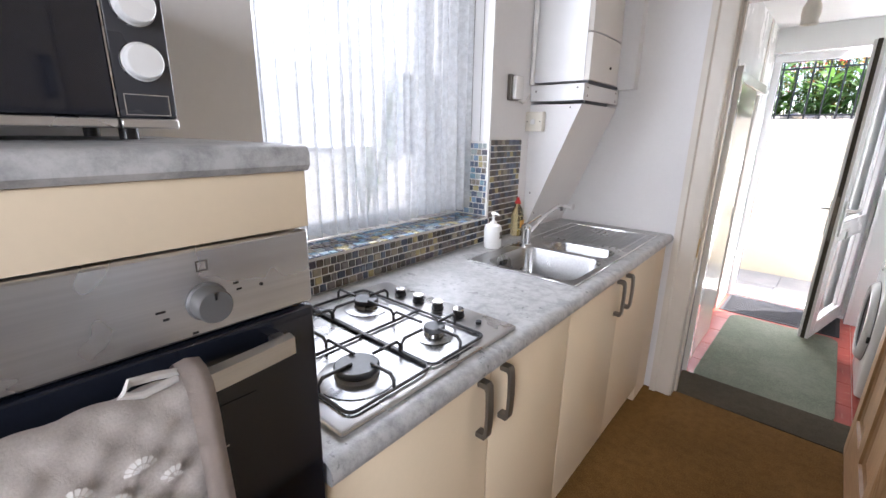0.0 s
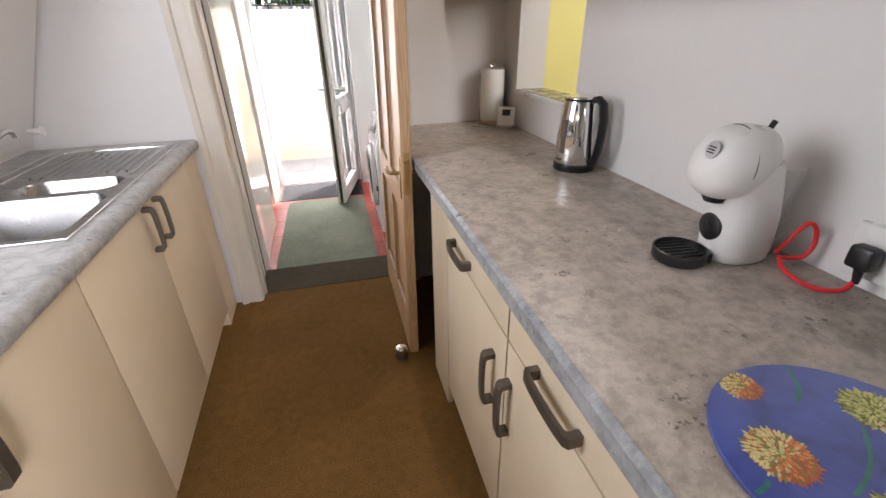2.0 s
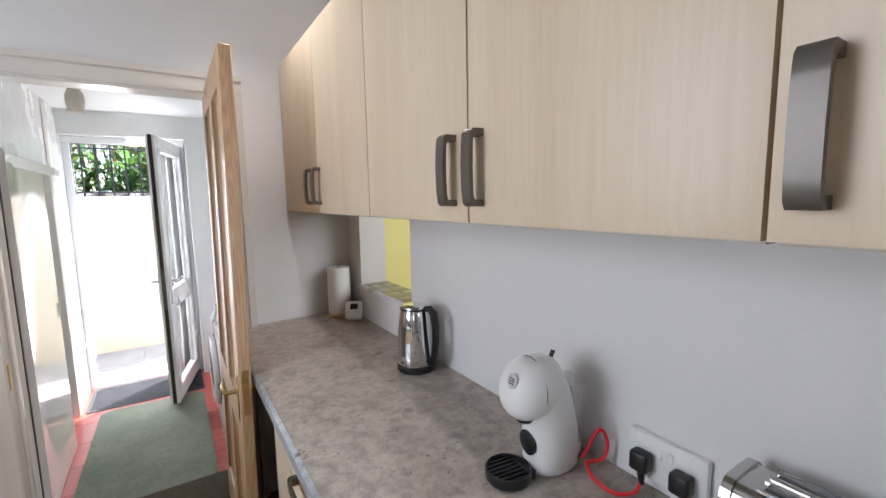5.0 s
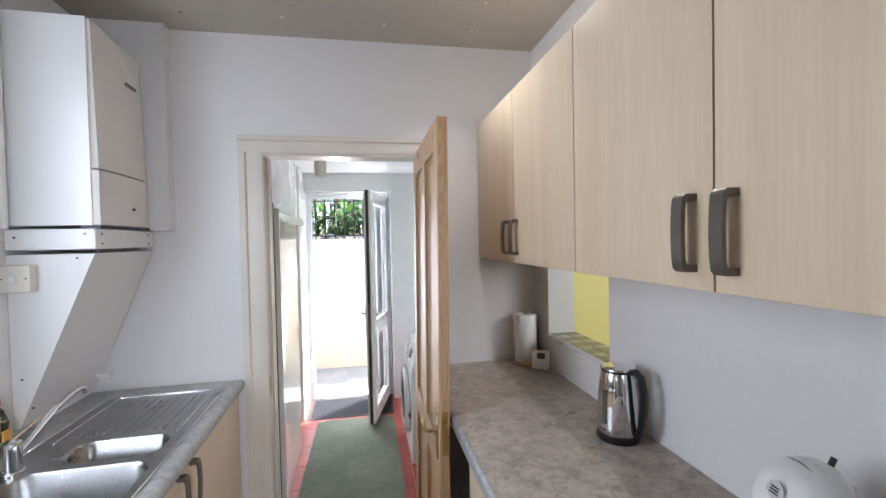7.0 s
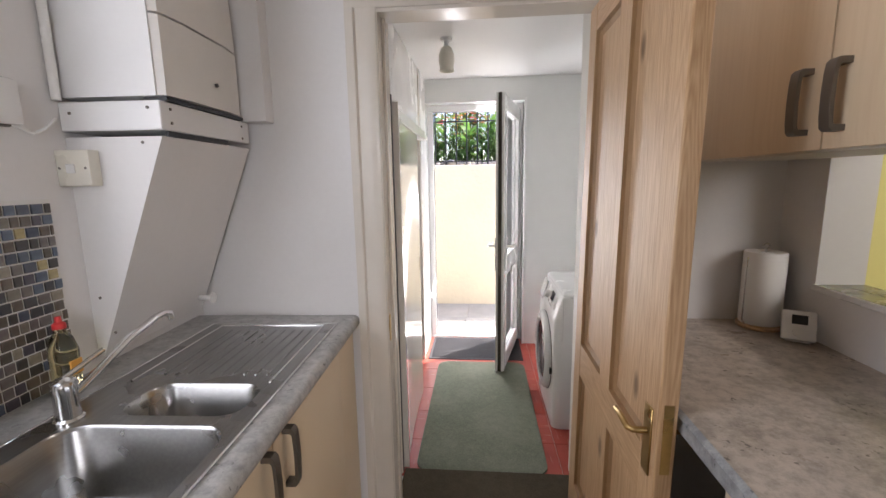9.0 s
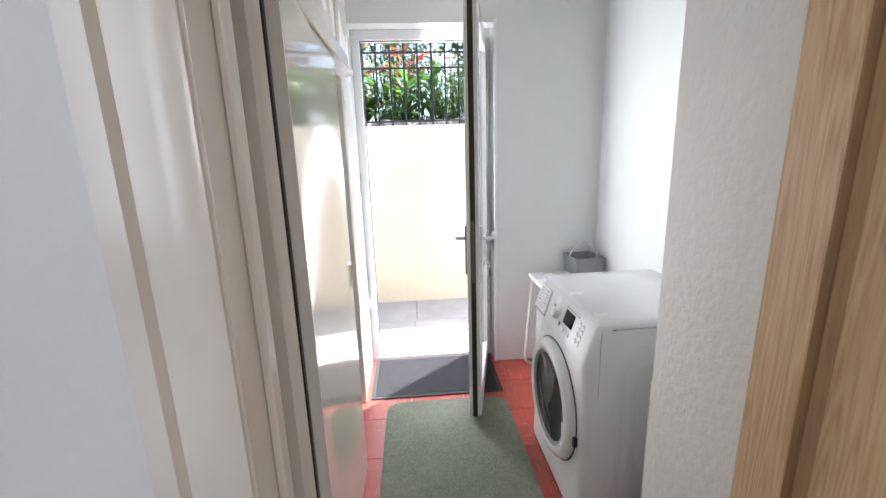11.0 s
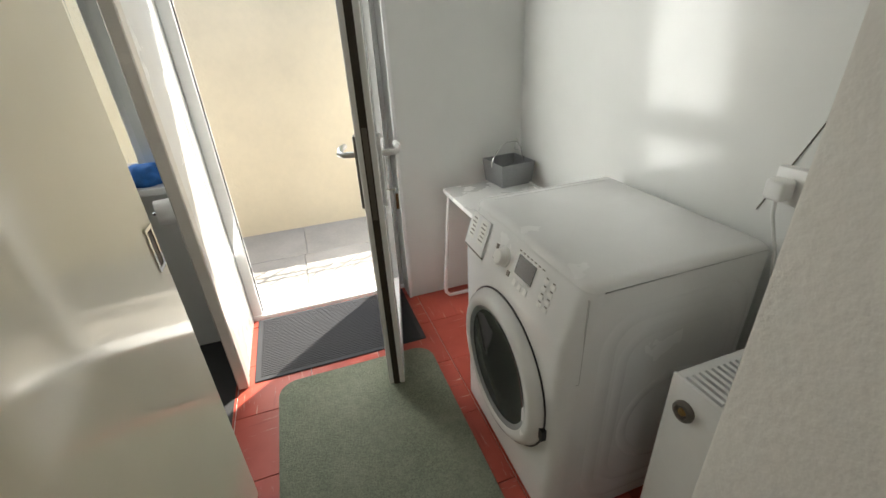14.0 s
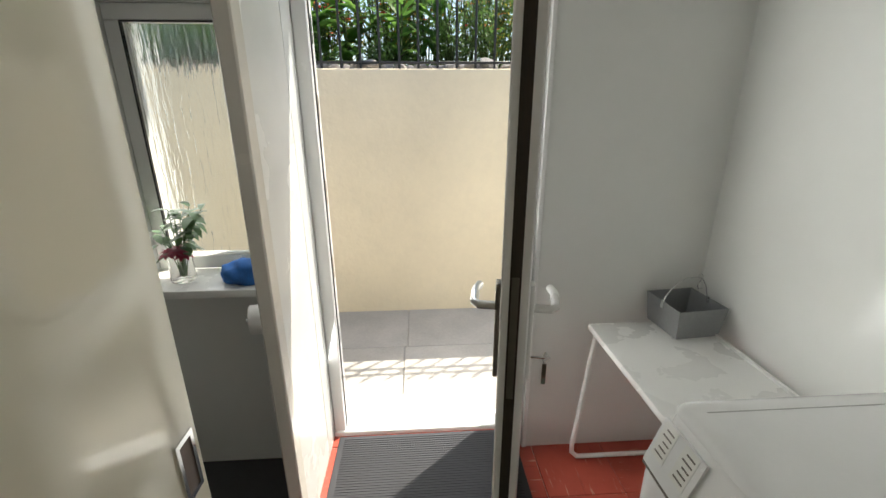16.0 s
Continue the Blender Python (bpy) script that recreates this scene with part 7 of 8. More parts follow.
def bench():
    b = thing("side_table", "low white table on bent tube legs behind the washing machine", "table", (0.99, 4.3, FLOOR_U))
    part("tabletop", soften(block(0.785, 1.195, 3.97, 4.545, 0.556, 0.58), 0.004, 2), WHITE_PLASTIC, b)
    part("back_lip", block(1.195, 1.203, 3.97, 4.545, 0.556, 0.588), WHITE_PLASTIC, b)
    tube_white = surface("white_tube", (0.8, 0.79, 0.77), 0.3)
    for y in (4.50, 4.0):
        bm = bmesh.new()
        tube(bm, [(0.80, y, 0.55), (0.795, y, 0.5), (0.765, y + 0.02, 0.03), (0.768, y + 0.02, -0.005), (0.79, y + 0.02, -0.029), (0.83, y + 0.02, -0.03), (1.15, y + 0.02, -0.03), (1.18, y + 0.02, -0.028), (1.19, y + 0.02, 0.0), (1.185, y, 0.5), (1.185, y, 0.55)], 0.0095, 10)
        part("leg", bm, tube_white, b)
    m = pose(1.116, 4.497, 0.5805, 0, 0, 5)
    c = thing("metal_planter", "grey metal box with a wire handle on the white table", "box", (1.112, 4.48, 0.58))
    zinc = surface("grey_zinc", (0.30, 0.31, 0.315), 0.45, 0.35, var=0.12)
    bm = bmesh.new()
    lo, hi, h, t = 0.082, 0.093, 0.11, 0.003
    rings = [[bm.verts.new((sx * r, sy * r, z)) for sx, sy in ((-1, -1), (1, -1), (1, 1), (-1, 1))] for r, z in ((lo, 0), (hi, h), (hi - t, h), (lo - t, t))]
    for r, s in zip(rings, rings[1:]):
        for k in range(4):
            bm.faces.new((r[k], r[(k + 1) % 4], s[(k + 1) % 4], s[k]))
    bm.faces.new(rings[0][::-1]), bm.faces.new(rings[-1])
    bm.transform(m)
    part("box", bm, zinc, c)
    bm = bmesh.new()
    tube(bm, [(-0.09, 0.0, 0.1), (-0.085, 0.0, 0.13), (-0.05, 0.0, 0.175), (-0.01, 0, 0.195), (0.03, 0, 0.195), (0.05, 0, 0.19), (0.07, 0, 0.16), (0.085, 0.0, 0.11), (0.09, 0, 0.1)], 0.0022, 8)
    bm.transform(m)
    part("handle", bm, CHROME, c, "thin wire handle")
    bm = bmesh.new()
    tube(bm, [(0.03, 0, 0.195), (0.04, 0, 0.208), (0.05, 0, 0.2), (0.045, 0, 0.185), (0.035, 0.0, 0.165), (0.04, 0, 0.15), (0.055, 0, 0.15)], 0.0022, 8)
    bm.transform(m)
    part("hook", bm, CHROME, c)
    for x in (-0.091, 0.091):
        bm = block(x - 0.003, x + 0.003, -0.007, 0.007, 0.085, 0.115)
        bm.transform(m)
        part("ear", bm, CHROME, c)
    bm = block(-0.06, -0.01, -0.0895, -0.088, 0.078, 0.086)
    bm.transform(m)
    part("print_bar", bm, WHITE_PLASTIC, c)


bench()


def radiator():
    r = thing("radiator", "white panel radiator with a slotted top and side valve", "radiator", (1.0, 3.1, 0.1))
    x0, x1, y0, y1, z0, z1 = 0.755, 1.225, 2.992, 3.106, 0.1, 0.668
    part("front_panel", soften(block(x0, x1, y1 - 0.02, y1, z0, z1 - 0.004), 0.004, 2), APPLIANCE, r)
    part("back_panel", soften(block(x0, x1, y0, y0 + 0.02, z0, z1 - 0.004), 0.004, 2), APPLIANCE, r)
    part("end_cover", soften(block(x0 - 0.006, x0 + 0.002, y0, y1, z0, z1), 0.004, 2), APPLIANCE, r)
    grille = part("grille_bed", block(x0 + 0.002, x1, y0 + 0.021, y1 - 0.021, z1 - 0.03, z1 - 0.012), SATIN, r)
    for k in range(30):
        x = x0 + 0.008 + k * 0.0152
        part("grille_bar", block(x, x + 0.008, y0 + 0.0205, y1 - 0.0205, z1 - 0.012, z1 - 0.001), APPLIANCE, r)
    v = part("valve", lathe(bmesh.new(), [(0, 0), (0.02, 0), (0.022, 0.006), (0.02, 0.012), (0.014, 0.014), (0.012, 0.008), (0, 0.008)], (x0 - 0.006, y1 - 0.045, z1 - 0.06), 24, pose(0, 0, 0, 0, -90, 0)), SATIN, r, "grey vent plug at the radiator end")
    part("valve_core", lathe(bmesh.new(), [(0, 0), (0.009, 0), (0.007, 0.006), (0, 0.008)], (x0 - 0.012, y1 - 0.045, z1 - 0.06), 12, pose(0, 0, 0, 0, -90, 0)), BRASS, v)
    for x in (x0 + 0.08, x1 - 0.08):
        part("bracket", block(x - 0.015, x + 0.015, STUB_Y, y0, 0.3, 0.33), APPLIANCE, r)
    for z in (0.0,):
        part("pipe", rod(bmesh.new(), (x0 + 0.05, y0 + 0.057, FLOOR_U), (x0 + 0.05, y0 + 0.057, z0 + 0.01), 0.0075, seg=12), CHROME, r)


radiator()


def utility_socket():
    s = thing("wall_socket", "white double socket with a white plug above the washing machine", "socket", (1.236, 3.26, 0.9))
    part("plate", soften(block(1.212, 1.2365, 3.18, 3.326, 0.862, 0.948), 0.004, 2), WHITE_PLASTIC, s)
    p = part("plug", soften(block(1.17, 1.2115, 3.272, 3.32, 0.876, 0.926), 0.009, 3), WHITE_PLASTIC, s, "white mains plug")
    bm = bmesh.new()
    tube(bm, [(1.19, 3.296, 0.876), (1.19, 3.292, 0.84), (1.2, 3.27, 0.76), (1.205, 3.25, 0.66), (1.21, 3.24, 0.5)], 0.0045, 8)
    part("cable", bm, WHITE_PLASTIC, p, "white mains cable")
    solid("wall_cable", rod(bmesh.new(), (1.2355, 3.36, 0.82), (1.2355, 3.18, 1.3), 0.0018, seg=6), SATIN, "thin grey wire on the utility wall", "cable")


utility_socket()


def mats():
    rug = bmesh.new()
    pts = []
    for cx, cy, st in ((0.55 - 0.08, 4.17 - 0.08, 0), (-0.115 + 0.08, 4.17 - 0.08, 90), (-0.115 + 0.08, 2.87 + 0.08, 180), (0.55 - 0.08, 2.87 + 0.08, 270)):
        r = 0.08
        for k in range(7):
            a = radians(st + k * 15)
            pts.append((cx + r * math.cos(a), cy + r * math.sin(a)))
    prism(rug, pts, "z", FLOOR_U + 0.0005, FLOOR_U + 0.011)
    soften(rug, 0.003, 1)
    solid("green_rug", rug, GREEN_RUG, "worn grey-green pile runner rug on the red tiles", "rug")
    m = thing("door_mat", "dark grey ribbed rubber door mat inside the back door", "door mat", (0.16, 4.48, FLOOR_U))
    part("base", soften(block(-0.215, 0.558, 4.225, 4.70, FLOOR_U + 0.0005, FLOOR_U + 0.007), 0.003, 1), DOOR_MAT, m)
    for k in range(36):
        y = 4.25 + k * 0.0122
        part("rib", block(-0.19, 0.533, y, y + 0.006, FLOOR_U + 0.007, FLOOR_U + 0.0095), DOOR_MAT, m)


mats()


def pendant():
    p = thing("pendant_lamp", "frosted glass tulip shade hanging from the utility ceiling", "ceiling light", (0.02, 3.6, 2.2))
    x, y = 0.02, 3.6
    part("rose", lathe(bmesh.new(), [(0, 0), (0.035, 0), (0.03, -0.015), (0.012, -0.02), (0, -0.02)], (x, y, U_CEIL), 24), WHITE_PLASTIC, p)
    part("holder", rod(bmesh.new(), (x, y, U_CEIL - 0.02), (x, y, U_CEIL - 0.06), 0.014, seg=16), WHITE_PLASTIC, p)
    part("shade", lathe(bmesh.new(), [(0.016, -0.045), (0.03, -0.055), (0.045, -0.09), (0.047, -0.13), (0.04, -0.165), (0.046, -0.185), (0.043, -0.185), (0.037, -0.165), (0.044, -0.13), (0.042, -0.09), (0.028, -0.058), (0.016, -0.049)], (x, y, U_CEIL), 28), surface("frosted_shade", (0.8, 0.76, 0.66), 0.3), p, "cream frosted glass shade")


pendant()


def toilet_window():
    w = thing("window_2", "white framed window with reeded glass in the toilet", "window", (-0.7, 4.7, 0.77), kind="structure")
    x0, x1, z0, z1 = -0.80, -0.42, 0.79, 1.66
    y0, y1 = 4.68, 4.74
    for a, b, c, d in ((x0, x1, z0, z0 + 0.05), (x0, x1, z1 - 0.05, z1), (x0, x0 + 0.05, z0 + 0.05, z1 - 0.05), (x1 - 0.05, x1, z0 + 0.05, z1 - 0.05)):
        part("frame_bar", soften(block(a, b, y0, y1, c, d), 0.004, 1), UPVC, w)
    pane = part("pane", block(x0 + 0.05, x1 - 0.05, 4.705, 4.712, z0 + 0.05, z1 - 0.05), FROSTED, w, "reeded obscure glass")
    pane.visible_shadow = False
    part("seal", block(x0 + 0.048, x0 + 0.053, y0 - 0.002, y0 + 0.01, z0 + 0.05, z1 - 0.05), BLACK, w)
    part("seal", block(x0 + 0.05, x1 - 0.05, y0 - 0.002, y0 + 0.01, z1 - 0.054, z1 - 0.049), BLACK, w)
    part("window_sill", soften(block(-0.95, -0.285, 4.47, 4.68, 0.762, 0.79), 0.004, 2), WHITE_PLASTIC, w, "white plastic window sill")
    v = thing("flower_vase", "glass jar of leaves and dark red flowers on the window sill", "vase", (-0.66, 4.56, 0.79))
    x, y, z = -0.655, 4.565, 0.7905
    g = part("jar", lathe(bmesh.new(), [(0, 0), (0.036, 0), (0.04, 0.006), (0.038, 0.07), (0.042, 0.1), (0.039, 0.1), (0.035, 0.07), (0.036, 0.01), (0, 0.008)], (x, y, z), 28), GLASS, v, "clear glass jar")
    g.visible_shadow = False
    green, red = surface("vase_leaf", (0.04, 0.10, 0.02), 0.45, var=0.4, scale=30), surface("dark_red_petal", (0.28, 0.012, 0.04), 0.5, var=0.3, scale=40)
    rng = random.Random(4)
    stems, leaves = bmesh.new(), bmesh.new()
    for k in range(16):
        a, lean, h = rng.uniform(0, math.tau), rng.uniform(0.015, 0.11), rng.uniform(0.13, 0.29)
        tip = Vector((x + lean * math.cos(a), y + lean * math.sin(a) * 0.7, z + h))
        tube(stems, [(x + 0.01 * math.cos(a), y + 0.01 * math.sin(a), z + 0.02), (x + lean * 0.4 * math.cos(a), y + lean * 0.3 * math.sin(a), z + h * 0.6), tip], 0.0016, 5)
        for q in range(4):
            leaf_blade(leaves, tip - Vector((0, 0, 0.012 * q)), rng.uniform(0, math.tau), rng.uniform(-0.2, 0.6), rng.uniform(0.045, 0.075), rng.uniform(0.022, 0.034), 3)
    part("stem", stems, green, v)
    part("foliage", leaves, green, v)
    for dx, dz in ((0.0, 0.11), (0.028, 0.1), (-0.02, 0.105), (0.012, 0.118)):
        bm = bmesh.new()
        for ring_n, (n, rr, up) in enumerate(((9, 0.036, 0.2), (7, 0.026, 0.6), (5, 0.017, 1.0))):
            for q in range(n):
                leaf_blade(bm, Vector((x + dx, y - 0.025, z + dz + ring_n * 0.004)), q * math.tau / n + ring_n, up, rr, rr * 0.55, 2)
        part("flower", bm, red, v, "dark red bloom")
    s = bmesh.new()
    bmesh.ops.create_icosphere(s, subdivisions=4, radius=1.0)
    for p in s.verts:
        n = noise.noise(p.co * 1.8) * 0.22 + noise.noise(p.co * 5) * 0.08
        p.co = Vector((-0.43 + p.co.x * 0.085 * (1 + n), 4.55 + p.co.y * 0.06 * (1 + n), max(0.7905, 0.822 + p.co.z * 0.05 * (1 + n))))
    solid("blue_cloth", s, surface("blue_cloth_weave", (0.03, 0.16, 0.5), 0.8, var=0.25, scale=30, grain=300, relief=0.5), "crumpled bright blue cloth on the window sill", "cloth", smooth=180)
    h = thing("toilet_roll", "white toilet roll on a holder at the partition", "toilet roll", (-0.35, 4.43, 0.7))
    m = pose(-0.385, 4.40, 0.715, 0, 90, 12)
    bm = lathe(bmesh.new(), [(0.02, 0.0), (0.045, 0.0), (0.047, 0.003), (0.047, 0.097), (0.045, 0.1), (0.02, 0.1), (0.02, 0.0)], (0, 0, 0), 32, m)
    part("roll", bm, surface("toilet_paper", (0.85, 0.84, 0.82), 0.9, grain=60, relief=0.3), h)
    bm = bmesh.new()
    tube(bm, [m @ Vector(p) for p in ((0, 0, -0.012), (0, 0, 0.105))], 0.006, 10)
    tube(bm, [m @ Vector((0, 0, 0.105)), (-0.277, 4.40, 0.715)], 0.006, 10)
    part("holder", bm, CHROME, h)
    part("core", lathe(bmesh.new(), [(0.019, -0.001), (0.021, -0.001), (0.021, 0.1), (0.019, 0.1)], (0, 0, 0), 24, m), surface("card_core", (0.3, 0.24, 0.18), 0.9), h)


def leaf_blade(bm, base, turn, rise, length, wide, steps=4, droop=0.5):
    """A pointed leaf that bends down towards its tip."""
    ahead, side = Vector((math.cos(turn), math.sin(turn), 0)), Vector((-math.sin(turn), math.cos(turn), 0))
    last = None
    for k in range(steps + 1):
        u = k / steps
        c = base + ahead * length * u + Vector((0, 0, length * (rise * u - droop * u * u)))
        w = wide * (math.sin(math.pi * min(1.0, 0.12 + 0.88 * u)) ** 0.8) * 0.5 if k < steps else 0.0
        row = [bm.verts.new(c - side * w), bm.verts.new(c + side * w + Vector((0, 0, 0)))] if w > 0 else [bm.verts.new(c)]
        if last:
            bm.faces.new((last[0], last[1], *row[::-1]) if len(row) == 2 else (last[0], last[1], row[0]))
        last = row


toilet_window()

# ==== outdoors ====
def railing():
    y, base = FENCE_Y + 0.12, WALL_TOP + 0.045
    f = thing("garden_railing", "black iron railing on the garden wall", "railing", (0, y, WALL_TOP))
    for z in (base, 2.1, 2.235):
        part("rail", block(-3.6, 3.6, y - 0.009, y + 0.009, z - 0.008, z + 0.008, soft=0.002), RAIL, f)
    first = None
    for k in range(56):
        x = -3.5 + k * 0.127
        tall = 2.36
        if first is None:
            bm = rod(bmesh.new(), (x, y, WALL_TOP - 0.02), (x, y, tall), 0.0085, seg=8)
            rod(bm, (x, y, tall), (x, y, tall + 0.05), 0.012, 0.002, seg=8)
            first = part("bar", bm, RAIL, f)
        else:
            ob = first.copy()
            scene.collection.objects.link(ob)
            ob.location = (0.127 * k, 0, 0)


railing()


def edging():
    rng = random.Random(9)
    holder = thing("stone_edging", "row of rough grey stones along the top of the garden wall", "stones", (0, FENCE_Y + 0.2, WALL_TOP))
    meshes = []
    for k in range(6):
        bm = bmesh.new()
        bmesh.ops.create_icosphere(bm, subdivisions=2, radius=0.5)
        for v in bm.verts:
            v.co = v.co * (1 + 0.35 * noise.noise(v.co * 2.5 + Vector((k * 7, 0, 0))))
            v.co.z *= 0.6
        meshes.append(mesh_of("stone", bm, STONE, 35))
    x = -2.4
    while x < 2.6:
        s = rng.uniform(0.07, 0.15)
        ob = new("stone", rng.choice(meshes))
        ob.parent = holder
        ob.matrix_parent_inverse = BASES[holder.name]
        ob.matrix_basis = Matrix.Translation((x, FENCE_Y + 0.2 + rng.uniform(-0.02, 0.03), WALL_TOP + s * 0.2)) @ Euler((rng.uniform(-0.3, 0.3), rng.uniform(-0.3, 0.3), rng.uniform(0, 6))).to_matrix().to_4x4() @ Matrix.Scale(s, 4)
        x += s * 0.8


edging()


def leaf_mat(name, dark, pale, rough=0.4):
    m, tree, shader = graph(name)
    chance = tree.nodes.new("ShaderNodeNewGeometry").outputs["Random Per Island"]
    c = ramp(tree, chance, ((0.0, dark), (1.0, pale)))
    c = mix(tree, 0.3, c, ramp(tree, noise_of(tree, coords(tree), 30.0), ((0.3, dark), (0.7, pale))))
    tree.links.new(c, shader.inputs["Base Color"])
    shader.inputs["Roughness"].default_value = rough
    thin = tree.nodes.new("ShaderNodeBsdfTranslucent")
    tree.links.new(c, thin.inputs["Color"])
    blend = tree.nodes.new("ShaderNodeMixShader")
    blend.inputs[0].default_value = 0.5
    tree.links.new(shader.outputs[0], blend.inputs[1])
    tree.links.new(thin.outputs[0], blend.inputs[2])
    tree.links.new(blend.outputs[0], tree.nodes["Material Output"].inputs["Surface"])
    return m


BROAD = leaf_mat("broad_leaf", (0.05, 0.13, 0.025), (0.22, 0.42, 0.09), 0.3)
SMALL = leaf_mat("shrub_leaf", (0.04, 0.10, 0.025), (0.20, 0.34, 0.09))
YELLOW_LEAF = leaf_mat("yellow_leaf", (0.30, 0.28, 0.03), (0.65, 0.55, 0.08))
PETAL = leaf_mat("red_petal", (0.4, 0.015, 0.03), (0.75, 0.06, 0.06))
ORANGE = leaf_mat("orange_petal", (0.6, 0.12, 0.03), (0.8, 0.3, 0.06))
TWIG = surface("plant_stem", (0.06, 0.09, 0.03), 0.7, var=0.3)
BED = 1.5


def lily_plant(x, y, rng, tall):
    p = thing("broad_leaved_plant", "lush plant with long broad green leaves", "plant", (x, y, BED), group="garden plants")
    leaves, stems = bmesh.new(), bmesh.new()
    for s in range(5):
        a = rng.uniform(0, math.tau)
        top = Vector((x + 0.1 * math.cos(a), y + 0.1 * math.sin(a), BED + tall * rng.uniform(0.7, 1.0)))
        root = Vector((x + 0.04 * math.cos(a), y + 0.04 * math.sin(a), BED))
        tube(stems, [root, (root + top) / 2 + Vector((0.01, 0, 0)), top], 0.007, 6)
        for k in range(8):
            u = 0.15 + 0.85 * k / 7
            leaf_blade(leaves, root.lerp(top, u), rng.uniform(0, math.tau), rng.uniform(0.5, 1.2), rng.uniform(0.22, 0.38), rng.uniform(0.05, 0.085), 6, 0.8)
    part("stem", stems, TWIG, p)
    part("foliage", leaves, BROAD, p, smooth=60)
    return p


def shrub(x, y, rng, tall, wide, leaf, label, count=700, flowers=None, big=1.0):
    p = thing("shrub", label, "shrub", (x, y, BED), group="garden shrubs")
    stems, leaves = bmesh.new(), bmesh.new()
    tips = []
    for s in range(22):
        a, r = rng.uniform(0, math.tau), wide * math.sqrt(rng.random())
        top = Vector((x + r * math.cos(a), y + r * math.sin(a) * 0.7, BED + tall * rng.uniform(0.45, 1.0)))
        root = Vector((x + r * 0.2 * math.cos(a), y + r * 0.2 * math.sin(a), BED))
        bend = root.lerp(top, 0.5) + Vector((rng.uniform(-0.04, 0.04), rng.uniform(-0.04, 0.04), 0.05))
        tube(stems, [root, bend, top], 0.004, 5)
        tips.append((root, bend, top))
    for k in range(count):
        root, bend, top = rng.choice(tips)
        u = rng.uniform(0.15, 1.0)
        c = root.lerp(bend, u * 2) if u < 0.5 else bend.lerp(top, u * 2 - 1)
        c = c + Vector((rng.gauss(0, 0.035 * big), rng.gauss(0, 0.035 * big), rng.gauss(0, 0.03 * big)))
        leaf_blade(leaves, c, rng.uniform(0, math.tau), rng.uniform(-0.3, 1.0), big * rng.uniform(0.025, 0.06), big * rng.uniform(0.01, 0.022), 2)
    part("stem", stems, TWIG, p)
    part("foliage", leaves, leaf, p)
    if flowers:
        bm = bmesh.new()
        for k in range(28):
            root, bend, top = rng.choice(tips)
            c = top + Vector((rng.gauss(0, 0.05), rng.gauss(0, 0.05), rng.gauss(0.02, 0.04)))
            for q in range(6):
                leaf_blade(bm, c, q * 1.05, 0.5, rng.uniform(0.03, 0.06), 0.022, 2)
        part("blossom", bm, flowers, p)
    return p


def garden():
    rng = random.Random(12)
    for x, y, h in ((-1.1, 6.62, 0.55), (-0.62, 6.58, 0.6), (-0.3, 6.75, 0.72), (0.02, 6.62, 0.62), (-0.85, 6.95, 0.8), (0.3, 6.9, 0.75), (1.5, 6.7, 0.6), (-1.6, 6.7, 0.6)):
        lily_plant(x, y, rng, h)
    for x, y, h, w in ((0.42, 6.55, 0.62, 0.26), (0.75, 6.6, 0.68, 0.28), (1.1, 6.62, 0.62, 0.28), (-1.35, 6.55, 0.5, 0.25), (0.6, 6.95, 0.85, 0.3), (-0.05, 6.5, 0.3, 0.22), (-0.6, 6.48, 0.26, 0.22), (1.8, 6.6, 0.6, 0.3), (-2.0, 6.6, 0.6, 0.3)):
        shrub(x, y, rng, h, w, SMALL, "bushy shrub with small green leaves", 900)
    for x, y, h in ((-0.55, 6.9, 0.82), (-0.1, 6.95, 0.9), (-1.1, 7.0, 0.85), (0.25, 7.1, 0.95)):
        shrub(x, y, rng, h, 0.3, BROAD, "green shrub with red blossom", 500, PETAL)
    for x, y, h in ((0.5, 7.2, 1.05), (-0.3, 7.3, 1.1), (1.0, 7.2, 1.0), (-0.8, 7.3, 1.05), (0.1, 7.5, 1.2), (1.6, 7.3, 1.1), (-1.3, 7.4, 1.1)):
        shrub(x, y, rng, h, 0.34, YELLOW_LEAF, "yellow-leaved shrub with orange blossom", 700, ORANGE)
    for k in range(9):
        shrub(-3.6 + k * 0.9, 8.3 + rng.uniform(-0.2, 0.3), rng, 2.6, 0.75, SMALL if k % 2 else BROAD, "dense green hedge shrub", 1500, None, 3.2)


garden()


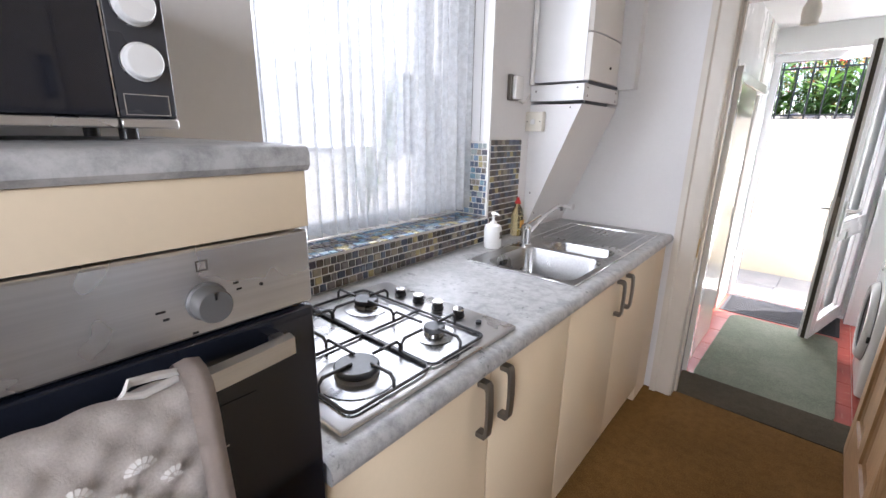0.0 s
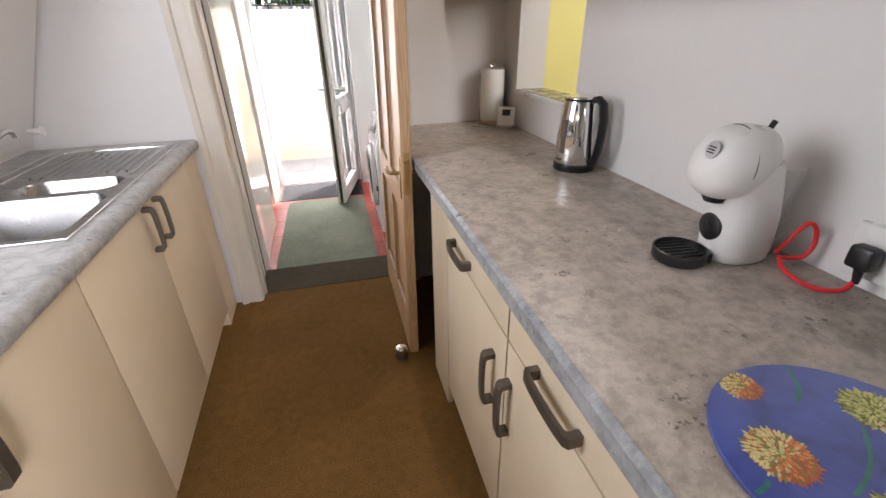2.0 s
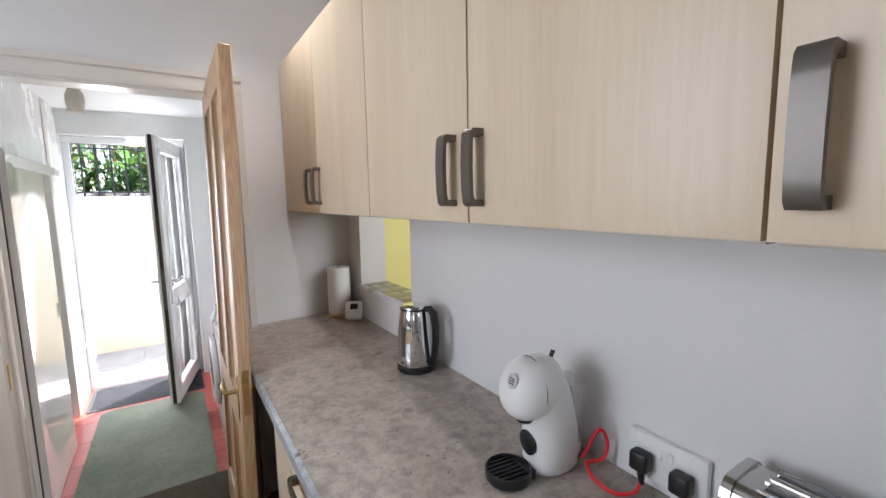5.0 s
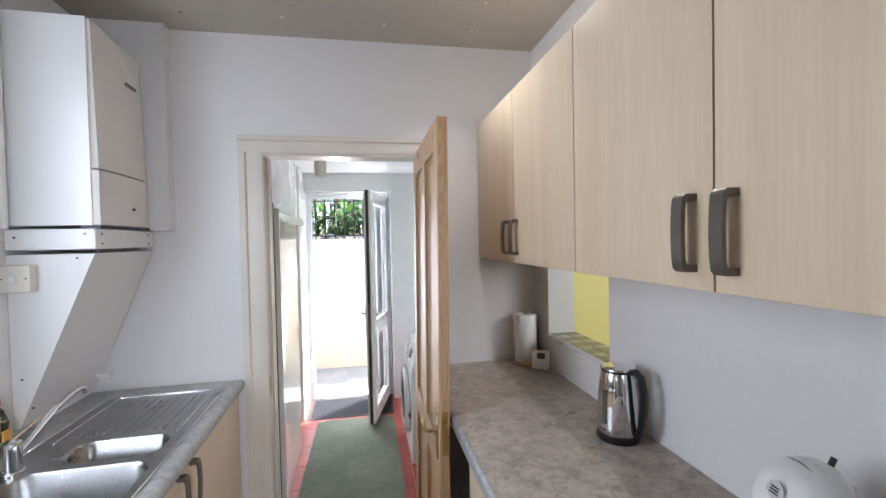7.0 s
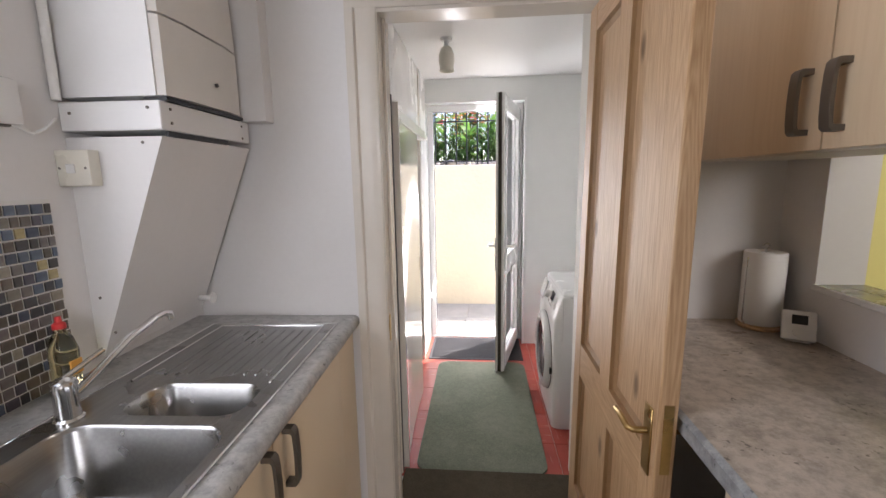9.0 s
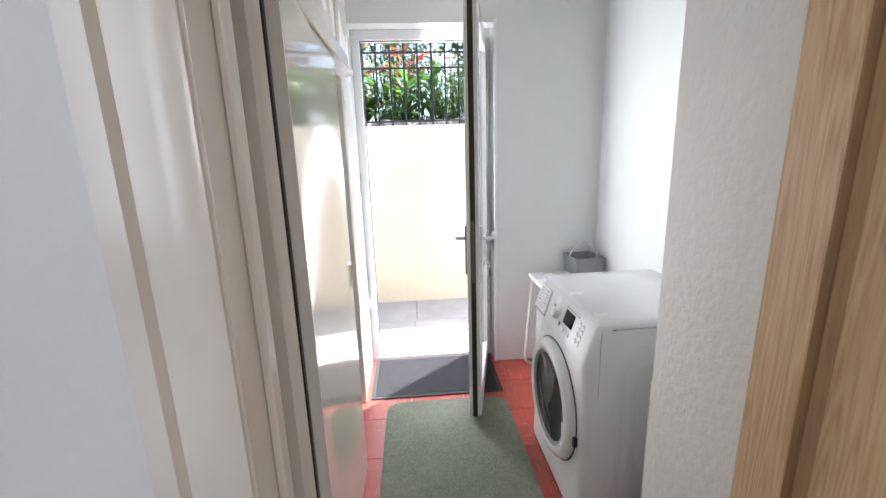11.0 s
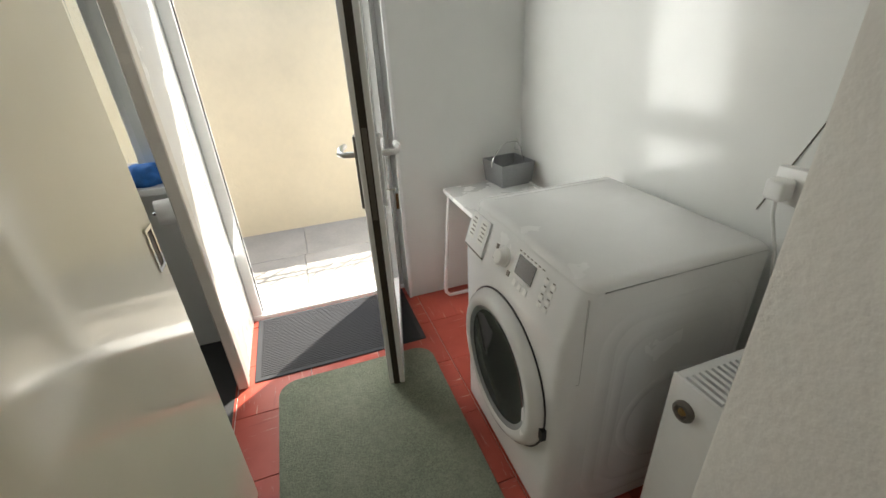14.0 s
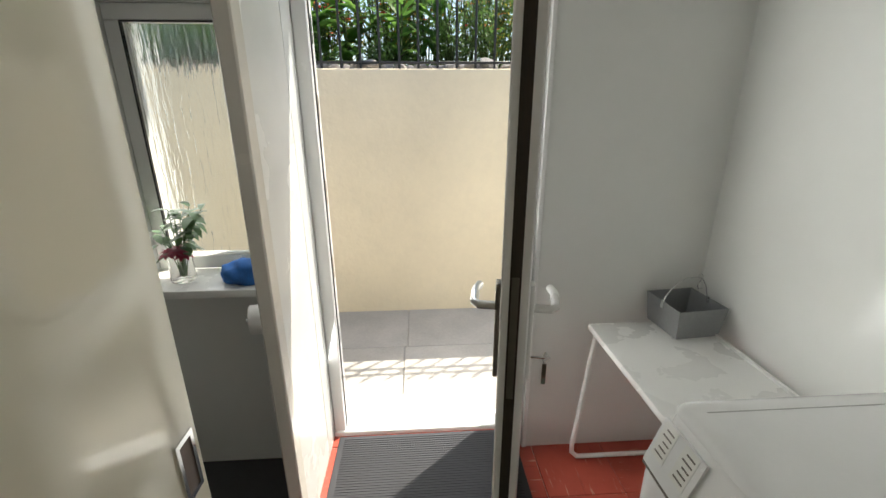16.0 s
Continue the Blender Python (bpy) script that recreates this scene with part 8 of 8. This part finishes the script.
def neighbour():
    """The house across the side passage, seen through the net curtain."""
    h = thing("neighbour_house", "pale rendered house with grey window shutters", "house", (-5.0, 2.0, 0))
    plaster = surface("pale_house_render", (0.36, 0.36, 0.35), 0.85, var=0.05, scale=1.5, relief=0.4, depth=0.004)
    wallm = wall_with_holes(bmesh.new(), "y", -6.0, 12.0, GROUND_Z, 6.2, -5.4, -5.1, [(2.55, 3.25, 1.15, 2.25), (5.0, 5.8, 1.0, 2.3), (0.2, 0.9, 1.1, 2.2)])
    part("wall", wallm, plaster, h)
    part("roof", prism(bmesh.new(), [(-8.2, 6.1), (-4.8, 6.1), (-6.5, 7.9)], "y", -6.3, 12.3), surface("slate_roof", (0.12, 0.12, 0.13), 0.7, var=0.2), h)
    part("rear_wall", block(-8.0, -7.8, -6.0, 12.0, GROUND_Z, 6.1), plaster, h)
    slat_grey = surface("grey_shutter", (0.26, 0.28, 0.3), 0.5)
    for a, b, c, d in ((2.55, 3.25, 1.15, 2.25), (5.0, 5.8, 1.0, 2.3), (0.2, 0.9, 1.1, 2.2)):
        w = part("window", block(-5.3, -5.25, a, b, c, d), BLACK_GLASS, h)
        for y0, y1 in ((a - 0.4, a - 0.03), (b + 0.03, b + 0.4)):
            s = part("shutter", block(-5.1, -5.07, y0, y1, c, d), slat_grey, h)
            for k in range(14):
                z = c + 0.06 + k * (d - c - 0.12) / 14
                part("slat", block(-5.07, -5.052, y0 + 0.03, y1 - 0.03, z, z + 0.045), slat_grey, s)
    ground_plant = random.Random(5)
    for x, y in ((-3.6, 0.4), (-3.9, 3.3), (-4.2, 1.2)):
        p = thing("potted_bush", "leafy green bush in the side passage", "shrub", (x, y, GROUND_Z), group="side passage bushes")
        leaves, stems = bmesh.new(), bmesh.new()
        for k in range(14):
            a = ground_plant.uniform(0, math.tau)
            tip = Vector((x + 0.35 * math.cos(a), y + 0.35 * math.sin(a), GROUND_Z + ground_plant.uniform(1.2, 2.1)))
            tube(stems, [(x, y, GROUND_Z), (x + 0.1 * math.cos(a), y + 0.1 * math.sin(a), GROUND_Z + 0.8), tip], 0.008, 5)
            for q in range(26):
                leaf_blade(leaves, Vector((x + 0.1 * math.cos(a), y + 0.1 * math.sin(a), GROUND_Z + 0.8)).lerp(tip, ground_plant.random()) + Vector((ground_plant.gauss(0, 0.06), ground_plant.gauss(0, 0.06), 0)), ground_plant.uniform(0, 6.3), 0.3, 0.11, 0.045, 3)
        part("stem", stems, TWIG, p)
        part("foliage", leaves, SMALL, p)


neighbour()

# ==== small pieces of walls and floors ====
def piece_mesh(name, a, b, c, soft, material):
    bm = block(-a / 2, a / 2, -b / 2, b / 2, 0, c)
    top = [e for e in bm.edges if min(v.co.z for v in e.verts) > c - 1e-6]
    bmesh.ops.bevel(bm, geom=top, offset=soft, segments=1, affect="EDGES")
    return mesh_of(name, bm, material, 0)


def set_pieces(parent, name, mesh, placements):
    for m in placements:
        ob = new(name, mesh)
        ob.parent = parent
        ob.matrix_parent_inverse = BASES[parent.name]
        ob.matrix_basis = m


def mosaic_cells(length, height, size=0.0232, gap=0.0042, seed=1):
    """Rows of small tiles of three lengths, in running bond: middle and length of each."""
    rng = random.Random(seed)
    rows = int(height / (size + gap))
    out = []
    for r in range(rows):
        u = -rng.choice((0.0, 0.5)) * (size + gap) if r % 2 else 0.0
        while u < length - 0.004:
            w = size * rng.choice((0.8, 0.95, 1.0, 1.25))
            a, b = max(0.0, u), min(length, u + w)
            if b - a > 0.005:
                out.append(((a + b) / 2, (r + 0.5) * (size + gap), b - a))
            u += w + gap
    return out, size


def mosaic_joined(bm, cells, size, m, rng, thick=0.004):
    for u, v, w in cells:
        t = thick * rng.uniform(0.75, 1.05)
        a, b, s = w / 2, size / 2, 0.0012
        low = [bm.verts.new(m @ Vector((u + i * a, v + j * b, 0))) for i, j in ((-1, -1), (1, -1), (1, 1), (-1, 1))]
        high = [bm.verts.new(m @ Vector((u + i * (a - s), v + j * (b - s), t))) for i, j in ((-1, -1), (1, -1), (1, 1), (-1, 1))]
        bm.faces.new(high)
        for k in range(4):
            bm.faces.new((low[k], low[(k + 1) % 4], high[(k + 1) % 4], high[k]))


def axes(origin, u, v):
    u, v = Vector(u), Vector(v)
    w = u.cross(v)
    return Matrix(((u.x, v.x, w.x, origin[0]), (u.y, v.y, w.y, origin[1]), (u.z, v.z, w.z, origin[2]), (0, 0, 0, 1)))


def mosaics():
    rng = random.Random(21)
    s = thing("mosaic_splashback", "brown and grey glass mosaic splashback beside the window", "tiles", (LEFT_X, 1.84, 0.9), LEFT, kind="structure")
    part("grout_bed", block(LEFT_X, LEFT_X + 0.003, 1.713, 1.972, 0.901, 1.375), GROUT, s)
    cells, size = mosaic_cells(0.257, 0.473, seed=3)
    m = axes((LEFT_X + 0.003, 1.714, 0.901), (0, 1, 0), (0, 0, 1))
    meshes = {}
    for n, (u, v, w) in enumerate(cells[:300]):
        key = round(w, 4)
        if key not in meshes:
            meshes[key] = piece_mesh("tile", w, size, 0.0042, 0.0012, TILE_ONE)
        set_pieces(s, "tile", meshes[key], [m @ Matrix.Translation((u, v, rng.uniform(-0.0008, 0.0)))])
    bm = bmesh.new()
    mosaic_joined(bm, cells[300:], size, m, rng)
    rest = part("small_tiles", bm, TILE_MANY, s, smooth=0)
    tagged(rest, kind="stuff")
    # sill front and top, and the reveal; sill top and reveal take the lit palette
    w = thing("mosaic_window_sill", "glass mosaic window sill and upstand behind the hob", "tiles", (LEFT_X - 0.1, 1.2, 0.9), LEFT, kind="structure")
    part("grout_bed", block(LEFT_X - 0.19, LEFT_X + 0.002, 0.66, 1.704, 0.999, 1.017), GROUT, w)
    part("grout_face", block(LEFT_X, LEFT_X + 0.003, 0.395, 1.712, 0.901, 0.999), GROUT, w)
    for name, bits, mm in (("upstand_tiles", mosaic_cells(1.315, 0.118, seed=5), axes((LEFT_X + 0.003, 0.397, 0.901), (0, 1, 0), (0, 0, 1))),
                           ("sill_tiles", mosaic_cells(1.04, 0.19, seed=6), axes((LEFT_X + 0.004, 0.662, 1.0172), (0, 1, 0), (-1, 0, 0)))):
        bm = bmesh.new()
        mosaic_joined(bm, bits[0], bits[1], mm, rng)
        tagged(part(name, bm, TILE_MANY if name[0] == "u" else TILE_LIT, w, smooth=0), kind="stuff")
    part("reveal_bed", block(LEFT_X - 0.184, LEFT_X - 0.004, 1.7015, 1.7045, 1.02, 1.36), GROUT, w)
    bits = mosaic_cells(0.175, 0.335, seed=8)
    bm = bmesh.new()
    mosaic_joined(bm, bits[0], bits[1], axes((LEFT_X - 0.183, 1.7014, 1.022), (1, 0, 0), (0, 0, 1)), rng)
    tagged(part("reveal_tiles", bm, TILE_LIT, w, smooth=0), kind="stuff")


mosaics()


def hatch_sill():
    s = thing("hatch_sill", "olive glazed tile sill of the serving hatch", "tiles", (1.33, 1.92, 1.085), kind="structure")
    part("grout_bed", block(RIGHT_X - 0.004, RIGHT_X + 0.142, 1.791, 2.329, 1.06, 1.066), GROUT, s)
    mesh = piece_mesh("tile", 0.069, 0.104, 0.005, 0.0015, HATCH_TILE)
    spots = [Matrix.Translation((RIGHT_X + 0.034 + i * 0.072, 1.844 + j * 0.108, 1.0655)) for i in range(2) for j in range(5)]
    set_pieces(s, "tile", mesh, spots)
    part("edge_bead", block(RIGHT_X - 0.012, RIGHT_X - 0.003, 1.789, 2.331, 1.053, 1.072, soft=0.003), WHITE_PLASTIC, s, "white plastic tile trim")
    part("window_stay", rod(rod(bmesh.new(), (RIGHT_X + 0.11, 1.87, 1.0705), (RIGHT_X + 0.11, 1.87, 1.09), 0.006, seg=10), (RIGHT_X + 0.095, 1.87, 1.09), (RIGHT_X + 0.125, 1.87, 1.09), 0.006, seg=10), BLACK, s, "small black catch")


hatch_sill()


def red_tiles():
    f = thing("floor_utility", "red streaked vinyl floor tiles, worn", "floor", (0.1, 3.6, FLOOR_U), kind="structure")
    size = 0.3
    mesh = piece_mesh("tile", size - 0.0025, size - 0.0025, 0.006, 0.0012, RED_TILE)
    spots = []
    for i in range(5):
        for j in range(7):
            x, y = -0.13 + i * size, 2.995 + j * size
            if y < 4.65:
                spots.append(Matrix.Translation((x, y, FLOOR_U - 0.006)) @ pose(0, 0, 0, 0, 0, 90 * ((i + j) % 2)))
    set_pieces(f, "tile", mesh, spots)
    set_pieces(f, "tile", piece_mesh("tile", 0.075, size - 0.0025, 0.006, 0.0012, RED_TILE), [Matrix.Translation((-0.32, 2.995 + j * size, FLOOR_U - 0.006)) for j in range(6)])
    part("edge_strip", block(-0.285, 1.235, 4.65, 4.72, FLOOR_U - 0.006, FLOOR_U), RED_TILE, f)


red_tiles()


def paving():
    p = thing("yard_slabs", "pale worn concrete slabs of the yard", "paving", (0, 5.4, GROUND_Z), kind="structure")
    mesh = piece_mesh("slab", 1.196, 0.596, 0.012, 0.004, CONCRETE)
    set_pieces(p, "slab", mesh, [Matrix.Translation((-2.95 + i * 1.2 + (0.02 if j else 0), 5.28 + j * 0.6, GROUND_Z)) for i in range(6) for j in range(2)])


paving()
